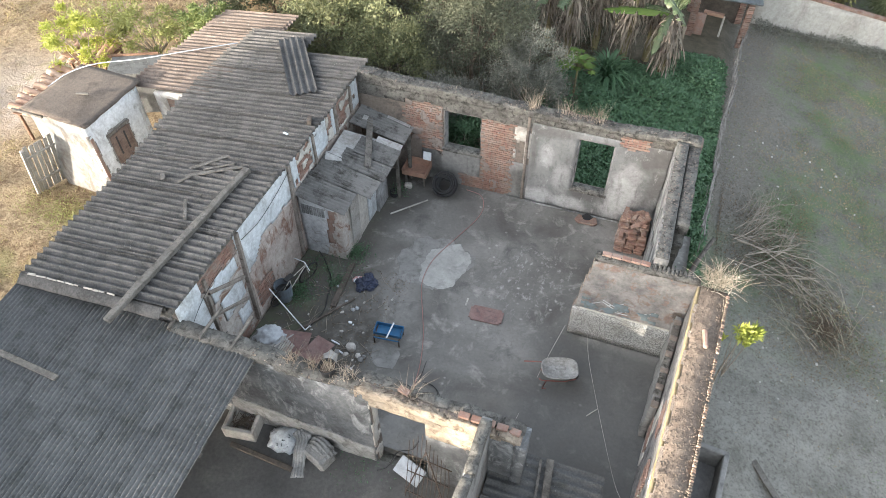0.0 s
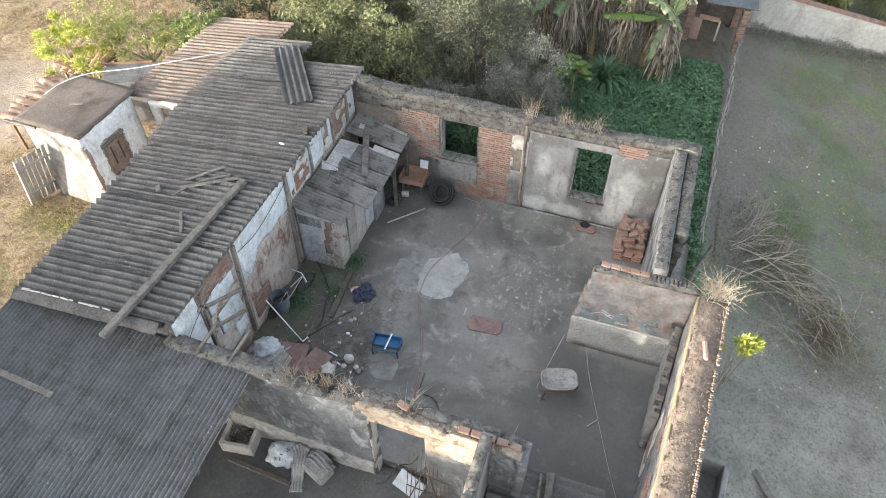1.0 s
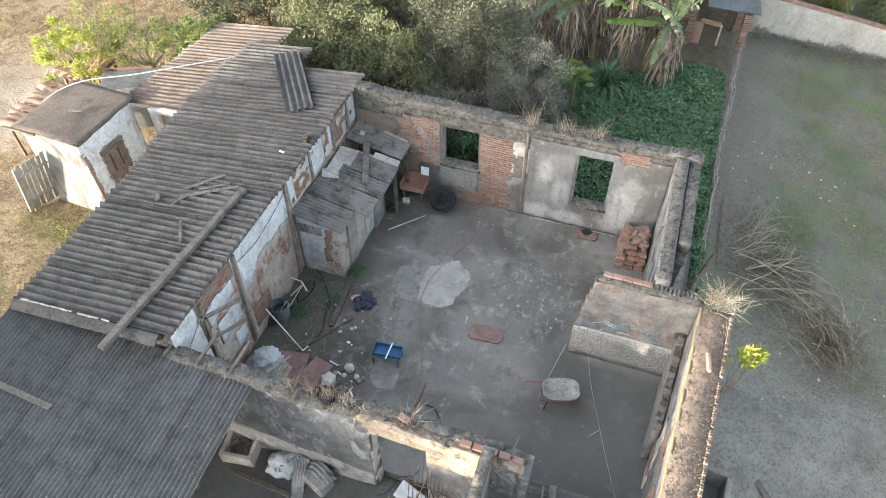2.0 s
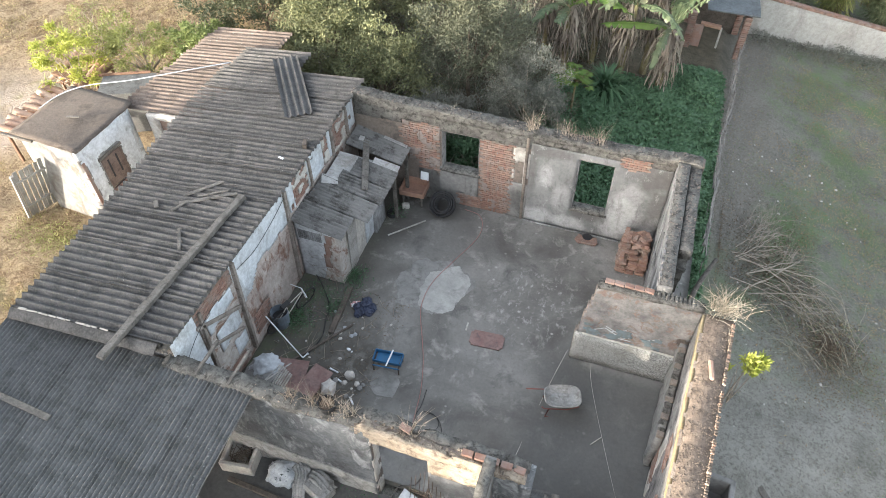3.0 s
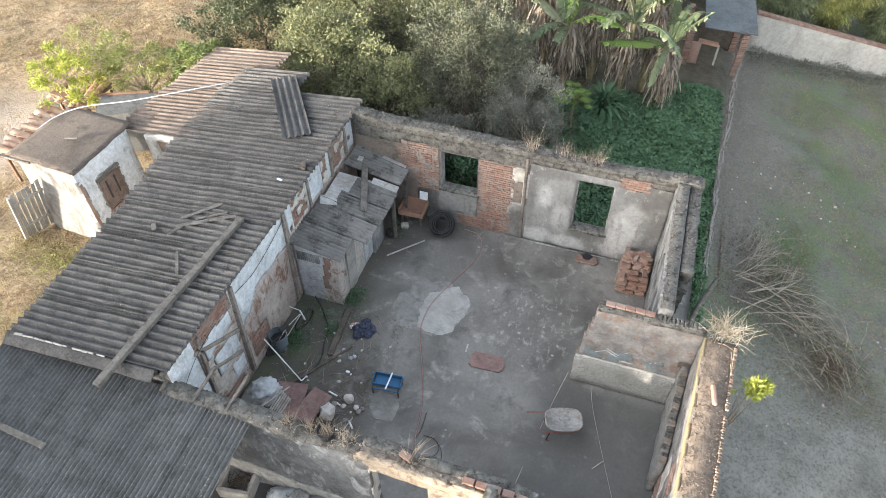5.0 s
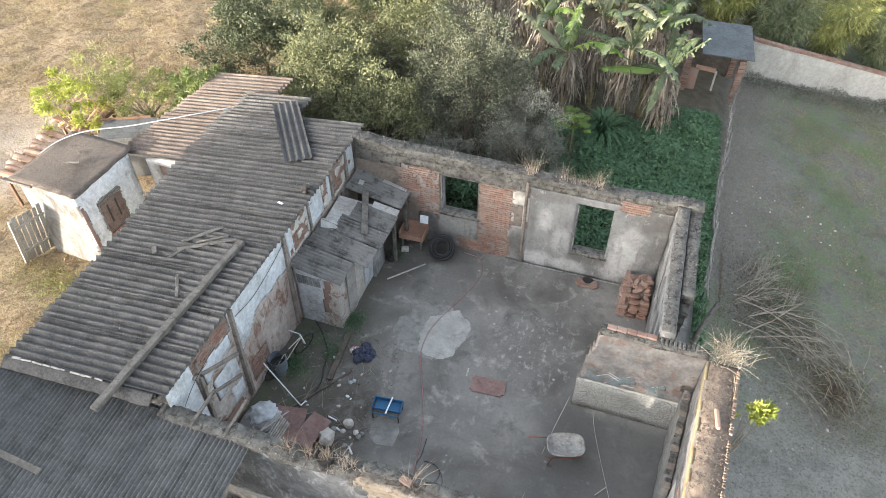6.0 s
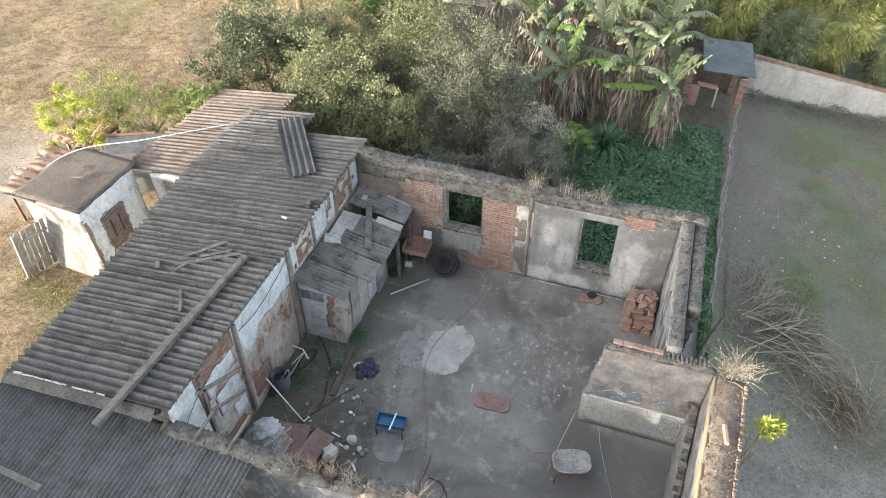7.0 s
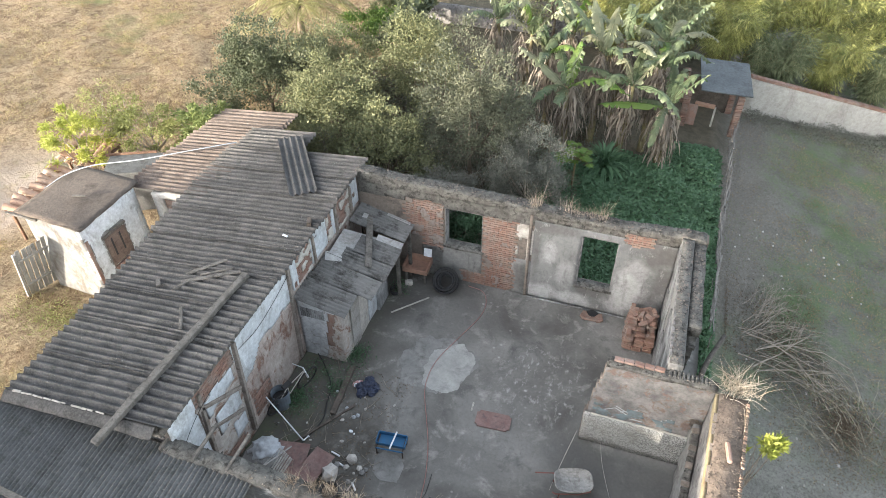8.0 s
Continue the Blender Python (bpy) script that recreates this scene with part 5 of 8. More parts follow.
        x += w + (r2.uniform(0.02, 0.12) if r2.random() < 0.5 else 0.0)


house()


def roof_timbers():
    def beam(name, p, q, w, h, label):
        p, q = Vector(p), Vector(q)
        m = (q - p).to_track_quat("X", "Z").to_matrix().to_4x4()
        bm = bmesh.new()
        L = (q - p).length
        add_box(bm, (0, 0, 0), (L, w, h), None, 0.012)
        bmesh.ops.subdivide_edges(bm, edges=[e for e in bm.edges if e.calc_length() > L * 0.8], cuts=18)
        for v in bm.verts:
            ragged = 0.3 * w if abs(v.co.x) > L * 0.46 else 0.0
            v.co += Vector((ragged * hum(v.co.y * 40, v.co.z * 40), 0.16 * w * hum(v.co.x * 2, v.co.y * 9) + 0.10 * w * hum(v.co.x * 7, v.co.z * 30), 0.16 * h * hum(v.co.x * 3, v.co.y * 30)))
        bmesh.ops.transform(bm, matrix=Matrix.Translation((p + q) / 2) @ m, verts=bm.verts)
        tagged(part(name, bm, M_WOOD), label, "timber", "timbers on the roof")
    beam("beam", (-5.80, 3.75, roof_z(-5.8) + 0.115), (-5.50, 8.35, roof_z(-5.5) + 0.115), 0.15, 0.12, "long weathered beam lying on the corrugated roof")
    for p, q, w in (((-6.95, 7.55), (-6.75, 7.9), 0.07), ((-6.95, 8.1), (-6.25, 8.75), 0.09), ((-6.9, 7.85), (-5.7, 8.45), 0.10), ((-6.6, 8.15), (-5.95, 8.5), 0.05), ((-6.40, 7.15), (-6.0, 6.55), 0.07), ((-7.5, 7.8), (-7.35, 7.6), 0.10)):
        beam("plank", (*p, roof_z(p[0]) + 0.06), (*q, roof_z(q[0]) + 0.07), w, 0.035, "broken grey plank on the corrugated roof")
    # a loose corrugated sheet across the ridge
    ob = new("loose_sheet", sheet_mesh("loose_sheet", 4, PITCH, 3.05, 0.034, M_ROOF))
    ob.matrix_basis = pose(-5.40, 11.66, roof_z(-5.4) + 0.08, 0, 2.6, 125)
    tagged(ob, "loose corrugated sheet lying across the roof", "roof sheet")
    box_part_ob = box_part("tile_shard", (-5.35, 9.85, roof_z(-5.35) + 0.05), (0.14, 0.06, 0.02), M_WHITE, None, "", pose(0, 0, 0, 0, 5, -10))
    tagged(box_part_ob, "small white shard lying on the roof", "shard")
    box_part_ob = box_part("brick", (-4.98, 10.4, roof_z(-5) + 0.09), (0.1, 0.22, 0.16), M_SLAB, None, "", pose(0, 0, 0, 0, 5, 20))
    tagged(box_part_ob, "grey brick weighting the roof edge", "brick")


roof_timbers()


def carport():
    ob = thing("carport", (0, 0, 0), 0, "dark fine-corrugated carport roof on timber posts", "carport")
    roof = thing("roof")
    roof.parent = ob
    r = random.Random(3)
    z = lambda y: 2.56 + 0.07 * (y - 4.3)
    for row in range(4):
        for k in range(6):
            x, y = -3.97 - 0.93 * k, 4.36 - 1.85 * row
            o = lay(roof, SMALL, (x + r.uniform(-0.01, 0.01), y, z(y) + 0.012 * (3 - row) + 0.003 * (k % 2)), math.degrees(math.atan(0.07)) + r.uniform(-0.15, 0.15), 0, -90 + r.uniform(-0.2, 0.2))
    for x, y in ((-3.25, 0.4), (-8.3, 3.9), (-8.3, 0.4), (-5.8, 0.4)):
        zt = z(y) - 0.12
        box_part("post", (x, y, (zt - 0.3) / 2), (0.11, 0.11, zt + 0.3), M_WOOD, ob)
    for y in (4.2, 2.3, 0.4):
        box_part("rafter", (-5.8, y, z(y) - 0.07), (5.5, 0.07, 0.1), M_WOOD, ob)
    for x in (-4.95, -4.25, -3.55):
        box_part("rafter", (x, 4.62, 2.66), (0.06, 0.8, 0.06), M_WOOD, ob, "projecting rafter end")
    plank = box_part("plank", (-7.2, 2.72, z(2.7) + 0.05), (1.7, 0.12, 0.05), M_WOOD, None, "", pose(0, 0, 0, 0, 0, -4))
    tagged(plank, "narrow plank lying on the dark roof", "timber", "timbers on the roof")


carport()


def lean_to():
    ob = thing("lean_to", (0, 0, 0), 0, "plastered lean-to shed with a patched corrugated roof", "shed")
    r = random.Random(8)
    roof = thing("roof")
    roof.parent = ob
    roof["label"] = "patched dark corrugated roof"
    tilt = math.degrees(math.atan(0.24))
    z = lambda x: 2.08 - 0.24 * (x + 4.85)
    for k, (x, y, waves, length, dz, rz) in enumerate(((-4.82, 8.86, 11, 1.34, 0.0, 1.5), (-4.78, 9.72, 10, 1.64, 0.016, -0.8), (-4.4, 10.36, 8, 1.32, 0.03, 1.0), (-4.22, 10.95, 8, 1.14, 0.045, 2.0), (-4.76, 11.93, 12, 1.62, 0.012, 0.8))):
        lay(roof, sheet_mesh("roof_sheet", int(waves * 0.78 + 0.5), 0.11, length, 0.036, M_ROOF_OLD, 0.004), (x, y, z(x) + dz + 0.03), tilt + r.uniform(-0.5, 0.5), 0, rz)
    bm = bmesh.new()
    outline = [(-4.76, 11.64), (-4.72, 10.44), (-4.34, 10.34), (-4.12, 10.75), (-3.95, 11.1), (-3.9, 11.78)]
    low, high = ([bm.verts.new((x, y, z(x) + h)) for x, y in outline] for h in (0.012, 0.024))
    bm.faces.new(high[::-1])
    bm.faces.new(low)
    for k in range(len(outline)):
        bm.faces.new([low[k], low[k - 1], high[k - 1], high[k]])
    bmesh.ops.recalc_face_normals(bm, faces=bm.faces[:])
    part("patch_panel", bm, M_LIME_OLD, roof, "pale flat sheet patching the roof")
    for c, s, rz in (((-4.55, 10.55), (0.42, 0.34), 24), ((-3.52, 11.76), (0.72, 0.26), 3), ((-3.62, 12.72), (0.7, 0.10), -3), ((-4.45, 12.35), (0.14, 0.18), 5)):
        box_part("patch_panel", (*c, z(c[0]) + 0.075), (*s, 0.012), M_LIME_OLD, roof, "pale flat sheet patching the roof", pose(0, 0, 0, 0, tilt, rz))
    box_part("plank", (-3.98, 11.5, z(-3.98) + 0.12), (0.17, 2.05, 0.04), M_WOOD, roof, "plank holding the roof down", pose(0, 0, 0, 0, tilt, 22))
    grid_wall("front_wall", "x", -4.84, -3.72, 9.02, 9.16, -0.1, lambda a: 2.02 - 0.24 * (a + 4.85), M_BLUISH, ob, "stained bluish plaster front", None, (), (), 0.1, 0.012)
    corner_edge = lambda z: -4.12 + 0.1 * hum(z * 3, 2.2) + 0.12 * (z - 0.9)
    grid_wall("corner_render", "x", -4.4, -3.70, 9.012, 9.03, -0.05, lambda a: 1.72, M_BUFF, ob, "buff render of the corner with bare brick showing", lambda a, z: a > corner_edge(z) and not (a < corner_edge(z) + 0.16 + 0.08 * hum(z * 6, 1) and z > 0.5), (), (), 0.05, 0.012)
    grid_wall("bare_brick", "x", -4.4, -3.72, 9.016, 9.03, 0.5, lambda a: 1.7, M_BRICK, ob, "strip of bare brick at the corner", lambda a, z: corner_edge(z) - 0.02 < a < corner_edge(z) + 0.2, (), (), 0.06, 0.006)
    grid_wall("side_wall", "y", 9.02, 9.42, -3.70, -3.85, -0.1, lambda a: 1.74, M_BUFF, ob, "buff plaster side wall", None, (), (), 0.08, 0.012)
    box_part("side_panel", (-3.66, 9.68, 0.84), (0.03, 0.46, 1.68), M_GREY_BOARD, ob, "weathered grey board beside the corner", pose(0, 0, 0, 0, 2, 0))
    grid_wall("side_wall", "y", 9.40, 11.05, -3.70, -3.85, -0.1, lambda a: 1.74 + 0.02 * hum(a * 4), M_PALE, ob, "pale plaster side wall", None, (), (), 0.1, 0.012)
    grid_wall("side_wall", "y", 10.95, 11.6, -3.60, -3.75, -0.1, lambda a: 1.72, M_PLASTER, ob, "", None, (), (), 0.1, 0.012)
    box_part("side_panel", (-3.67, 10.72, 0.85), (0.04, 0.5, 1.6), M_LIME, ob, "white board on the side", pose(0, 0, 0, 0, 2, 0))
    for x, y in ((-3.28, 12.55), (-3.3, 11.7)):
        box_part("post", (x, y, 0.82), (0.09, 0.09, 1.64), M_WOOD, ob)
    grating = bmesh.new()
    for k in range(9):
        add_box(grating, (-4.45, 9.012, 1.42 + k * 0.035), (0.62, 0.014, 0.012))
    for k in range(12):
        add_box(grating, (-4.75 + k * 0.055, 9.008, 1.56), (0.01, 0.012, 0.3))
    part("grating", grating, M_PLASTER, ob, "wire grating leaning on the front")


lean_to()


def low_roof():
    ob = thing("low_roof", (0, 0, 0), 0, "low dark corrugated roof beside the partition wall", "roof")
    me = sheet_mesh("roof_sheet", 6, PITCH, 2.1, 0.025, M_ROOF_DARK)
    for k in range(3):
        lay(ob, me, (1.62, 4.72 - (k + 1) * 1.03, 1.16 - 0.06 * k + 0.01 * (k % 2)), 2.0, 3.0, 1.5)
    box_part("plank", (2.74, 3.9, 1.24), (0.14, 1.7, 0.05), M_WOOD, ob, "plank holding the sheets down", pose(0, 0, 0, 3, 2, 6))
    box_part("plank", (2.56, 3.95, 1.23), (0.05, 1.5, 0.04), M_WOOD, ob, "", pose(0, 0, 0, 3, 2, 6))
    for x, y in ((1.8, 1.9), (3.4, 1.9), (3.4, 4.5), (1.8, 4.1)):
        box_part("post", (x, y, 0.4), (0.09, 0.09, 1.3), M_WOOD, ob)


low_roof()


# ---- beside the house ----
def outhouse():
    ob = thing("outhouse", (-11.75, 10.0, 0), -3.5, "small whitewashed outhouse with a slab roof", "outhouse")
    hx, hy = 0.95, 1.0
    zt = 2.62
    grid_wall("front_wall", "x", -hx, hx, -hy, -hy + 0.14, -0.2, lambda a: zt, M_LIME_SUNWARD, ob, "whitewashed front, darkened against the sun", None, (), (), 0.2, 0.008)
    # same wash in a lighter copy, to lift this side out of its shade
    grid_wall("side_wall", "y", -hy, hy, hx, hx - 0.14, -0.2, lambda a: zt, M_LIME, ob, "whitewashed side", lambda a, z: not (-0.45 < a < 0.28 and 0.84 < z < 1.84), (-0.45, 0.28), (0.84, 1.84), 0.2, 0.008)
    grid_wall("side_wall", "y", -hy, hy, -hx, -hx + 0.14, -0.2, lambda a: zt, M_LIME_OLD, ob, "", None, (), (), 0.4, 0.008)
    grid_wall("back_wall", "x", -hx, hx, hy, hy - 0.14, -0.2, lambda a: zt, M_LIME_OLD, ob, "", None, (), (), 0.4, 0.008)
    xs, ys = np.linspace(-1.12, 1.12, 16), np.linspace(-1.1, 1.18, 16)
    v, f = [], []
    for side in (0.055, 0.0):
        for x in xs:
            for y in ys:
                lift = 0.03 * (1 - (x / 1.12) ** 2) + 0.025 * hum(x * 2, y * 2) + 0.012 * hum(x * 9, y * 7, 3)
                v.append((x * (1 - 0.11 * (y + 1.1) / 2.28 * (x > 0)) + 0.03 * hum(y * 3, x), y + 0.03 * hum(x * 3, y, 2), zt + lift + side))
    n = 16
    for i in range(15):
        for j in range(15):
            a = i * n + j
            f.append([a, a + n, a + n + 1, a + 1])
            f.append([a + 1 + 256, a + n + 1 + 256, a + n + 256, a + 256])
    for i in range(15):
        for a, b in ((i * n, (i + 1) * n), ((i + 1) * n + 15, i * n + 15), (i + 1, i), (240 + i, 241 + i)):
            f.append([a, b, b + 256, a + 256][::-1])
    quads("roof", v, f, M_SLAB, ob, "brown weathered slab roof")
    box_part("brick_corner", (hx + 0.004, -hy + 0.05, 1.05), (0.03, 0.1, 2.2), M_BRICK, ob, "bare brick corner")
    shutter = box_part("shutter", (hx - 0.02, -0.085, 1.34), (0.05, 0.66, 0.94), M_SHUTTER, ob, "brown wooden shutter")
    grid_wall("cement_surround", "y", -0.72, 0.5, hx + 0.006, hx - 0.004, 0.57, lambda a: 2.2, M_CEMENT, ob, "rough grey cement round the window", lambda a, z: not (-0.45 < a < 0.28 and 0.84 < z < 1.84) and -0.42 + 0.06 * hum(z * 5, 2) < a + 0.085 < 0.40 + 0.06 * hum(z * 6, 7) and z < 2.0 + 0.06 * hum(a * 5, 3), (-0.45, 0.28), (0.84, 1.84), 0.03, 0.004)
    box_part("lintel", (hx + 0.005, -0.085, 1.89), (0.06, 0.86, 0.09), M_WOOD, ob)
    # slots aren't cut: solid black strips give the darkness inside them
    for y in (-0.24, 0.06):
        box_part("slot", (hx + 0.0, y, 1.42), (0.02, 0.06, 0.6), M_BLACK, shutter, "black strip for the shade in a slot")
    for y in (-0.43, 0.26):
        box_part("rail", (hx + 0.015, y, 1.34), (0.03, 0.06, 0.95), M_SHUTTER, shutter)
    box_part("sill_brick", (hx + 0.01, -0.085, 0.78), (0.08, 0.8, 0.12), M_BRICK, ob)
    crack = box_part("roof_scar", (0.15, -0.05, zt + 0.175), (0.36, 0.07, 0.03), M_WOOD, ob, "splinter of wood on the roof", pose(0, 0, 0, 0, 0, 20))
    box_part("ledger", (-0.85, -1.12, zt - 0.02), (0.9, 0.07, 0.07), M_WOOD, ob, "", pose(0, 0, 0, 0, 6, 8))


outhouse()


def plank_gate():
    ob = thing("gate", (-13.2, 8.42, 0), 72, "pale weathered plank gate standing open beside the outhouse", "gate")
    r = random.Random(2)
    lean = pose(0, 0, 0, 20, 0, 0)
    def piece(name, c, s, ry=0.0):
        box_part(name, lean @ Vector(c), s, M_GREY_BOARD, ob, "", lean @ pose(0, 0, 0, 0, ry, 0))
    for k in range(6):
        piece("board", (0.07 + k * 0.135, 0, 1.05 + r.uniform(-0.03, 0.03)), (0.112, 0.022, 2.1 + r.uniform(-0.05, 0.05)), r.uniform(-1, 1))
    for z in (0.55, 1.7):
        piece("rail", (0.41, -0.03, z), (0.82, 0.035, 0.08))
    piece("post", (-0.04, 0.02, 1.0), (0.08, 0.08, 2.05))


plank_gate()


def tile_mesh():
    n = 8
    ang = np.linspace(0, np.pi, n)
    v, f = [], []
    for r in (0.13, 0.112):
        for x, k in ((0, 1.0), (0.52, 0.82)):
            for a in ang:
                v.append((x, r * k * math.cos(a), r * k * math.sin(a)))
    for j in range(n - 1):
        f.append([j, j + 1, n + j + 1, n + j])
        f.append([2 * n + j + 1, 2 * n + j, 3 * n + j, 3 * n + j + 1])
        f.append([j + 1, j, 2 * n + j, 2 * n + j + 1])
        f.append([n + j, n + j + 1, 3 * n + j + 1, 3 * n + j])
    me = bpy.data.meshes.new("roof_tile")
    me.from_pydata(v, [], f)
    me.materials.append(M_CLAY)
    return me


TILE = tile_mesh()


def tile_rows():
    r = random.Random(6)
    for name, x, y, rz, count, cols in (("tile_canopy", -15.1, 10.2, 98, 9, 2), ("tile_canopy", -15.7, 14.4, -8, 6, 3)):
        ob = thing(name, (x, y, 0), rz, "low clay-tiled canopy with a ragged row of half-round tiles", "canopy", "tiled canopies")
        for k in range(count):
            for c in range(cols):
                o = new("roof_tile", TILE)
                o.parent = ob
                o.matrix_basis = pose(0.27 * k + r.uniform(-0.03, 0.03), -0.4 * c + r.uniform(-0.1, 0.1), 1.35 - 0.13 * c + r.uniform(-0.02, 0.04), r.uniform(-10, 10), 17 + r.uniform(-6, 6), -90 + r.uniform(-14, 14))
        for px in (0.1, 0.27 * count - 0.3):
            for py in (0.0, -0.4 * cols + 0.1):
                box_part("post", (px, py, 0.5), (0.08, 0.08, 1.5 + py * 0.3), M_BROWN_WOOD, ob)
        box_part("batten", (0.135 * count - 0.1, -0.02, 1.31), (0.27 * count, 0.05, 0.06), M_BROWN_WOOD, ob)
        box_part("batten", (0.135 * count - 0.1, -0.4 * cols + 0.1, 1.33 - 0.13 * cols), (0.27 * count, 0.05, 0.06), M_BROWN_WOOD, ob)
        box_part("shelf", (0.135 * count - 0.1, -0.2 * cols, 1.18), (0.27 * count, 0.4 * cols, 0.03), M_BROWN_WOOD, ob)
    slab = thing("water_tank", (-12.75, 13.1, 0), 25, "low grey concrete tank with a slab lid", "tank")
    box_part("body", (0, 0, 0.7), (1.5, 0.9, 1.5), M_ROOF_DARK, slab)
    box_part("lid", (0, 0, 1.5), (1.7, 1.05, 0.09), M_ROOF_DARK, slab, "flat grey lid")
    box_part("edge_board", (-0.2, 0.56, 1.56), (1.6, 0.05, 0.1), M_BROWN_WOOD, slab)


tile_rows()


def white_pipe():
    line = bent([(-13.0, 10.1, 2.6), (-12.7, 10.68, 2.75), (-12.12, 11.19, 2.85), (-11.03, 11.75, 2.9), (-9.82, 12.67, 2.9), (-9.03, 13.57, 2.76)], 6)
    tagged(tube("cable", line, 0.013, M_WHITE), "white cable slung from the outhouse to the roof", "cable")


    line = bent([(-4.80, 6.7, 2.72), (-4.79, 7.4, 2.62), (-4.79, 8.2, 2.72), (-4.80, 8.85, 2.86)], 6)
    tagged(tube("cable", line, 0.008, M_BLACK), "thin dark cable sagging along the house wall", "cable", "cables")
    line = bent([(-4.79, 4.5, 2.2), (-4.79, 4.9, 2.45), (-4.78, 5.3, 2.62), (-4.79, 5.9, 2.7)], 6)
    tagged(tube("cable", line, 0.007, M_BLACK), "thin dark cable sagging along the house wall", "cable", "cables")


white_pipe()


# ---- things in the roofless room ----
def cement_skim():
    for name, mat, c, rad, z, seed, label in (
        ("scuffed_patch", M_SCUFF, (-1.5, 9.68), (0.95, 0.86), 0.007, 2.0, "faint grey halo of thin cement on the floor"),
        ("cement_patch", M_PATCH, (-1.2, 9.68), (0.60, 0.76), 0.011, 3.0, "pale round skim of fresh cement on the floor"),
    ):
        bm = bmesh.new()
        ring, inner = [], []
        for k in range(96):
            a = k / 96 * 2 * math.pi
            u, v = math.cos(a), math.sin(a)
            w = 1 + 0.24 * hum(u * 1.8, v * 1.8, seed) + 0.13 * hum(u * 5, v * 5, seed) + 0.07 * hum(u * 16, v * 16, seed)
            for q, f, h in ((ring, 1.0, 0.001), (inner, 0.975, z)):
                q.append(bm.verts.new((c[0] + rad[0] * w * f * u, c[1] + rad[1] * w * f * v + 0.12 * u, h)))
        for k in range(96):
            bm.faces.new([ring[k], ring[(k + 1) % 96], inner[(k + 1) % 96], inner[k]])
        bm.faces.new(inner)
        tagged(part(name, bm, mat), label, "floor patch")


cement_skim()


def red_board():
    bm = bmesh.new()
    add_box(bm, (0, 0, 0), (0.82, 0.44, 0.035), None, 0.0)
    corners = [e for e in bm.edges if abs((e.verts[0].co - e.verts[1].co).z) > 0.02]
    bmesh.ops.bevel(bm, geom=corners, offset=0.06, segments=3, affect="EDGES")
    ob = part("red_board", bm, M_RED)
    ob.matrix_basis = pose(0.295, 8.48, 0.022, 0, 0, 4)
    tagged(ob, "faded maroon board lying flat on the floor", "board")
    bit = box_part("tile_strip", (-0.28, 8.72, 0.01), (0.04, 0.24, 0.02), M_PALE, None, "", pose(0, 0, 0, 0, 0, 3))
    tagged(bit, "short pale strip on the floor", "strip")


red_board()


def wheelbarrow():
    ob = thing("wheelbarrow", (2.35, 7.28, 0), 17, "cement-crusted wheelbarrow with red handles", "wheelbarrow")
    n = 28
    def ring(a, b, z, p=3.2):
        return [(math.copysign(abs(math.cos(t)) ** (2 / p), math.cos(t)) * a, math.copysign(abs(math.sin(t)) ** (2 / p), math.sin(t)) * b, z) for t in [k / n * 2 * math.pi for k in range(n)]]
    bm = bmesh.new()
    rings = [ring(0.39, 0.27, 0.49), ring(0.41, 0.285, 0.50), ring(0.39, 0.27, 0.512), ring(0.35, 0.235, 0.46), ring(0.28, 0.17, 0.39), ring(0.25, 0.145, 0.37)]
    loops = [[bm.verts.new(q) for q in rg] for rg in rings]
    for a, b in zip(loops, loops[1:]):
        for k in range(n):
            bm.faces.new([a[k], a[(k + 1) % n], b[(k + 1) % n], b[k]])
    bm.faces.new(loops[-1])
    low = [bm.verts.new(q) for q in ring(0.25, 0.15, 0.29)]
    for k in range(n):
        bm.faces.new([loops[0][k], low[k], low[(k + 1) % n], loops[0][(k + 1) % n]])
    bm.faces.new(low[::-1])
    part("tub", bm, M_CRUST, ob, "tub crusted with dry cement", smooth=False)
    for s in (-1, 1):
        tube("handle", [(0.38, 0.10 * s, 0.22), (0.1, 0.2 * s, 0.27), (-0.4, 0.24 * s, 0.36), (-0.62 - 0.16 * s, 0.22 * s, 0.40)], [0.014, 0.014, 0.014, 0.016], M_RED_PAINT, ob, "red tube handle", 8)
        tube("leg", [(-0.3, 0.22 * s, 0.32), (-0.36, 0.24 * s, 0.02), (-0.28, 0.24 * s, 0.02)], 0.014, M_RED_PAINT, ob)
    wheel = thing("wheel", (0.30, 0.02, 0.165))
    wheel.parent = ob
    ang = np.linspace(0, 2 * np.pi, 25)
    tube("tyre", np.stack([np.cos(ang) * 0.125, ang * 0, np.sin(ang) * 0.125], -1), 0.04, M_RUBBER, wheel, "", 8)
    bm = bmesh.new()
    bmesh.ops.create_cone(bm, cap_ends=True, segments=18, radius1=0.11, radius2=0.11, depth=0.05, matrix=pose(0, 0, 0, 90, 0, 0))
    part("rim", bm, M_STEEL, wheel)


wheelbarrow()


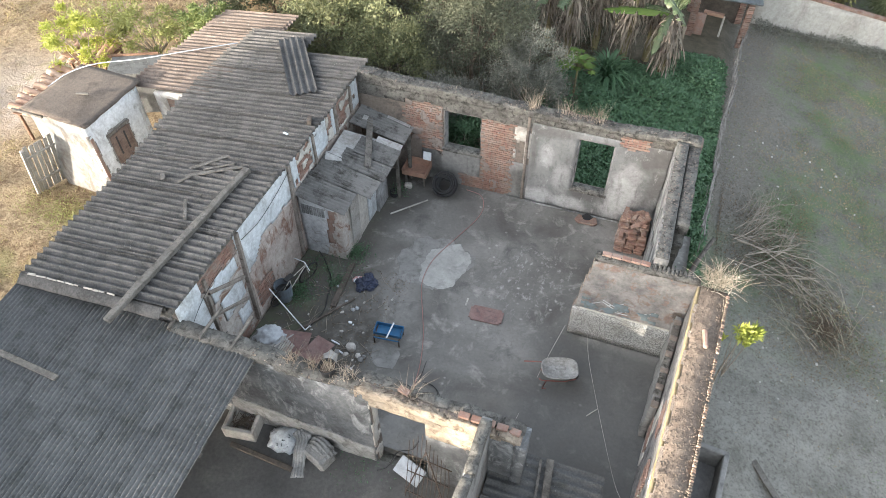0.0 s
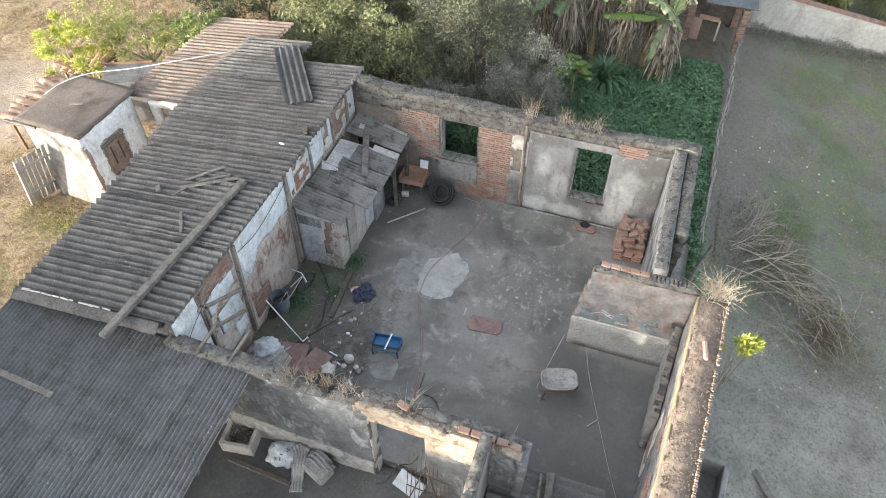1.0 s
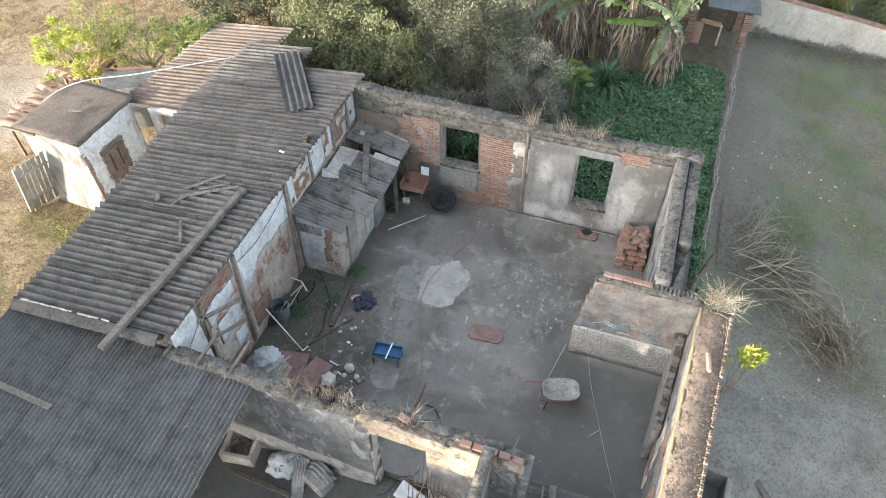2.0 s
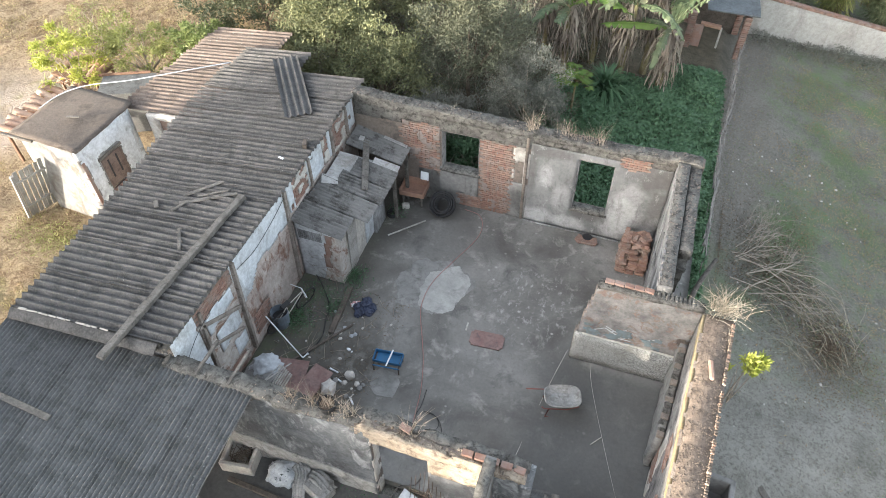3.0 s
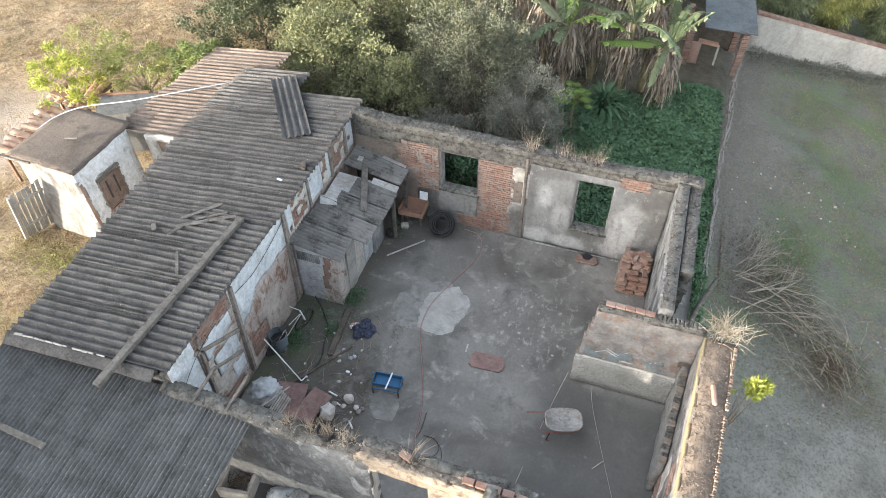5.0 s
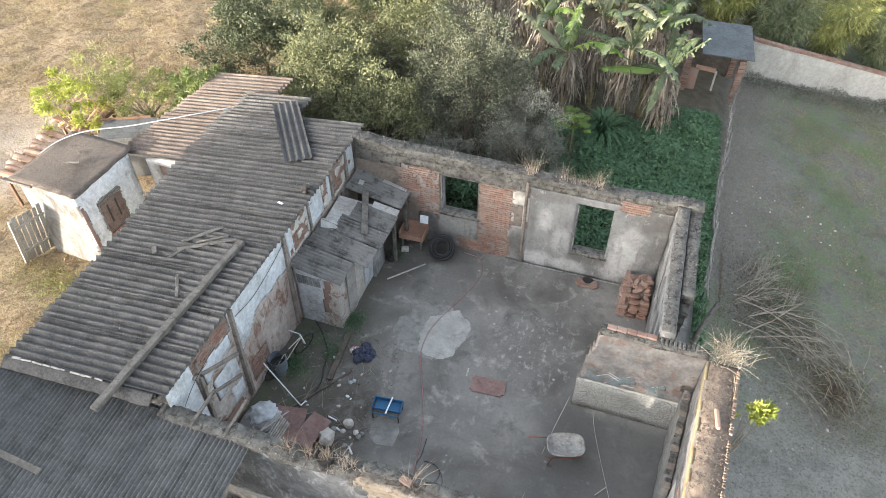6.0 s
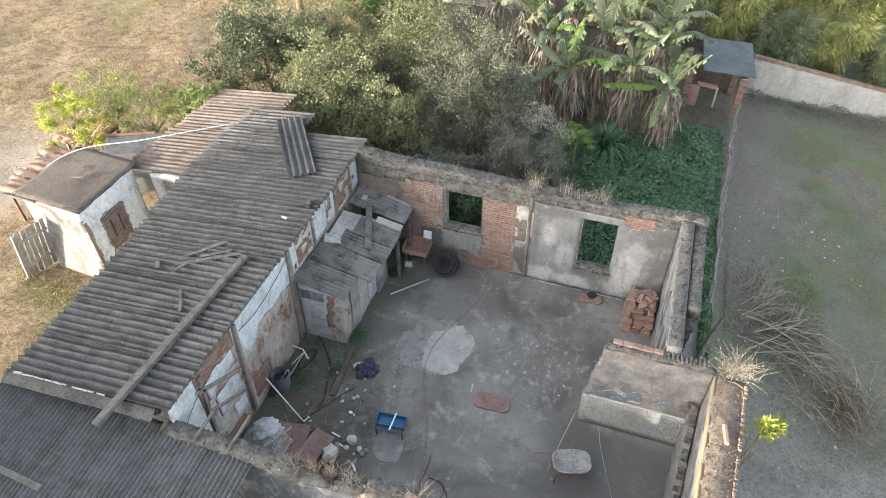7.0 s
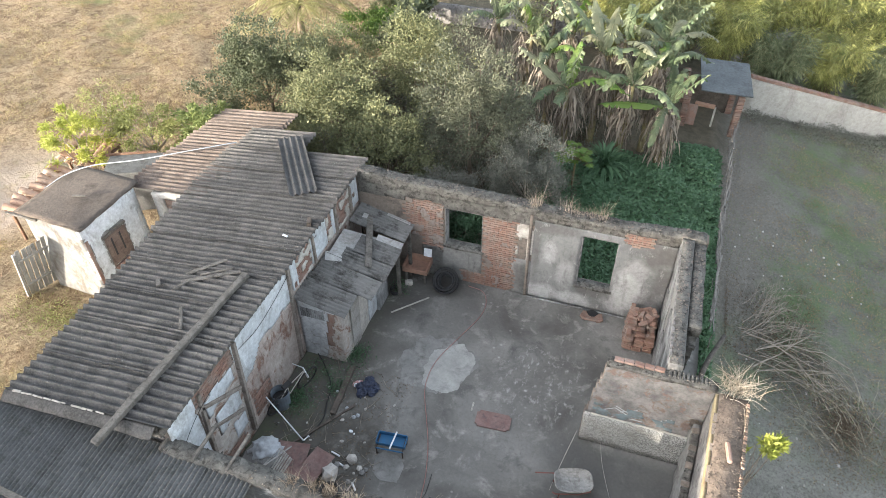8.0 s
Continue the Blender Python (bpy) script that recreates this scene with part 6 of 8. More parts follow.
def blue_trough():
    ob = thing("blue_trough", (-1.69, 7.08, 0), 6, "blue metal trough on a dark bench stand", "trough")
    bm = bmesh.new()
    for c, s in (((0, 0.16, 0.29), (0.66, 0.02, 0.13)), ((0, 0.02, 0.235), (0.66, 0.28, 0.02)), ((0, -0.11, 0.27), (0.66, 0.02, 0.09)), ((-0.33, 0.02, 0.29), (0.02, 0.28, 0.12)), ((0.33, 0.02, 0.29), (0.02, 0.28, 0.12))):
        add_box(bm, c, s, None, 0.004)
    part("tray", bm, M_BLUE, ob, "dented blue tray")
    for x in (-0.3, 0.3):
        for y in (-0.2, 0.16):
            box_part("leg", (x, y, 0.12), (0.03, 0.03, 0.24), M_STEEL, ob)
        box_part("side_rail", (x, -0.02, 0.24), (0.03, 0.42, 0.03), M_STEEL, ob)
    box_part("front_rail", (0, -0.21, 0.24), (0.64, 0.03, 0.03), M_BLUE, ob, "blue front rail")
    for x in (0.05,):
        box_part("bar", (x, -0.02, 0.36), (0.035, 0.46, 0.02), M_WHITE, ob, "pale cross bar", pose(0, 0, 0, 0, 0, -6))
    bm = bmesh.new()
    ring = [bm.verts.new((-1.6 + (0.33 + 0.06 * hum(math.cos(a) * 2, math.sin(a) * 2)) * math.copysign(abs(math.cos(a)) ** 0.6, math.cos(a)) - 0.06 * math.sin(a), 6.6 + (0.33 + 0.05 * hum(math.cos(a) * 3, math.sin(a) * 3, 4)) * math.copysign(abs(math.sin(a)) ** 0.6, math.sin(a)), 0.009)) for a in [k / 40 * 2 * math.pi for k in range(40)]]
    bm.faces.new(ring)
    bmesh.ops.extrude_face_region(bm, geom=bm.faces[:])
    for v in ring:
        v.co.z = 0.001
    tagged(part("scuffed_patch", bm, M_SCUFF), "pale scuffed patch on the floor before the trough", "floor patch")


blue_trough()


def hoses():
    black = [(-0.62, 6.75), (-0.6, 6.3), (-0.63, 6.05), (-0.45, 5.75), (-0.15, 5.8), (-0.08, 6.02), (-0.26, 6.2), (-0.5, 6.2), (-0.2, 6.17), (0.0, 5.95), (0.05, 5.67), (-0.02, 5.3)]
    red = [(-1.6, 12.6), (-1.14, 12.5), (-0.93, 12.09), (-0.96, 11.53), (-1.31, 10.56), (-1.56, 9.84), (-1.62, 9.29), (-1.54, 8.76), (-1.21, 7.98), (-0.97, 7.39), (-0.77, 6.67), (-0.69, 6.1), (-0.64, 5.69)]
    tagged(tube("hose", bent([(x, y, 0.02) for x, y in black], 6), 0.0065, M_BLACK), "black hose snaking over the concrete floor", "hose", "hoses")
    tagged(tube("hose", bent([(x + 0.03, y, 0.022) for x, y in red], 6), 0.0085, M_HOSE_RED), "faded red hose snaking over the concrete floor", "hose", "hoses")
    corner = [(-4.6, 9.1), (-4.2, 8.75), (-3.75, 8.2), (-3.65, 7.78), (-3.52, 7.3), (-3.6, 6.85), (-3.7, 6.5), (-3.62, 6.3)]
    tagged(tube("hose", bent([(x, y, 0.03) for x, y in corner], 6), 0.014, M_BLACK), "black hose lying in the damp corner", "hose", "hoses")
    for line in ([(2.2, 8.62, 0.3), (1.95, 7.5, 0.012), (1.6, 5.2, 0.012), (1.5, 4.7, 0.012)], [(2.75, 8.6, 0.15), (3.0, 7.8, 0.012), (3.9, 5.5, 0.012), (4.25, 4.9, 0.012)]):
        tagged(tube("cord", bent(line, 6), 0.006, M_PALE), "thin pale cord stretched over the floor", "cord", "cords")


hoses()


def brick_pile():
    ob = thing("brick_pile", (3.2, 12.1, 0), 3, "loose stack of reused red bricks against the wall", "brick pile")
    r = random.Random(12)
    me = bpy.data.meshes.new("brick")
    bm = bmesh.new()
    add_box(bm, (0, 0, 0), (0.23, 0.11, 0.065), None, 0.008)
    bm.to_mesh(me)
    bm.free()
    me.materials.append(M_BRICK)
    for lay_z in range(12):
        rows, cols = 6, 3
        for i in range(rows):
            for j in range(cols):
                if lay_z > 7 and (i < lay_z - 7 or r.random() < 0.2) or lay_z == 11 and r.random() < 0.4:
                    continue
                o = new("brick", me)
                o.parent = ob
                o.matrix_basis = pose(-0.24 + j * 0.245 + r.uniform(-0.035, 0.035), -0.38 + i * 0.125 + r.uniform(-0.025, 0.025) + 0.08 * (lay_z > 5), 0.035 + lay_z * 0.069, r.uniform(-4, 4), r.uniform(-4, 4), r.uniform(-12, 12) + (90 if lay_z > 5 and (i + 2 * j) % 5 == 0 else 0))
    for k in range(22):
        o = new("brick", me)
        o.parent = ob
        o.matrix_basis = pose(r.uniform(-0.28, 0.3), r.uniform(-0.38, 0.3), 0.86 + r.uniform(0, 0.06), r.uniform(-20, 20), r.uniform(-25, 25), r.uniform(0, 180))
    basket = thing("brick_hearth", (1.95, 12.55, 0), 0, "small ring of scorched bricks on the floor", "hearth")
    for k in range(7):
        a = math.pi * (0.1 + 0.8 * k / 6)
        o = new("brick", me)
        o.parent = basket
        o.matrix_basis = pose(0.24 * math.cos(a), -0.16 * math.sin(a), 0.05, 0, 0, math.degrees(a) + 90)
    grid = bmesh.new()
    bmesh.ops.create_cone(grid, cap_ends=True, segments=12, radius1=0.2, radius2=0.12, depth=0.08, matrix=pose(0, 0.02, 0.05))
    part("ash", grid, M_BLACK, basket, "black ash")


brick_pile()


def pipe_coil():
    ob = thing("pipe_coil", (-2.12, 12.42, 0), 0, "coil of black plastic pipe leaning on the wall", "pipe coil")
    r = random.Random(3)
    ang = np.linspace(0, 2 * np.pi, 33)
    for k in range(20):
        rad = 0.345 - 0.045 * (k % 4) + r.uniform(-0.008, 0.008)
        pts = np.stack([np.cos(ang) * rad, np.sin(ang) * rad, ang * 0 + (k // 4) * 0.05 + 0.04], -1)
        m = pose(r.uniform(-0.02, 0.02), -0.05 + r.uniform(-0.015, 0.015), 0.23, 38 + r.uniform(-3, 3), r.uniform(-3, 3), -8)
        pts = [tuple(m @ Vector(q)) for q in pts]
        tube("turn", pts, 0.023, M_BLACK, ob, "", 6)
    small = thing("pipe_coil", (-3.45, 11.75, 0), 0, "small coil of dark hose beside the lean-to", "pipe coil")
    for k in range(3):
        pts = np.stack([np.cos(ang) * 0.14, np.sin(ang) * 0.14, ang * 0 + 0.03 + k * 0.04], -1)
        tube("turn", pts, 0.02, M_BLACK, small)


pipe_coil()


def wash_stand():
    ob = thing("wash_stand", (-3.05, 12.5, 0), 2, "orange-brown wash trough on a timber stand", "wash stand")
    bm = bmesh.new()
    for c, s in (((0, 0, 0.42), (0.70, 0.56, 0.03)), ((0, 0.28, 0.54), (0.70, 0.03, 0.24)), ((0, -0.28, 0.50), (0.70, 0.03, 0.16)), ((-0.35, 0, 0.52), (0.03, 0.56, 0.2)), ((0.35, 0, 0.52), (0.03, 0.56, 0.2))):
        add_box(bm, c, s, None, 0.008)
    part("trough", bm, M_ORANGE, ob, "orange-brown trough")
    for x in (-0.27, 0.27):
        for y in (-0.2, 0.2):
            box_part("leg", (x, y, 0.21), (0.06, 0.06, 0.42), M_WOOD, ob)
    panel = box_part("board", (-2.80, 12.70, 0.86), (0.24, 0.03, 0.26), M_WHITE, None, "", pose(0, 0, 0, -10, 0, 0))
    tagged(panel, "white panel leaning on the wall above the wash trough", "panel")
    block = box_part("block", (-3.2, 12.15, 0.08), (0.22, 0.16, 0.16), M_PALE, None, "", pose(0, 0, 0, 0, 0, 20), 0.03)
    tagged(block, "pale rounded stone block on the floor", "stone")


wash_stand()


def rods():
    for p, q, r_, mat, label in (
        ((-3.27, 10.95, 0.03), (-2.47, 11.81, 0.03), 0.022, M_PALE, "pale wooden pole lying on the floor"),
        ((-4.72, 6.98, 0.75), (-3.68, 6.6, 0.04), 0.016, M_WHITE, "white plastic pipe leaning on the house wall"),
        ((-3.68, 6.6, 0.04), (-3.62, 6.75, 0.05), 0.016, M_WHITE, "white plastic pipe elbow"),
        ((3.35, 6.85, 0.02), (3.15, 6.6, 0.02), 0.012, M_PALE, "short pale stick on the floor"),
    ):
        tagged(tube("rod", [p, tuple((Vector(p) + Vector(q)) / 2), q], r_, mat, None, "", 8), label, "rod")
    edge = box_part("plank", (-3.42, 8.18, 0.05), (0.14, 1.45, 0.06), M_BROWN_DULL, None, "", pose(0, 0, 0, 0, 0, 5))
    tagged(edge, "dark wet plank lying in the damp corner", "plank")


rods()


def bicycle():
    ob = thing("bicycle", (-4.5, 7.62, 0.0), 72, "old bicycle leaning on the house wall", "bicycle")
    ang = np.linspace(0, 2 * np.pi, 25)
    tilt = pose(0, 0, 0, 12, 0, 0)
    at = lambda q: tuple(tilt @ Vector(q))
    for x in (-0.48, 0.48):
        wheel = thing("wheel")
        wheel.parent = ob
        tube("tyre", [at((x + 0.31 * math.cos(a), 0, 0.33 + 0.31 * math.sin(a))) for a in ang], 0.02, M_RUBBER, wheel, "", 6)
        for k in range(6):
            a = k * math.pi / 6
            tube("spoke", [at((x + 0.3 * math.cos(a), 0, 0.33 + 0.3 * math.sin(a))), at((x, 0, 0.33)), at((x - 0.3 * math.cos(a), 0, 0.33 - 0.3 * math.sin(a)))], 0.003, M_STEEL, wheel, "", 3)
    for a, b in (((-0.48, 0, 0.33), (-0.1, 0, 0.3)), ((-0.1, 0, 0.3), (-0.18, 0, 0.8)), ((-0.48, 0, 0.33), (-0.16, 0, 0.7)), ((-0.1, 0, 0.3), (0.36, 0, 0.75)), ((-0.16, 0, 0.72), (0.34, 0, 0.8)), ((0.48, 0, 0.33), (0.33, 0, 0.95))):
        mid = tuple((Vector(a) + Vector(b)) / 2)
        tube("bar", [at(a), at(mid), at(b)], 0.012, M_PALE, ob, "pale tube of the cycle", 6)
    tube("handlebar", [at((0.25, -0.27, 0.95)), at((0.34, 0, 0.96)), at((0.25, 0.27, 0.95))], 0.012, M_WHITE, ob)
    box_part("saddle", at((-0.2, 0, 0.85)), (0.25, 0.13, 0.06), M_BLACK, ob, "", tilt, 0.02)
    bin_ = thing("barrel", (-4.62, 7.35, 0), 0, "blue-grey plastic barrel against the house wall", "barrel")
    bm = bmesh.new()
    bmesh.ops.create_cone(bm, cap_ends=False, segments=20, radius1=0.19, radius2=0.22, depth=0.5, matrix=pose(0, 0, 0.26))
    bmesh.ops.solidify(bm, geom=bm.faces[:], thickness=0.012)
    part("body", bm, plain("grey_blue_plastic", (0.15, 0.18, 0.21, 1), 0.6, grime=0.6), bin_)
    bm = bmesh.new()
    bmesh.ops.create_cone(bm, cap_ends=True, segments=20, radius1=0.195, radius2=0.195, depth=0.02, matrix=pose(0, 0, 0.3))
    part("water", bm, M_BLACK, bin_, "dark water")


bicycle()


def crumpled(name, at, size, material, label, category, seed, rz=0.0, parent=None, sharp=0.35):
    """A crumpled sack or cloth heap: an uneven, creased lump resting on the ground."""
    bm = bmesh.new()
    angular = name in ("stone", "rubble", "plaster_lump")
    bmesh.ops.create_icosphere(bm, subdivisions=(1 if size[0] < 0.1 else 2) if angular else 4, radius=1.0)
    for v in bm.verts:
        q = v.co.copy()
        k = 1 + sharp * hum(q.x * 2.3 + seed, q.y * 2.3, q.z * 2.3) + sharp * 0.55 * abs(hum(q.x * 5 + seed, q.y * 5, q.z * 5 + 3)) - sharp * 0.4 * abs(hum(q.x * 11 + seed, q.y * 11, q.z * 9))
        if category in ("sack", "cloth"):
            k = 0.55 + 0.45 * k + 0.07 * math.cos(9 * math.atan2(q.y, q.x) + 4 * hum(q.z * 2, seed)) * (1 - abs(q.z)) + 0.05 * math.sin(14 * q.z + 5 * hum(q.x * 2, q.y * 2, seed))
        q *= k
        q.z = max(q.z, -0.55)
        v.co = Vector((q.x * size[0], q.y * size[1], (q.z + 0.55) * size[2]))
    ob = part(name, bm, material, parent, smooth=not angular)
    ob.matrix_basis = pose(*at, 0, 0, rz)
    if not parent:
        tagged(ob, label, category)
    return ob


def draped(name, path, width, label, seed):
    """A folded strip of cloth along a path, with creases running lengthwise."""
    line = bent(path, 6)
    n, m = len(line), 15
    v = []
    for k, p in enumerate(line):
        a, b = Vector(line[max(k - 1, 0)]), Vector(line[min(k + 1, n - 1)])
        side = (b - a).cross(Vector((0, 0, 1))).normalized()
        for c in range(m):
            u = c / (m - 1) - 0.5
            spread = width * (1 + 0.25 * hum(k * 0.35, seed))
            lift = 0.028 * math.sin(c * 1.9 + 1.5 * hum(k * 0.25, seed)) + 0.03 * hum(k * 0.5, c * 0.6, seed) - 0.25 * u * u
            q = Vector(p) + side * (u * spread) + Vector((0, 0, lift))
            v.append((q.x, q.y, max(q.z, -0.09)))
    f = [[k * m + c, k * m + c + 1, (k + 1) * m + c + 1, (k + 1) * m + c] for k in range(n - 1) for c in range(m - 1)]
    top = len(v)
    v += [(x, y, z - 0.012) for x, y, z in v]
    f += [[q + top for q in reversed(face)] for face in f]
    for c in range(m - 1):
        f += [[c + 1, c, c + top, c + 1 + top], [(n - 1) * m + c, (n - 1) * m + c + 1, (n - 1) * m + c + 1 + top, (n - 1) * m + c + top]]
    for k in range(n - 1):
        f += [[k * m, (k + 1) * m, (k + 1) * m + top, k * m + top], [(k + 1) * m + m - 1, k * m + m - 1, k * m + m - 1 + top, (k + 1) * m + m - 1 + top]]
    return tagged(quads(name, v, f, M_CLOTH, None, "", smooth=True), label, "cloth", "dust sheets")


def debris():
    bag = thing("rubbish_bag", (-2.88, 8.42, 0), 0, "dark blue rubbish bag split open on the floor", "bag")
    for k in range(9):
        a = k * 2.4
        d = 0.07 * math.sqrt(k)
        crumpled("fold", (d * math.cos(a), d * 1.2 * math.sin(a), 0.0), (0.13 + 0.04 * hum(k * 2.2), 0.10 + 0.03 * hum(k * 1.3), 0.13 - 0.008 * k), M_DARKBAG, "", "", 70 + k, 40 * k, bag, 0.5)
    for k in range(11):
        x, y = -3.17 + 0.13 * hum(k * 2.3, 1), 8.46 + 0.32 * hum(k * 1.7, 5)
        q = 0.055 + 0.025 * abs(hum(k * 3.1))
        crumpled("cloth", (x, y, 0), (q * 1.2, q, q * 0.7), M_LAUNDRY if k % 3 else M_WHITE, "pink rag heaped beside the rubbish bag" if k % 3 else "white scrap of cloth beside the rubbish bag", "cloth", 3 + k, sharp=0.5)
    for k, (x, y) in enumerate(((-3.1, 7.72), (-2.85, 7.55), (-2.78, 7.62))):
        crumpled("paper_ball", (x, y, 0), (0.05, 0.045, 0.04), M_BAG, "crumpled white paper on the floor", "paper", 8 + k)
    crumpled("sack", (-4.25, 5.98, 0.22), (0.33, 0.29, 0.19), M_BAG, "pale blue-white sack on the scrap heap", "sack", 12, 20, sharp=0.7)
    crumpled("rubble", (-4.3, 5.85, 0), (0.42, 0.4, 0.28), M_CEMENT, "heap of grey rubble under the sack", "rubble", 32)
    for k in range(7):
        o = box_part("slat", (-3.98 + 0.06 * k, 5.75 - 0.03 * k, 0.25 + 0.01 * k), (0.04, 0.75, 0.02), M_PALE, None, "", pose(0, 0, 0, 18, 0, -12 + 5 * hum(k * 2.1)))
        tagged(o, "pale wooden slat in the scrap heap", "slat", "scrap slats")
    for c, s, rx, rz in (((-3.72, 6.1, 0.13), (0.72, 0.7, 0.02), 4, 12), ((-3.12, 6.05, 0.15), (0.5, 0.85, 0.02), -5, -12), ((-3.4, 5.62, 0.2), (0.7, 0.5, 0.02), 8, 18)):
        o = box_part("board", c, s, M_RED, None, "", pose(0, 0, 0, rx, 3, rz))
        tagged(o, "faded maroon board thrown on the scrap heap", "board", "scrap boards")
    crumpled("rubble", (-3.3, 5.35, -0.02), (0.6, 0.4, 0.14), M_CEMENT, "heap of grey rubble under the panels", "rubble", 45)
    crumpled("plaster_lump", (-2.72, 6.02, 0.0), (0.17, 0.2, 0.2), M_DUST, "pale lump of fallen plaster on the floor", "rubble", 21)
    crumpled("stone", (-2.42, 6.5, 0.0), (0.13, 0.11, 0.12), M_DUST, "pale broken stone on the damp floor", "stone", 22, sharp=0.2)
    for k in range(26):
        x, y = -2.9 + 0.9 * random.Random(k).random(), 5.1 + 1.3 * random.Random(k + 50).random()
        s = 0.03 + 0.05 * random.Random(k + 99).random()
        crumpled("stone", (x, y, 0.0), (s, s, s * 0.7), M_CEMENT if k % 3 else M_DUST, "chip of broken masonry on the floor", "stone", 60 + k, sharp=0.3)
    for p, q in (((-2.6, 5.75), (-2.35, 5.7)), ((-2.95, 6.55), (-2.72, 6.5)), ((-2.2, 6.0), (-2.05, 5.85)), ((-2.7, 6.35), (-2.55, 6.3))):
        tagged(tube("pipe_piece", [(*p, 0.03), tuple((Vector((*p, 0.03)) + Vector((*q, 0.03))) / 2), (*q, 0.03)], 0.022, M_WHITE), "short piece of white pipe on the floor", "pipe", "pipe pieces")
    rough = bmesh.new()
    bmesh.ops.create_cone(rough, cap_ends=False, segments=16, radius1=0.13, radius2=0.17, depth=0.3, matrix=pose(0, 0, 0.15))
    bmesh.ops.solidify(rough, geom=rough.faces[:], thickness=0.015)
    for k in range(14):
        x, y = -3.9 + 1.9 * random.Random(k + 300).random(), 6.6 + 1.9 * random.Random(k + 400).random()
        q = 0.018 + 0.02 * random.Random(k + 500).random()
        crumpled("litter_scrap", (x, y, 0.0), (q * 1.5, q, q * 0.5), M_WHITE if k % 4 == 0 else M_DUST, "small pale scrap of litter on the damp floor", "litter", 200 + k, 37 * k)
    pot = thing("black_pot", (-1.62, 4.42, 2.48), 0, "black plastic pot of dry grass on the wall top", "pot")
    part("body", rough, M_BLACK, pot)
    soil = bmesh.new()
    bmesh.ops.create_cone(soil, cap_ends=True, segments=16, radius1=0.14, radius2=0.14, depth=0.03, matrix=pose(0, 0, 0.2))
    part("soil", soil, M_BARK, pot)


def floor_litter():
    """Twigs, leaves and chips trodden into the dirty corner of the room."""
    r = np.random.default_rng(55)
    n = 1500
    x, y = -4.7 + 2.9 * r.random(n) ** 0.9, r.uniform(4.7, 9.0, n)
    p = np.stack([x, y, np.full(n, 0.012)], -1)
    d = r.normal(size=p.shape) * np.array([1, 1, 0.08])
    tagged(quads("floor_litter", *leaf_data(p, d, r.uniform(0.02, 0.07, n), r.uniform(0.01, 0.03, n), r), M_LITTER), "dead leaves trodden into the damp floor", "litter", "", "stuff")
    twigs = []
    for k in range(90):
        a = np.array([r.uniform(-4.5, -1.9), r.uniform(4.8, 8.8), 0.015])
        t, l = r.uniform(0, 6.28), r.uniform(0.1, 0.55)
        b = a + np.array([math.cos(t) * l, math.sin(t) * l, r.uniform(0, 0.03)])
        twigs.append(tube_data([a, (a + b) / 2 + r.normal(size=3) * np.array([0.03, 0.03, 0.008]), b], [0.007, 0.006, 0.003], 4))
    tagged(quads("floor_twigs", *merged(twigs), M_TWIG), "thin dry twigs scattered over the damp floor", "twigs", "", "stuff")
    chips = []
    cube = np.array([[-1, -1, -.3], [1, -1, -.3], [1, 1, -.3], [-1, 1, -.3], [-.6, -.7, .6], [.7, -.6, .5], [.6, .6, .6], [-.7, .6, .5]])
    for k in range(160):
        c = np.array([-4.6 + 2.8 * r.random(), r.uniform(4.8, 8.8), 0.012])
        t = r.uniform(0, 6.28)
        turn = np.array([[math.cos(t), math.sin(t), 0], [-math.sin(t), math.cos(t), 0], [0, 0, 1]])
        chips.append((c + (cube * r.uniform(0.006, 0.022) * r.uniform(0.6, 1.4, 3)) @ turn, np.array([[4, 5, 6, 7], [0, 1, 5, 4], [1, 2, 6, 5], [2, 3, 7, 6], [3, 0, 4, 7]])))
    tagged(quads("floor_chips", *merged(chips), M_SCUFF), "pale chips of plaster scattered over the damp floor", "chips", "", "stuff")
    for p, q, w, label in (((-3.95, 6.35, 0.06), (-2.95, 7.85, 0.05), 0.05, "dark wet batten lying in the damp corner"), ((-4.02, 5.5, 0.5), (-3.75, 6.25, 0.3), 0.035, "pale stick standing in the scrap heap"), ((-4.1, 5.35, 0.45), (-3.95, 6.1, 0.35), 0.03, "pale stick standing in the scrap heap"), ((-2.4, 5.0, 0.05), (-2.15, 6.1, 0.04), 0.025, "thin stick lying on the dirty floor")):
        p, q = Vector(p), Vector(q)
        o = box_part("batten", (p + q) / 2, ((q - p).length, w, w * 0.7), M_BROWN_DULL if "dark" in label else M_GREY_BOARD, None, "", (q - p).to_track_quat("X", "Z").to_matrix().to_4x4())
        tagged(o, label, "stick", "scrap sticks")


debris()
floor_litter()


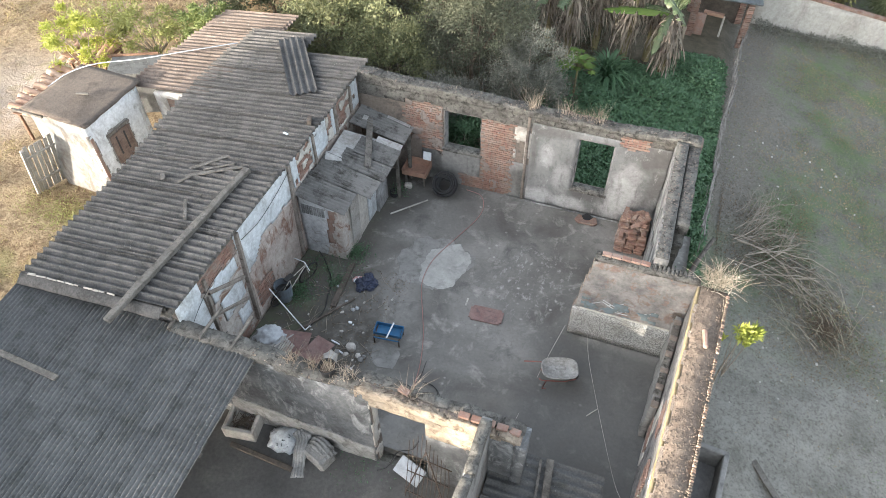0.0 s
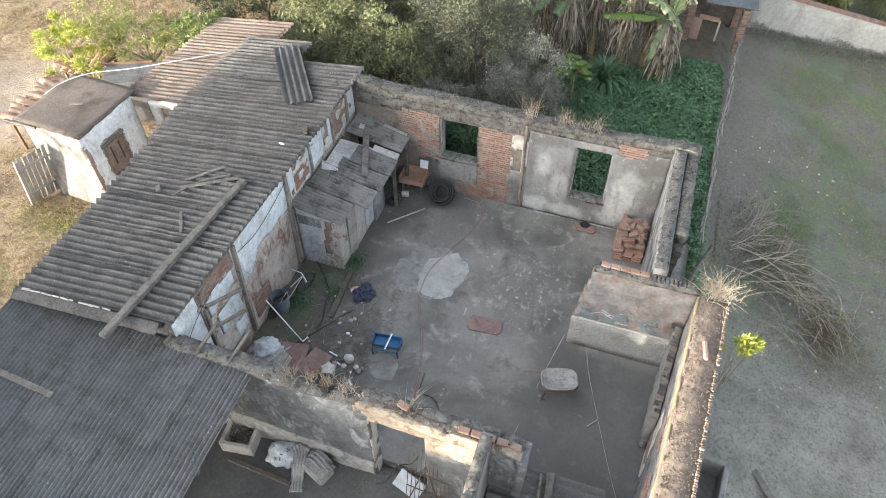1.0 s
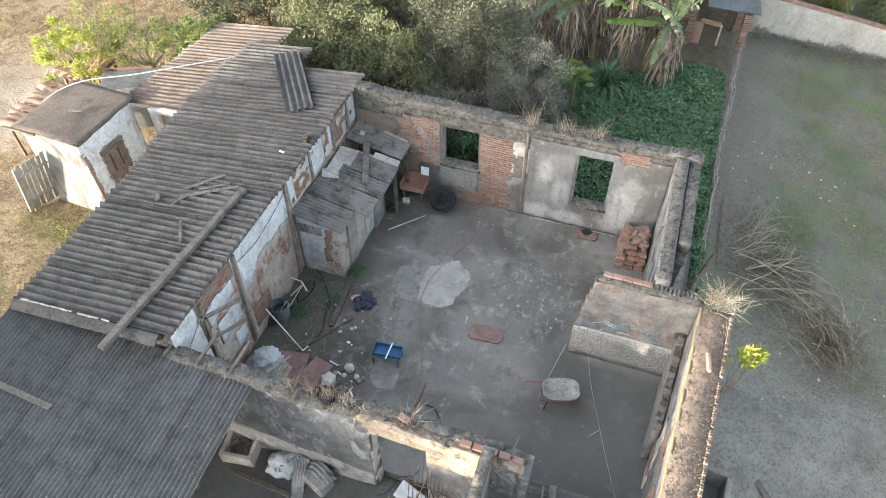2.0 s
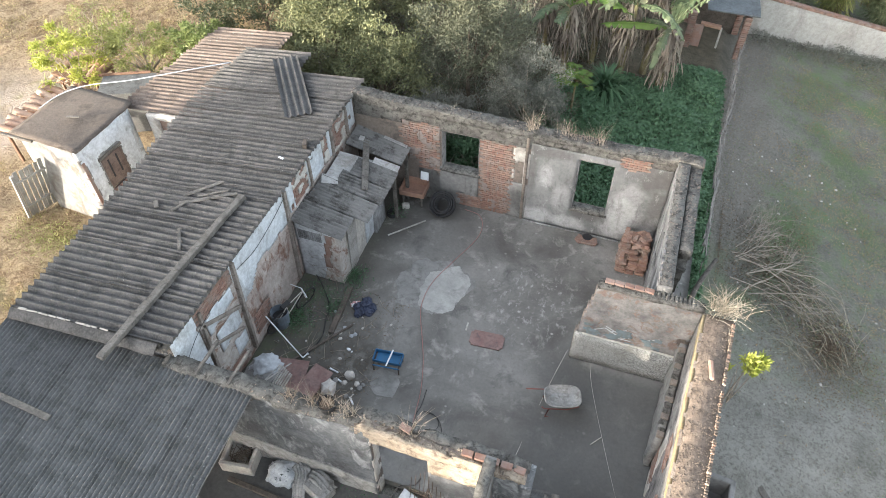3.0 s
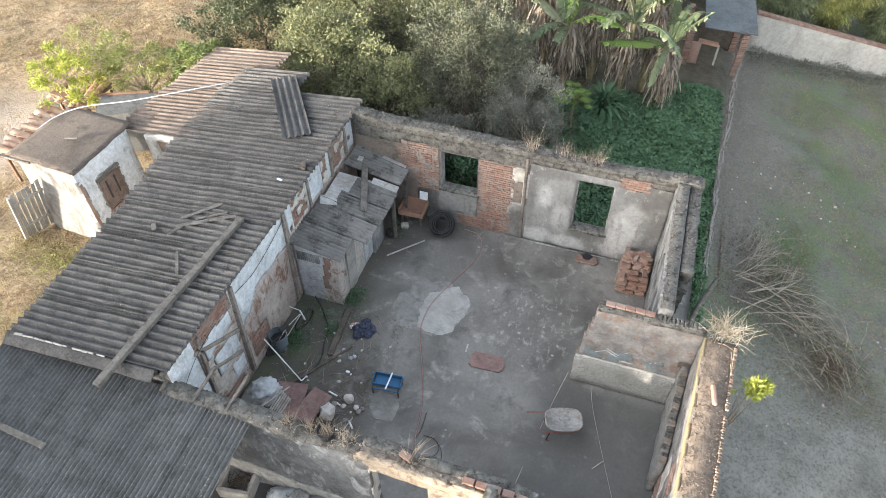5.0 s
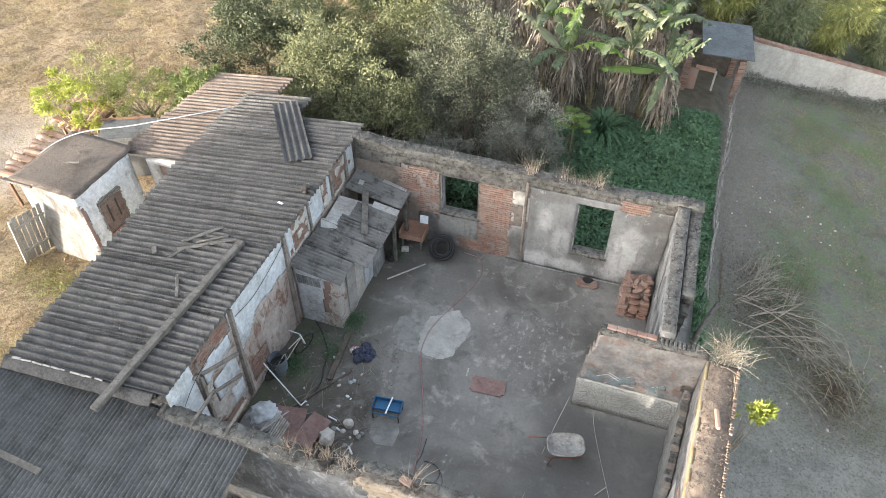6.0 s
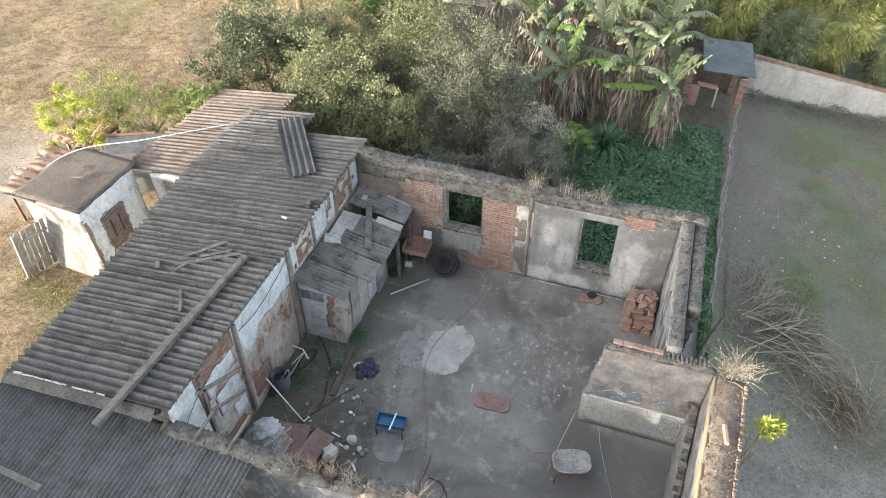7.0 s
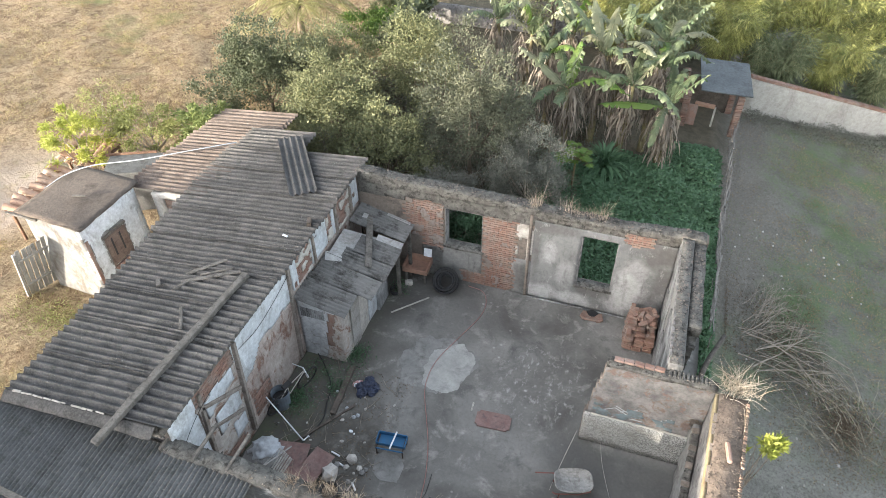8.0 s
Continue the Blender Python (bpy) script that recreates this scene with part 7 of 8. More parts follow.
# ---- outside the front wall ----
def front_yard():
    planter = thing("planter", (-3.78, 3.98, -0.15), 8, "square concrete planter filled with dead twigs", "planter")
    bm = bmesh.new()
    for c, s in (((0, 0.28, 0.2), (0.72, 0.09, 0.4)), ((0, -0.28, 0.2), (0.72, 0.09, 0.4)), ((-0.31, 0, 0.2), (0.09, 0.5, 0.4)), ((0.31, 0, 0.2), (0.09, 0.5, 0.4)), ((0, 0, 0.1), (0.6, 0.5, 0.2))):
        add_box(bm, c, s, None, 0.015)
    part("box", bm, M_PALE, planter)
    r = np.random.default_rng(2)
    twigs = []
    for k in range(40):
        p = np.array([r.uniform(-0.24, 0.24), r.uniform(-0.2, 0.2), 0.2])
        q = np.array([r.uniform(-0.24, 0.24), r.uniform(-0.2, 0.2), 0.36])
        twigs.append(tube_data([p, (p + q) / 2 + [0, 0, 0.05], q], 0.008, 4))
    quads("twigs", *merged(twigs), M_BARK, planter, "dead brown twigs")
    kerb = box_part("timber", (-3.1, 3.45, -0.06), (1.5, 0.10, 0.09), M_BROWN_DULL, None, "", pose(0, 0, 0, 0, 0, -3))
    tagged(kerb, "dull brown timber lying in the yard", "timber")
    crumpled("cement_sack", (-2.78, 3.95, -0.15), (0.34, 0.29, 0.24), M_PRINTED, "white printed sack slumped in the yard", "sack", 5, 30, sharp=0.55)
    for k in range(4):
        crumpled("dark_scrap", (-2.72 + 0.09 * hum(k * 2.3), 3.86 + 0.07 * k, 0.12 - 0.02 * k), (0.07, 0.05, 0.07), M_BLACK, "dark crumpled scrap in the mouth of the sack", "scrap", 90 + k)
    block = box_part("wrapped_block", (-1.92, 3.86, 0.05), (0.55, 0.42, 0.4), M_CLOTH, None, "", pose(0, 0, 0, 4, -5, -22), 0.05)
    tagged(block, "dusty wrapped block standing in the yard", "block")
    draped("dust_sheet", [(-2.2, 4.02, 0.2), (-2.02, 4.0, 0.29), (-1.8, 3.9, 0.27), (-1.62, 3.8, 0.24)], 0.36, "dusty cloth lying over the block", 3)
    draped("dust_sheet", [(-2.5, 4.12, 0.30), (-2.36, 3.98, 0.27), (-2.3, 3.75, 0.2), (-2.27, 3.55, -0.02), (-2.18, 3.3, -0.08)], 0.27, "dusty cloth trailing from the sacks to the ground", 5)
    crumpled("cloth_bundle", (-2.38, 4.1, -0.1), (0.17, 0.17, 0.26), M_CLOTH, "dusty cloth bundle between the sacks", "cloth", 19, 10, sharp=0.5)
    sheet = box_part("white_board", (0.0, 4.12, 0.12), (0.62, 0.36, 0.02), M_BAG, None, "", pose(0, 0, 0, 18, 0, -18))
    tagged(sheet, "white board lying by the doorway", "board")
    grille = thing("metal_grille", (0.5, 3.66, -0.10), -4, "rusty welded bar grille leaning on the wall", "grille")
    m = pose(0, 0, 0, -13, 0, 0)
    at = lambda x, z: tuple(m @ Vector((x, 0, z)))
    for k in range(11):
        x = -0.44 + k * 0.088
        tube("bar", [at(x, 0), at(x, 0.9), at(x * 0.95 - 0.03, 2.05 - 0.1 * abs(k - 3.0))], 0.008, M_STEEL, grille, "", 5)
    for z in (0.2, 0.85, 1.35):
        tube("rail", [at(-0.45, z), at(0, z), at(0.45, z)], 0.012, M_STEEL, grille, "", 5)
    for a, b in (((-0.45, 0.1), (-0.1, 1.6)), ((0.45, 0.1), (-0.1, 1.6))):
        tube("brace", [at(*a), at((a[0] + b[0]) / 2, (a[1] + b[1]) / 2), at(*b)], 0.014, M_STEEL, grille, "", 5)
    cable = bent([(-0.7, 4.0, -0.12), (-0.45, 4.05, 0.15), (-0.3, 4.25, 0.5), (0.1, 4.1, 1.2), (0.28, 4.05, 1.75)], 6)
    tagged(tube("cable", cable, 0.012, M_BLACK), "loose black cable hanging in the doorway", "cable", "cables")
    trough = thing("stone_trough", (5.72, 5.85, float(terrain(5.72, 5.85))), -6, "weathered concrete trough outside the wall", "trough")
    bm = bmesh.new()
    for c, s in (((0, 0.95, 0.45), (0.7, 0.12, 0.9)), ((0, -0.95, 0.45), (0.7, 0.12, 0.9)), ((-0.3, 0, 0.45), (0.12, 1.9, 0.9)), ((0.3, 0, 0.45), (0.12, 1.9, 0.9)), ((0, 0, 0.15), (0.6, 1.9, 0.3))):
        add_box(bm, c, s, None, 0.02)
    part("basin", bm, M_CEMENT, trough)
    plank = box_part("plank", (7.25, 7.1, float(terrain(7.25, 7.1)) + 0.06), (0.16, 1.5, 0.05), M_WOOD, None, "", pose(0, 0, 0, 0, 8, 35))
    tagged(plank, "weathered plank lying on the bare earth", "plank")


front_yard()


# ---- boundary, fence and shed ----
def boundary_wall():
    ob = thing("wall_boundary", (5.98, 27.04, 0), 17.07, "cream rendered boundary wall with a red brick coping", "wall", "", "structure")
    top = lambda a: 0.56 - 0.262 * min(a, 9.0)
    grid_wall("render", "x", 0, 21.0, 0.0, 0.16, -3.6, top, M_CREAM, ob, "", None, (), (), 0.4, 0.01)
    for k in range(84):
        a = 0.12 + k * 0.25
        box_part("brick", (a, 0.08, top(a) + 0.05), (0.235, 0.24, 0.11), M_BRICK, ob, "", pose(0, 0, 0, 0, 14.7 if a < 9 else 0, 0))
    ob2 = thing("wall_boundary", (-10.9, 29.7, 0), -1, "cream rendered boundary wall far behind the trees", "wall", "", "structure")
    grid_wall("render", "x", 0, 10.3, 0.0, 0.16, -1.2, lambda a: 0.95, M_STAINED, ob2, "", None, (), (), 0.6, 0.01)


boundary_wall()


def back_shed():
    ob = thing("brick_shed", (4.75, 25.3, -0.75), 4, "small open brick shed with a flat grey roof", "shed")
    for x, y in ((-1.2, -0.85), (0.72, -0.85), (-1.2, 1.0), (0.72, 1.0)):
        pier = thing("pier", (x, y, 0))
        pier.parent = ob
        for k in range(22):
            o = new("brick", BRICK)
            o.parent = pier
            o.matrix_basis = pose(0.0, 0.0, 0.04 + k * 0.078, 0, 0, 90 * (k % 2)) @ Matrix.Diagonal((1.25, 4.4, 1.2, 1))
    grid_wall("low_wall", "x", -1.2, -0.72, -0.78, -0.66, 0, lambda a: 1.1, M_BRICK, ob, "", None, (), (), 0.3, 0.01)
    grid_wall("back_wall", "x", -1.2, 0.72, 1.06, 0.94, 0, lambda a: 1.6, M_BROWN_DULL, ob, "dark back of the shed", None, (), (), 0.3, 0.01)
    box_part("bench", (-0.45, -0.55, 1.05), (0.75, 0.16, 0.12), M_CLAY, ob, "pale clay-topped bench", pose(0, 0, 0, 0, 4, -6))
    box_part("bench_leg", (-0.06, -0.6, 0.55), (0.07, 0.07, 0.95), M_PALE, ob)
    box_part("roof", (0.12, 0.1, 1.98), (1.85, 2.5, 0.06), M_SLATE, ob, "flat grey sheet roof", pose(0, 0, 0, 3, 2, 0))


back_shed()


def fence():
    ob = thing("fence", (0, 0, 0), 0, "leaning fence of grey stakes and long dead poles", "fence")
    r = np.random.default_rng(14)
    line = lambda y: 5.06 + 0.052 * max(y - 14.0, 0.0) + 0.03 * math.sin(y * 1.3)
    for y in np.arange(12.6, 25.6, 0.36):
        y = float(y + r.uniform(-0.1, 0.1))
        x = line(y) + r.uniform(-0.05, 0.05)
        z = float(terrain(x, y))
        lean, h, thick = r.normal(size=2) * np.array([0.07, 0.14]), r.uniform(0.65, 1.1), r.uniform(0.010, 0.026)
        tube("stake", [(x, y, z - 0.1), (x + lean[0] * 0.4, y + lean[1] * 0.6, z + h * 0.5), (x + lean[0], y + lean[1], z + h)], [thick, thick * 0.9, thick * 0.6], M_POLE, ob, "", 5)
    for k in range(26):
        y0 = r.uniform(12.4, 23.6)
        y1 = min(y0 + r.uniform(1.6, 3.4), 25.6)
        h0, h1 = r.uniform(0.25, 1.0, 2)
        pts = []
        for t in np.linspace(0, 1, 5):
            y = y0 + (y1 - y0) * t
            x = line(y) + r.normal() * 0.045
            pts.append((x, y, float(terrain(x, y)) + h0 + (h1 - h0) * t + r.normal() * 0.025))
        thick = r.uniform(0.017, 0.04)
        tube("pole", bent(pts, 2), np.linspace(thick, thick * 0.55, 9), M_POLE, ob, "", 5)
    log = tube("log", bent([(4.75, 10.6, -0.8), (4.85, 11.4, 0.2), (5.2, 12.2, 0.75)], 5), np.linspace(0.09, 0.05, 11), M_WOOD, None, "", 7)
    tagged(log, "dead grey log leaning beside the wall", "log")


fence()


def brush_pile():
    r = np.random.default_rng(31)
    ob = thing("brush_pile", (0, 0, 0), 0, "heap of cut bare branches on the ground", "brush pile", "", "stuff")
    thick, thin = [], []

    def branch(root, a, L, radius, rise, forks, into):
        d = np.array([math.cos(a), math.sin(a)])
        bend = np.array([-d[1], d[0]]) * r.normal(0, 0.12) * L
        pts = []
        for t in np.linspace(0, 1, 7):
            q = root + d * L * t + bend * t * t + r.normal(size=2) * 0.018
            pts.append((q[0], q[1], float(terrain(q[0], q[1])) + 0.04 + rise * math.sin(math.pi * (0.12 + 0.8 * t)) + r.normal() * 0.015))
        into.append(tube_data(pts, np.linspace(radius, radius * 0.35, 7), 5))
        for _ in range(forks):
            i = int(r.integers(2, 6))
            p = np.array(pts[i])
            b = a + r.choice([-1, 1]) * r.uniform(0.3, 0.8)
            l = L * r.uniform(0.15, 0.4)
            e = p + np.array([math.cos(b) * l, math.sin(b) * l, r.uniform(-0.1, 0.25)])
            e[2] = max(e[2], float(terrain(e[0], e[1])) + 0.02)
            thin.append(tube_data([p, (p + e) / 2 + r.normal(size=3) * 0.02, e], [radius * 0.45, radius * 0.35, radius * 0.2], 4))

    for k in range(10):      # thick limbs fanned out from the wall corner
        branch(np.array([r.uniform(5.9, 6.7), r.uniform(12.9, 14.4)]), r.uniform(-0.45, 0.75), r.uniform(1.4, 3.0), r.uniform(0.011, 0.023), r.uniform(0.2, 0.6), 4, thick)
    for k in range(36):      # brushy tops further back
        branch(np.array([r.uniform(5.9, 7.0), r.uniform(13.8, 15.4)]), r.uniform(0.35, 1.35), r.uniform(0.9, 2.3), r.uniform(0.006, 0.012), r.uniform(0.15, 0.55), 3, thin)
    for k in range(10):
        branch(np.array([r.uniform(6.3, 8.2), r.uniform(12.0, 15.0)]), r.uniform(-0.5, 0.6), r.uniform(0.8, 2.2), r.uniform(0.006, 0.012), r.uniform(0.1, 0.4), 3, thin)
    quads("branches", *merged(thick), M_TWIG, ob, "thick bare branches", smooth=True)
    quads("twigs", *merged(thin), M_TWIG, ob, "tangle of thin twigs", smooth=True)
    # older flattened heap further out
    flat = []
    for k in range(70):
        a0, d0 = r.uniform(0, 6.28), r.random() ** 0.6
        root = np.array([8.7 + 1.15 * d0 * math.cos(a0), 12.3 + 1.5 * d0 * math.sin(a0)])
        a = r.normal(2.4, 0.5)
        L = r.uniform(0.5, 1.7)
        d = np.array([math.cos(a), math.sin(a)])
        h = r.uniform(0.03, 0.28)
        pts = []
        for t in np.linspace(0, 1, 5):
            q = root + d * L * t + r.normal(size=2) * 0.03
            pts.append((q[0], q[1], float(terrain(q[0], q[1])) + 0.03 + h * math.sin(math.pi * t)))
        flat.append(tube_data(pts, np.linspace(0.008, 0.0035, 5), 4))
    tagged(quads("twig_heap", *merged(flat), M_HEAP, None, "", smooth=True), "flattened heap of thin olive-brown twigs on the earth", "brush pile", "", "stuff")
    n = 12000
    t = np.abs(r.normal(0, 0.62, n))
    a = r.uniform(0, 6.28, n)
    x, y = 8.75 + np.cos(a) * t * 1.35, 12.2 + np.sin(a) * t * 1.7
    x[::2], y[::2] = r.normal(7.2, 0.95, len(x[::2])), r.normal(14.4, 1.2, len(x[::2]))
    x = np.maximum(x, 5.6)
    q = np.stack([x, y, terrain(x, y) + 0.03 + 0.05 * r.random(n)], -1)
    tagged(quads("leaf_litter", *leaf_data(q, r.normal(size=q.shape), r.uniform(0.03, 0.08, n), r.uniform(0.015, 0.035, n), r), M_LITTER), "dead brown leaves under the cut branches and twigs", "litter", "", "stuff")


brush_pile()


# ---- plants ----
def tufts():
    grass_tuft("dry_grass", (4.95, 8.72, 2.82), 150, 0.62, 0.40, M_BLEACHED, "bleached dry grass tuft growing on the wall corner", 0.55, 2, wide=0.015)
    for k, (x, n, h) in enumerate(((0.02, 30, 0.6), (0.12, 12, 0.85), (-2.15, 8, 0.3))):
        grass_tuft("dry_grass", (x, 12.95, 3.0), n, h, 0.12, M_DRY, "thin dry grass on the wall top", 0.35, 20 + k, wide=0.012)
    for k, x in enumerate((0.85, 0.95, 1.1, 1.25, 1.42, 1.55, 1.75, 1.8)):
        grass_tuft("dry_grass", (x, 13.0, 2.95), 16, (0.55, 0.62, 0.4, 0.35, 0.3, 0.66, 0.7, 0.6)[k], 0.2, M_DRY, "brown dry grass fringe on the wall top", 0.34, 40 + k, wide=0.008)
    for k, (x, y, h) in enumerate(((-2.35, 4.4, 0.55), (-1.95, 4.45, 0.5), (-1.58, 4.42, 0.6), (-1.3, 4.4, 0.45), (-1.15, 4.42, 0.5), (-0.02, 4.42, 0.7))):
        grass_tuft("dry_grass", (x, y, 2.55), 34, h, 0.16, M_DRY, "dry grass growing out of the broken wall top", 0.3, 60 + k, wide=0.012)
    r = np.random.default_rng(77)
    for k, (x, y, n, s) in enumerate(((-4.35, 7.6, 900, 0.2), (-3.53, 9.3, 700, 0.17), (-3.63, 8.14, 260, 0.14), (-4.3, 8.5, 240, 0.2), (-3.4, 11.9, 260, 0.18), (-3.6, 8.7, 300, 0.3), (-1.0, 4.05, 260, 0.3), (-2.2, 4.1, 160, 0.2), (3.9, 12.9, 0, 0.2))):
        if not n:
            continue
        z = 0.0 if y > 4.5 else -0.15
        p = np.stack([r.normal(x, s, n), r.normal(y, s, n), z + r.random(n) * 0.16], -1)
        p[:, 0] = np.maximum(p[:, 0], -4.78)
        ob = quads("weeds", *leaf_data(p, r.normal(size=p.shape) + [0, 0, 0.6], r.uniform(0.03, 0.075, n), r.uniform(0.015, 0.035, n), r), M_COVER)
        tagged(ob, "patch of low green weeds in the damp corner", "weeds", "weeds", "stuff")


tufts()


def ground_cover():
    r = np.random.default_rng(5)
    n = 105000
    x, y = r.uniform(-4.3, 5.2, n), r.uniform(13.2, 22.6, n)
    lump = np.array([hum(a * 0.8, b * 0.8, 2) for a, b in zip(x, y)])
    ok = (y < 19.0 + 2.2 * np.clip((x + 1) / 3, -1, 1) + 2.2 * np.clip((x - 2.8) / 1.5, 0, 1) + lump) & (lump > -0.7) & ((x > -0.6) | (y < 15.6))
    x, y, lump = x[ok], y[ok], lump[ok]
    h = 0.12 + 0.28 * np.clip(lump + 0.4, 0, 1)
    p = np.stack([x, y, terrain(x, y) + h * r.random(len(x)) ** 0.4 * 1.3], -1)
    d = r.normal(size=p.shape) * np.array([1, 1, 0.35])
    v, f = leaf_data(p, d, r.uniform(0.06, 0.15, len(x)), r.uniform(0.05, 0.11, len(x)), r)
    tagged(quads("ground_cover", v, f, M_COVER), "dense dark green broad-leaved ground cover in the garden", "plants", "", "stuff")
    n = 4200
    x, y = r.uniform(4.3, 5.15, n), r.uniform(9.7, 13.3, n)
    p = np.stack([x, y, terrain(x, y) + 0.3 * r.random(n) ** 0.6], -1)
    tagged(quads("ground_cover", *leaf_data(p, r.normal(size=p.shape) * np.array([1, 1, 0.4]), r.uniform(0.06, 0.14, n), r.uniform(0.04, 0.1, n), r), M_COVER), "green weeds between the ruined wall and the fence", "plants", "", "stuff")
    for name, n, lo, mat, size, label in (("yard_grass", 80000, 0.0, M_YARD_GRASS, 0.10, "sparse short grass on the bare yard"), ("dry_litter", 50000, -0.2, M_STRAW, 0.08, "dry litter scattered over the bare yard")):
        x, y = r.uniform(5.5, 15.5, n), r.uniform(5.0, 28.0, n)
        lump = np.array([hum(a * 0.35, b * 0.35, 8 if lo == 0 else 3) + 0.5 * hum(a * 1.3, b * 1.3, 4) for a, b in zip(x, y)])
        ok = (lump > lo) & (y < 27.0 + (x - 6) * 0.29) & (r.random(n) < np.clip((y - 9.5) / 5.0, 0.05, 1.0)) & (r.random(n) < np.clip((x - 6.0) / 2.0, 0.25, 1.0))
        x, y = x[ok], y[ok]
        p = np.stack([x, y, terrain(x, y) + 0.03], -1)
        v, f = leaf_data(p, r.normal(size=p.shape) + [0, 0, 0.5], size * r.uniform(0.5, 1.4, len(x)), r.uniform(0.008, 0.022, len(x)), r)
        tagged(quads(name, v, f, mat), label, "grass", "", "stuff")
    n = 5200
    a = r.uniform(0.2, 9.5, n)
    x, y = 5.98 + a * 0.956 + r.normal(size=n) * 0.15, 27.04 + a * 0.2935 - np.abs(r.normal(size=n)) * 0.55 - 0.08
    hh = 0.1 + 0.35 * np.clip(np.array([hum(q * 1.1, 5) for q in a]) + 0.4, 0, 1)
    p = np.stack([x, y, terrain(x, y) + hh * r.random(n)], -1)
    tagged(quads("wall_weeds", *leaf_data(p, r.normal(size=p.shape) + [0, 0, 0.5], r.uniform(0.06, 0.16, n), r.uniform(0.02, 0.05, n), r), M_LEAF_GREY), "dry weeds along the foot of the boundary wall", "weeds", "", "stuff")
    m = 7000
    cx, cy = r.uniform(-30, -8.6, m), r.uniform(2.5, 31, m)
    lump = np.array([hum(a * 0.6, b * 0.6, 18) for a, b in zip(cx, cy)])
    ok = (lump > -0.3) & ~((cx > -13.4) & (cy > 8.7) & (cx < -8.4) & (cy < 15)) & ~((cx < -15.2) & (cx > -20) & (cy > 10) & (cy < 15))
    cx, cy = cx[ok], cy[ok]
    for name, mat, half, label in (("stubble", M_STRAW, 0, "mown dry straw lying in tufts over the field"), ("field_grass", M_DRYGREEN, 1, "yellow-green grass tufts in the dry field")):
        pick = np.arange(len(cx)) % 3 == 0 if half else np.arange(len(cx)) % 3 != 0
        ax, ay = np.repeat(cx[pick], 18), np.repeat(cy[pick], 18)
        wide = np.repeat(r.uniform(0.06, 0.24, pick.sum()), 18)
        x, y = ax + r.normal(size=len(ax)) * wide, ay + r.normal(size=len(ax)) * wide
        p = np.stack([x, y, terrain(x, y) + 0.02], -1)
        v, f = leaf_data(p, r.normal(size=p.shape) * 0.8 + [0, 0, 0.7], r.uniform(0.06, 0.2, len(x)), r.uniform(0.008, 0.02, len(x)), r)
        tagged(quads(name, v, f, mat), label, "grass", "", "stuff")
    n = 2200
    x, y = r.normal(-11.0, 1.1, n), r.normal(7.9, 0.35, n)
    p = np.stack([x, y, terrain(x, y) + 0.04], -1)
    ob = quads("green_grass", *leaf_data(p, r.normal(size=p.shape) + [0, 0, 0.6], r.uniform(0.08, 0.2, n), r.uniform(0.012, 0.022, n), r), M_LEAF_SHOOT)
    tagged(ob, "strip of yellow-green grass beside the outhouse", "grass", "", "stuff")


ground_cover()


def pale_stones():
    r = np.random.default_rng(9)
    pieces = []
    for k in range(150):
        c = np.array([r.uniform(5.8, 12.5), r.uniform(8, 20), 0])
        c[2] = float(terrain(c[0], c[1])) + 0.01
        s = r.uniform(0.010, 0.036)
        u = np.array([[-1, -1, -.5], [1, -1, -.5], [1, 1, -.5], [-1, 1, -.5], [-.6, -.6, .6], [.6, -.6, .6], [.6, .6, .6], [-.6, .6, .6]]) * s * r.uniform(0.7, 1.3, 3)
        pieces.append((c + u, np.array([[4, 5, 6, 7], [0, 1, 5, 4], [1, 2, 6, 5], [2, 3, 7, 6], [3, 0, 4, 7]])))
    tagged(quads("pale_stones", *merged(pieces), M_DUST), "scattered pale pebbles on the yard", "stones", "", "stuff")


pale_stones()


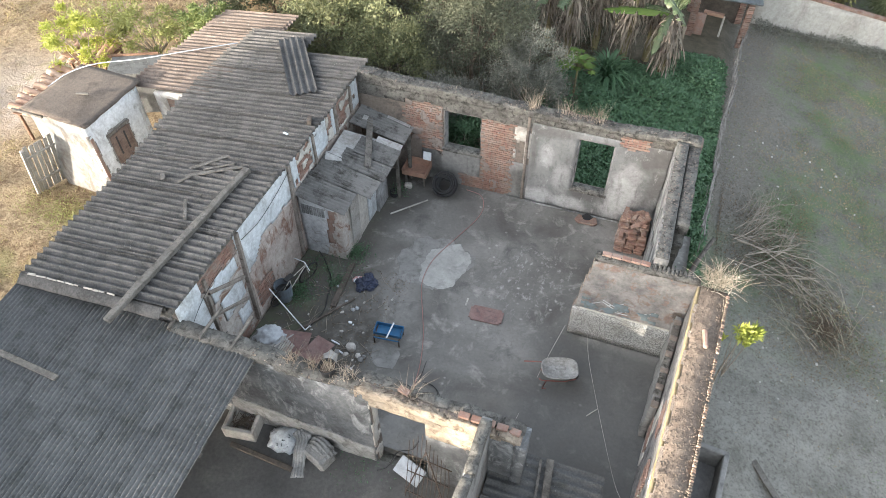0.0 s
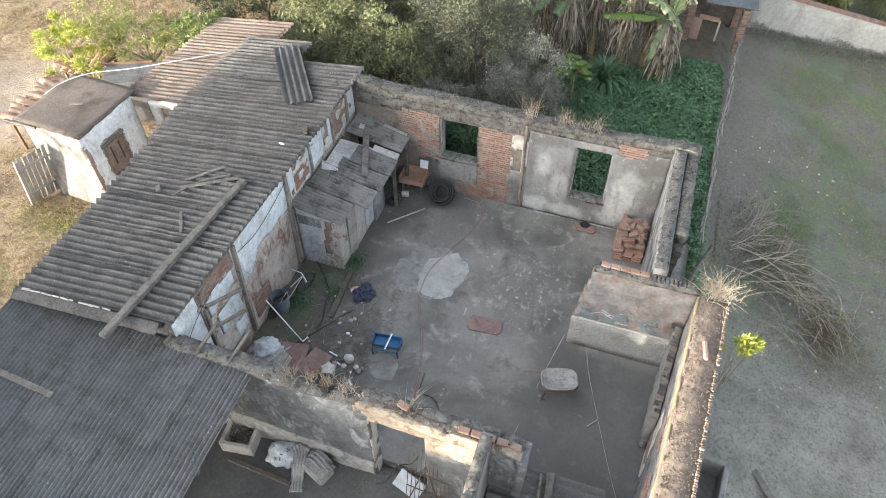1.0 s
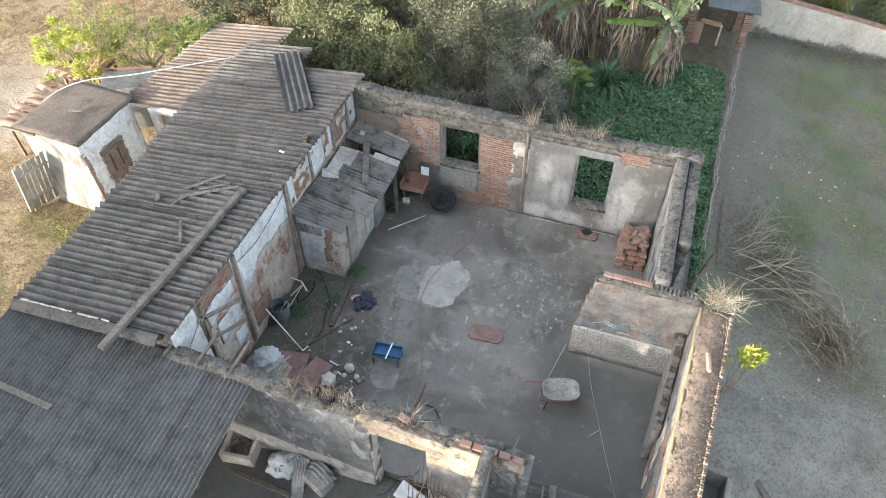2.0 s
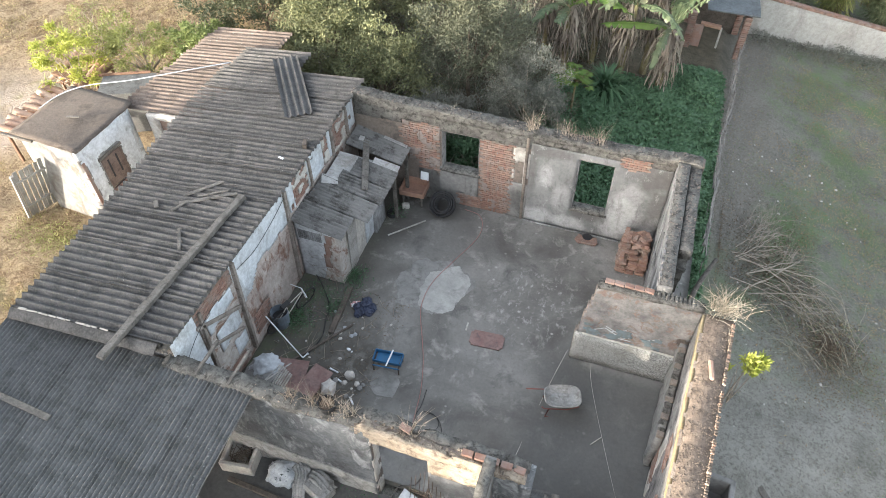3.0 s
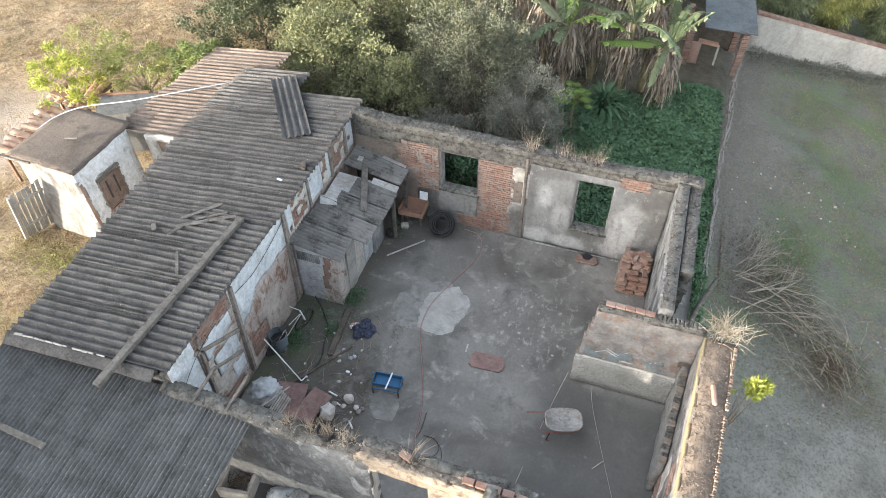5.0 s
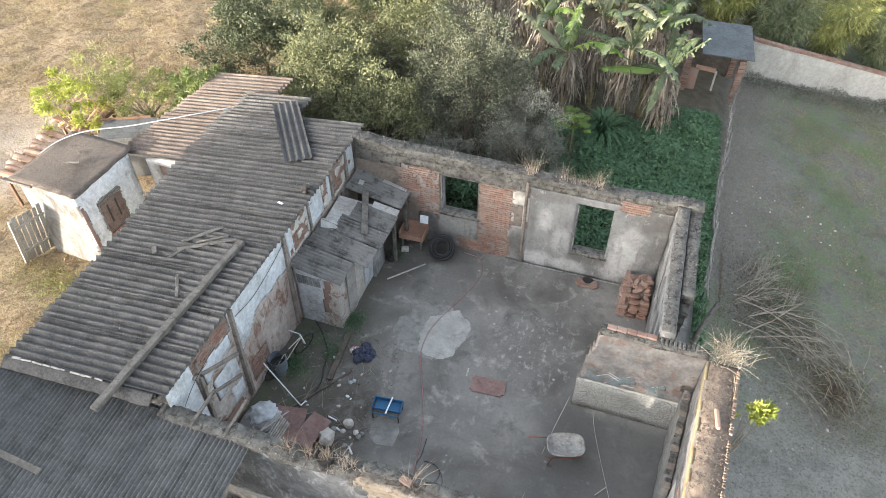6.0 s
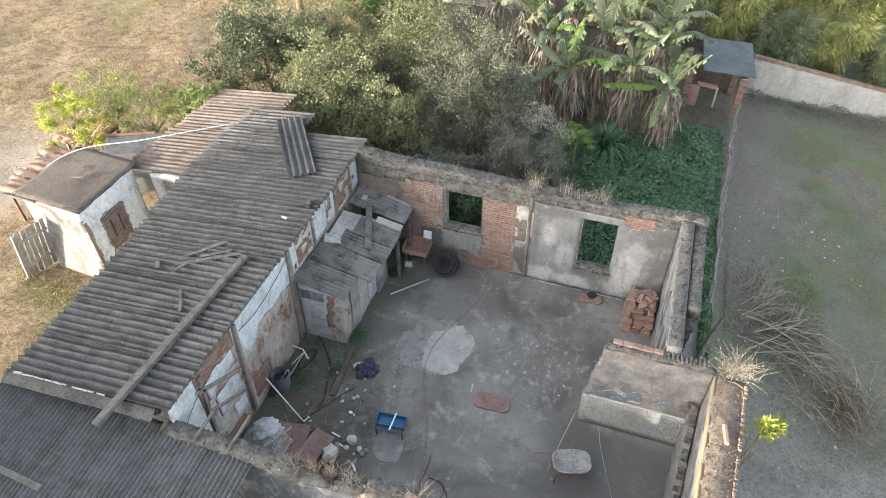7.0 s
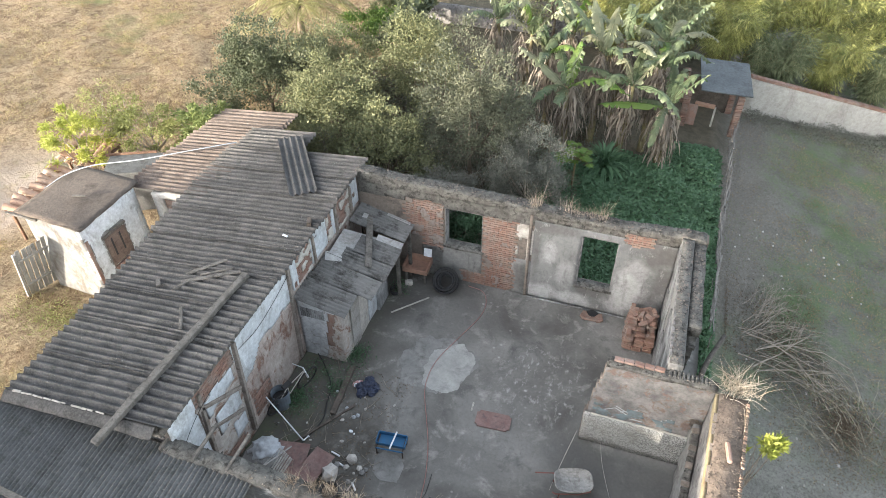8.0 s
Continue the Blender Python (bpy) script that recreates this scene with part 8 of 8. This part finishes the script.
def orchard():
    big = "dense small-leaved orchard tree behind the house"
    tree("orchard_tree", (-11.6, 19.4), (-11.7, 19.4, 1.35, 2.1, 1.7, 2.0), 26000, 0.11, 0.055, M_BARK, M_LEAF_DARK, "dark glossy round citrus tree behind the annex", clumps=210, seed=1)
    tree("orchard_tree", (-7.6, 17.3), (-7.6, 17.2, 1.7, 2.0, 1.7, 2.0), 26000, 0.095, 0.044, M_BARK, M_LEAF_OLIVE, big, clumps=210, seed=2, group="orchard trees")
    tree("orchard_tree", (-5.4, 16.2), (-5.4, 16.1, 1.4, 1.5, 1.3, 1.6), 13000, 0.095, 0.044, M_BARK, M_LEAF_OLIVE, big, clumps=160, seed=3, group="orchard trees")
    tree("orchard_tree", (-3.0, 17.6), (-3.0, 17.4, 2.3, 1.75, 1.6, 2.4), 21000, 0.09, 0.04, M_BARK, M_LEAF_DEEP, "tall olive-green tree behind the ruined wall", clumps=210, seed=4, group="orchard trees")
    tree("shrub", (-0.65, 16.5), (-0.9, 16.4, 1.2, 1.3, 1.0, 1.6), 26000, 0.075, 0.026, M_TWIG, M_LEAF_GREY, "grey-green twiggy shrub behind the ruined wall", "shrub", clumps=110, limbs=14, seed=5, trunk_r=0.05)
    tree("shrub", (-3.4, 14.9), (-3.4, 15.0, 0.9, 1.1, 0.9, 1.2), 8000, 0.085, 0.035, M_TWIG, M_LEAF_GREY, "brownish twiggy shrub behind the ruined wall", "shrub", clumps=80, limbs=12, seed=6, trunk_r=0.05)
    tree("orchard_tree", (-9.2, 20.8), (-9.2, 20.6, 1.6, 1.8, 1.5, 1.7), 17000, 0.10, 0.048, M_BARK, M_LEAF_OLIVE, big, clumps=160, seed=7, group="orchard trees")
    tree("orchard_tree", (-5.6, 20.5), (-5.6, 20.5, 2.0, 1.6, 1.4, 2.0), 17000, 0.10, 0.048, M_BARK, M_LEAF_OLIVE, big, clumps=160, seed=8, group="orchard trees")
    tree("broad_leaved_tree", (-7.0, 23.2), (-7.0, 23.0, 2.2, 1.0, 1.0, 1.3), 2400, 0.32, 0.16, M_BARK, M_LEAF_DARK, "tree with large dark drooping leaves", clumps=40, seed=9, droop=0.8)
    tree("orchard_tree", (-8.8, 25.0), (-8.8, 25.0, 1.3, 2.0, 1.5, 1.3), 9000, 0.13, 0.06, M_BARK, M_LEAF_FRESH, "yellow-green shrubby tree by the field", clumps=70, seed=10)
    tree("shrub", (-5.0, 14.5), (-5.0, 14.5, 0.7, 1.1, 0.75, 1.1), 9000, 0.085, 0.042, M_TWIG, M_LEAF_MID, "fresh green shrub behind the corner of the ruin", "shrub", clumps=90, limbs=10, seed=16, trunk_r=0.04)
    tree("shrub", (-1.9, 14.6), (-1.9, 14.6, 0.5, 1.0, 0.7, 0.9), 7000, 0.10, 0.06, M_TWIG, M_COVER, "low green shrub behind the window opening", "shrub", clumps=80, limbs=12, seed=17, trunk_r=0.04)
    # leafy shoots between outhouse and annex
    tree("leafy_shrub", (-13.6, 15.0), (-13.5, 14.8, 1.5, 1.5, 0.9, 1.1), 3600, 0.14, 0.038, M_TWIG, M_LEAF_SHOOT, "bright leafy shoots beside the annex", "shrub", clumps=46, limbs=16, seed=11, trunk_r=0.05, droop=0.5, ragged=0.5)
    tree("leafy_shrub", (-11.7, 15.4), (-11.6, 15.3, 1.7, 1.0, 0.8, 1.2), 4200, 0.15, 0.045, M_TWIG, M_LEAF_MID, "bright leafy shoots beside the annex", "shrub", clumps=46, limbs=12, seed=12, trunk_r=0.05, droop=0.5, ragged=0.4)
    tree("leafy_shrub", (-15.6, 15.4), (-15.3, 15.2, 1.5, 1.3, 0.9, 1.2), 1700, 0.13, 0.034, M_TWIG, M_LEAF_SHOOT, "sparse yellow-green shoots at the field edge", "shrub", clumps=36, limbs=20, seed=13, trunk_r=0.04, droop=0.4, ragged=0.6)
    tree("lime_sapling", (-14.9, 13.2), (-15.0, 13.3, 1.5, 1.0, 0.85, 1.35), 3600, 0.18, 0.042, M_TWIG, M_LEAF_LIME, "sunlit lime-green sapling beside the outhouse", "sapling", clumps=30, limbs=10, seed=14, trunk_r=0.05, droop=0.7, ragged=0.4)
    tree("sapling", (5.85, 8.6), (5.53, 7.72, 2.65, 0.28, 0.28, 0.2), 420, 0.13, 0.05, M_TWIG, M_LEAF_LIME, "lime-green sapling rooted against the wall", "sapling", clumps=12, limbs=5, seed=15, trunk_r=0.03)


orchard()


def undergrowth():
    """Low thicket that fills the ground under and between the trees."""
    r = np.random.default_rng(91)
    for name, mat, n, seed, tall, leaf, wide, label in (("undergrowth", M_LEAF_GREY, 30000, 3.0, 0.75, 0.09, 0.035, "grey-green tangled undergrowth beneath the orchard trees"), ("undergrowth", M_LEAF_DEEP, 26000, 7.0, 0.9, 0.11, 0.05, "leafy green undergrowth beneath the orchard trees"), ("dead_leaves", M_LITTER, 16000, 5.0, 0.06, 0.10, 0.05, "brown fallen leaves under the orchard trees")):
        x, y = r.uniform(-10.2, 0.6, n), r.uniform(13.35, 23.5, n)
        lump = np.array([hum(a * 0.7, b * 0.7, seed) + 0.4 * hum(a * 2.1, b * 2.1, seed) for a, b in zip(x, y)])
        ok = (lump > -0.25) & ((x > -8.6) | (y > 15.6))
        x, y, lump = x[ok], y[ok], lump[ok]
        h = 0.1 + tall * np.clip(lump + 0.25, 0, 1)
        p = np.stack([x, y, terrain(x, y) + h * r.random(len(x)) ** 0.5], -1)
        d = r.normal(size=p.shape) + np.array([0, 0, 0.35])
        tagged(quads(name, *leaf_data(p, d, leaf * r.uniform(0.6, 1.4, len(x)), wide * r.uniform(0.7, 1.3, len(x)), r), mat), label, "undergrowth", "", "stuff")
    stems = []
    for k in range(420):
        x, y = r.uniform(-7.5, 0.4), r.uniform(13.4, 19.5)
        z = float(terrain(x, y))
        e = np.array([x + r.normal() * 0.35, y + r.normal() * 0.35, z + r.uniform(0.4, 1.3)])
        stems.append(tube_data([(x, y, z), (np.array([x, y, z]) + e) / 2 + r.normal(size=3) * 0.06, e], [0.010, 0.007, 0.003], 4))
    tagged(quads("bare_stems", *merged(stems), M_TWIG, smooth=True), "thin bare grey stems among the undergrowth", "stems", "", "stuff")


undergrowth()


def banana_blade(r, base, yaw, length, width, rise, droop, torn):
    """One blade: an arched midrib with torn strips on both sides."""
    n = 24
    t = np.linspace(0, 1, n)
    out = np.array([math.cos(yaw), math.sin(yaw), 0])
    side = np.array([-math.sin(yaw), math.cos(yaw), 0])
    rib = np.array(base) + out * (length * (t * math.cos(rise)))[:, None] + np.array([0, 0, 1]) * (length * (t * math.sin(rise) - droop * t ** 2.2))[:, None]
    pieces = [tube_data(rib, np.linspace(0.028, 0.006, n), 5)]
    for s in (-1, 1):
        k, end = 2, n - 1
        while k < end:
            wide = min(end, k + (1 if r.random() < torn else r.integers(1, 5)))
            seg = np.arange(k, wide + 1)
            prof = width / 2 * np.sin(np.clip((t[seg] - 0.06) / 0.94, 0.02, 1) * np.pi) ** 0.45
            sag = r.uniform(0.1, 0.5) + torn * r.uniform(0, 0.7)
            swing = r.normal() * 0.10 * torn
            v = []
            for q, w in zip(seg, prof):
                a = rib[q]
                b = a + side * s * w * 0.55 * math.cos(sag * 0.5) + np.array([0, 0, -w * 0.5 * sag * 0.5 + 0.03])
                pull = (rib[seg].mean(axis=0) - a) * (0.3 * torn)
                c = a + pull + side * s * w * math.cos(sag) + out * swing + np.array([0, 0, -w * math.sin(sag)])
                v += [a, b, c]
            f = []
            for q in range(len(seg) - 1):
                f += [[q * 3, q * 3 + 1, q * 3 + 4, q * 3 + 3], [q * 3 + 1, q * 3 + 2, q * 3 + 5, q * 3 + 4]]
            pieces.append((np.array(v), np.array(f)))
            k = wide
    return pieces


def banana(at, height, blades, seed, dead=7, blade_len=1.9):
    r = np.random.default_rng(seed)
    x, y = at
    z = float(terrain(x, y))
    ob = thing("banana_plant", (0, 0, 0), 0, "banana plant with torn green blades and dead hanging leaves", "banana plant", "banana plants")
    tip = np.array([x + r.normal() * 0.12, y + r.normal() * 0.12, z + height])
    tube("stem", bent([(x, y, z - 0.05), tuple((np.array([x, y, z]) + tip) / 2 + r.normal(size=3) * 0.04), tuple(tip)], 5), np.linspace(0.14, 0.06, 11), M_STEM, ob, "", 9)
    start = r.uniform(0, 6.28)
    for k in range(blades):
        yaw = start + k * 2.4 + r.normal() * 0.2
        rise = math.radians(r.uniform(20, 84))
        pcs = banana_blade(r, tip - [0, 0, 0.1], yaw, blade_len * r.uniform(0.8, 1.2), r.uniform(0.38, 0.56), rise, r.uniform(0.15, 0.7), r.uniform(0.6, 1.15))
        tone = r.random()
        quads("blade", *merged(pcs), M_BANANA if tone < 0.7 else (M_LEAF_FRESH if tone < 0.78 else M_BANANA_PALE), ob)
    if dead:
        pcs = []
        for k in range(dead * 20):
            a = r.uniform(0, 6.28)
            h0 = r.uniform(0.55, 1.02) * height
            line = [np.array([x, y, z + h0]) + np.array([math.cos(a), math.sin(a), 0]) * 0.08]
            go, L = np.array([math.cos(a) * 0.8, math.sin(a) * 0.8, 0.35]), min(r.uniform(0.5, 1.7), h0 - 0.05)
            for q in range(6):
                go = go * 0.62 + np.array([0, 0, -0.75]) + r.normal(size=3) * 0.22
                line.append(line[-1] + go / np.linalg.norm(go) * L / 6)
            line = np.array(line)
            line[:, 2] = np.maximum(line[:, 2], z + 0.03)
            w0 = r.uniform(0.008, 0.045)
            v = []
            for q, c in enumerate(line):
                tw = a + 1.57 + 0.5 * q * r.normal()
                w = np.array([math.cos(tw), math.sin(tw), r.normal() * 0.3]) * w0 * (0.5 + 0.5 * math.sin(0.5 + q * 0.5)) * r.uniform(0.6, 1.3)
                v += [c - w, c + w]
            pcs.append((np.array(v), np.array([[2 * q, 2 * q + 1, 2 * q + 3, 2 * q + 2] for q in range(6)])))
        quads("dead_leaves", *merged(pcs), M_BANANA_DRY, ob, "skirt of dead brown leaves")
    return ob


def bamboo(at, h, seed, leaves, culms=40, per=300):
    """Arching culms with hanging sprays of narrow leaves."""
    r = np.random.default_rng(seed)
    x, y = at
    z = float(terrain(x, y))
    ob = thing("bamboo_clump", (0, 0, 0), 0, "feathery arching bamboo clump beyond the wall", "bamboo", "bamboo clumps")
    stems, base, go = [], [], []
    for k in range(culms):
        a = r.uniform(0, 6.28)
        reach = r.uniform(0.3, 1.0) * h * 0.33
        hh = h * r.uniform(0.6, 1.1)
        t = np.linspace(0, 1, 9)
        foot = np.array([x, y, z]) + np.array([math.cos(a), math.sin(a), 0]) * r.uniform(0, 0.45)
        u = np.array([math.cos(a), math.sin(a) * 0.8, 0])
        rib = foot + u * (reach * t ** 2.2)[:, None] + np.array([0, 0, 1]) * (hh * (t - 0.28 * t ** 3.5))[:, None]
        stems.append(tube_data(rib, np.linspace(0.022, 0.006, 9), 5))
        q = np.clip(r.normal(0.75, 0.2, per), 0.22, 1.0)
        b = np.stack([np.interp(q, t, rib[:, c]) for c in range(3)], -1)
        tuft = r.integers(0, 22, per)
        away = r.normal(size=(22, 3)) * np.array([0.3, 0.26, 0.2])
        b = b + away[tuft] * r.random((per, 1)) ** 0.5 + r.normal(size=(per, 3)) * 0.05
        base.append(b)
        go.append(away[tuft] * 2.0 + u * 0.35 + np.array([0, 0, -0.75]) + r.normal(size=(per, 3)) * 0.4)
    quads("culm", *merged(stems), M_STEM, ob, smooth=True)["kind"] = "stuff"
    b, d = np.concatenate(base), np.concatenate(go)
    b[:, 2] = np.maximum(b[:, 2], z + 0.15)
    quads("leaves", *leaf_data(b, d, r.uniform(0.16, 0.36, len(b)), r.uniform(0.02, 0.036, len(b)), r), leaves, ob)


def garden_back():
    spots = [(-1.3, 21.4, 2.9), (-0.4, 20.6, 2.4), (0.4, 21.6, 3.1), (1.5, 21.0, 2.7), (2.3, 21.8, 3.0), (2.9, 20.9, 2.1), (-0.9, 22.8, 3.2), (1.0, 23.0, 3.3), (-2.6, 22.6, 2.9), (2.4, 23.4, 3.2), (-3.8, 23.6, 2.8)]
    for k, (x, y, h) in enumerate(spots):
        banana((x, y), h + 0.3, 7, 100 + k, 13 if k < 7 else 8, 2.3)
    # spiky and rosette plants in front of them
    r = np.random.default_rng(41)
    at = (1.2, 19.8)
    z = float(terrain(*at))
    ob = thing("spiky_plant", (0, 0, 0), 0, "dark spiky strap-leaved plant", "plant")
    tube("stem", [(at[0], at[1], z - 0.05), (at[0], at[1], z + 0.3), (at[0] + 0.02, at[1], z + 0.45)], [0.05, 0.045, 0.03], M_STEM, ob)
    pcs = []
    for k in range(150):
        a, e = r.uniform(0, 6.28), r.uniform(0.1, 1.3)
        b = np.array([at[0], at[1], z + r.uniform(0.1, 0.45)])
        u = np.array([math.cos(a) * math.cos(e), math.sin(a) * math.cos(e), math.sin(e)])
        s = np.array([-math.sin(a), math.cos(a), 0]) * 0.032
        m, t = b + u * 0.65, b + u * 1.1 - [0, 0, 0.3]
        pcs.append((np.array([b - s * 0.5, b + s * 0.5, m + s, m - s, t + s * 0.1, t - s * 0.1]), np.array([[0, 1, 2, 3], [3, 2, 4, 5]])))
    quads("leaves", *merged(pcs), M_COVER, ob)
    at = (0.35, 18.2)
    z = float(terrain(*at))
    ob = thing("papaya_plant", (0, 0, 0), 0, "young papaya with yellow-green lobed leaves", "plant")
    tube("stem", [(at[0], at[1], z - 0.05), (at[0], at[1], z + 0.8), (at[0] + 0.03, at[1], z + 1.7)], [0.05, 0.04, 0.03], M_STEM, ob)
    stalks, pcs = [], []
    for k in range(40):
        a, e = k * 2.4, r.uniform(-0.3, 1.2)
        b = np.array([at[0], at[1], z + r.uniform(1.2, 1.7)])
        tip = b + np.array([math.cos(a) * math.cos(e), math.sin(a) * math.cos(e), math.sin(e)]) * r.uniform(0.3, 0.6)
        stalks.append(tube_data([b, (b + tip) / 2 + [0, 0, 0.04], tip], [0.012, 0.01, 0.008], 4))
        for lobe in range(7):
            c = a + (lobe - 3) * 0.75
            d = np.array([[math.cos(c), math.sin(c), -0.25]])
            flat = np.array([-math.sin(c), math.cos(c), 0]) * 0.04
            L = 0.2 * (1 - 0.08 * abs(lobe - 3))
            m, t = tip + d[0] * L * 0.5, tip + d[0] * L
            pcs.append((np.array([tip, m + flat, t, m - flat]), np.array([[0, 1, 2, 3]])))
    quads("stalks", *merged(stalks), M_STEM, ob)
    quads("leaves", *merged(pcs), M_LEAF_FRESH, ob)
    # palm at the field edge
    at = (-12.4, 23.7)
    z = float(terrain(*at))
    palm = thing("palm_tree", (0, 0, 0), 0, "short palm with long drooping feathery fronds", "palm tree")
    tube("trunk", [(at[0], at[1], z - 0.1), (at[0] + 0.05, at[1], z + 1.2), (at[0], at[1], z + 2.6)], [0.2, 0.16, 0.13], M_BARK, palm, "", 9)
    for k in range(20):
        a, e = k * 2.4, r.uniform(0.15, 1.25)
        t = np.linspace(0, 1, 12)
        u, s = np.array([math.cos(a), math.sin(a), 0]), np.array([-math.sin(a), math.cos(a), 0])
        L = r.uniform(3.0, 4.0)
        rib = np.array([at[0], at[1], z + 2.6]) + u * (L * t * math.cos(e))[:, None] + np.array([0, 0, 1]) * (L * (t * math.sin(e) - 0.8 * t ** 2.2))[:, None]
        pcs = [tube_data(rib, np.linspace(0.025, 0.006, 12), 4)]
        fine = np.linspace(0.12, 1, 44)
        b = np.stack([np.interp(fine, t, rib[:, q]) for q in range(3)], -1)
        for sg in (-1, 1):
            d = s * sg * 0.8 + u * 0.45 + np.array([0, 0, -0.55]) + r.normal(size=(44, 3)) * 0.12
            pcs.append(leaf_data(b, d, 0.7 * np.sin(np.pi * (0.15 + 0.8 * fine)) + 0.12, np.full(44, 0.03), r))
        quads("frond", *merged(pcs), M_PALM, palm)
    # bamboo and trees beyond the boundary wall
    line = lambda x: 27.04 + (x - 5.98) * 0.307
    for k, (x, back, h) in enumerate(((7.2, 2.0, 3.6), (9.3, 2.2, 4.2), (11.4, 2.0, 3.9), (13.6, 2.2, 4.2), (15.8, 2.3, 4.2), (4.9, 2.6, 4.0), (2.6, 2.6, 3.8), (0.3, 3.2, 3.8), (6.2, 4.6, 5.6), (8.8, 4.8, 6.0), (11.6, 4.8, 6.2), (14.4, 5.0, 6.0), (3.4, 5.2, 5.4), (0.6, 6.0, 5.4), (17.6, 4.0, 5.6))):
        # four of the front clumps take the shaded leaf colour, the rest the sunlit one
        bamboo((x, line(x) + back), h, 200 + k, M_BAMBOO_SHADED if k in (0, 2, 4, 6) else M_BAMBOO)
    for k, (x, y, s) in enumerate(((-16.5, 33.0, 2.0), (-2.6, 29.5, 2.2), (-10.5, 34.5, 2.4), (-18.5, 35.0, 2.6), (-9.3, 27.6, 1.2), (18.5, 31.5, 2.6))):
        tree("field_tree", (x, y), (x, y, s * 0.95, s, s, s), 11000, 0.16, 0.07, M_BARK, M_LEAF_OLIVE, "bushy tree at the far edge of the field", clumps=80, seed=300 + k, group="far trees")


garden_back()


def shade_trees():
    """Unseen trees and shrubs added on the sunward side to shade the yard."""
    # the last, smallest crown is added to keep sun off the middle wall
    spots = [(-20.6, -8.6, 4.3, 5.75, 1.9, 16000), (-18.1, -10.6, 2.9, 5.8, 2.2, 9000), (-15.7, -13.2, 1.35, 7.1, 0.95, 6000)]
    for k, (x, y, s, h, v, n) in enumerate(spots):
        tree("shade_tree", (x, y), (x, y, h, s, s, v), n, 0.36, 0.24, M_BARK, M_LEAF_DARK, "unseen dense tree added on the sunward side to cast shade", clumps=190, limbs=8, seed=400 + k, group="shade trees", shell=0.15, spread=0.19, trunk_r=0.06 * s + 0.05)
    # out-of-view shrubs, sized to set the shadow edge on the front wall
    for k, (x, y, s, v) in enumerate(((-9.75, -3.6, 1.15, 2.8), (-7.5, -5.05, 1.45, 2.02), (-5.4, -6.7, 1.6, 2.0), (-3.5, -8.3, 1.6, 2.0), (-10.7, -5.2, 1.4, 1.35), (-9.3, -6.4, 1.4, 2.15))):
        tree("shade_shrub", (x, y), (x, y, v * 0.84, s, s, v * 0.9), 9000, 0.2, 0.13, M_BARK, M_LEAF_DARK, "unseen dense shrub added on the sunward side to cast shade", "shrub", clumps=110, limbs=8, seed=450 + k, group="tall shrubs", shell=0.15, spread=0.16, ragged=0.08, trunk_r=0.1)


shade_trees()


# ---- bricks of the walls ----
for job in BRICK_JOBS:
    owner, axis_, a0_, a1_, z0_, z1_, plane_, shows_, limit_, seed_ = job
    lay_bricks(owner, axis_, a0_, a1_, z0_, z1_, plane_, shows_, limit_, seed_)
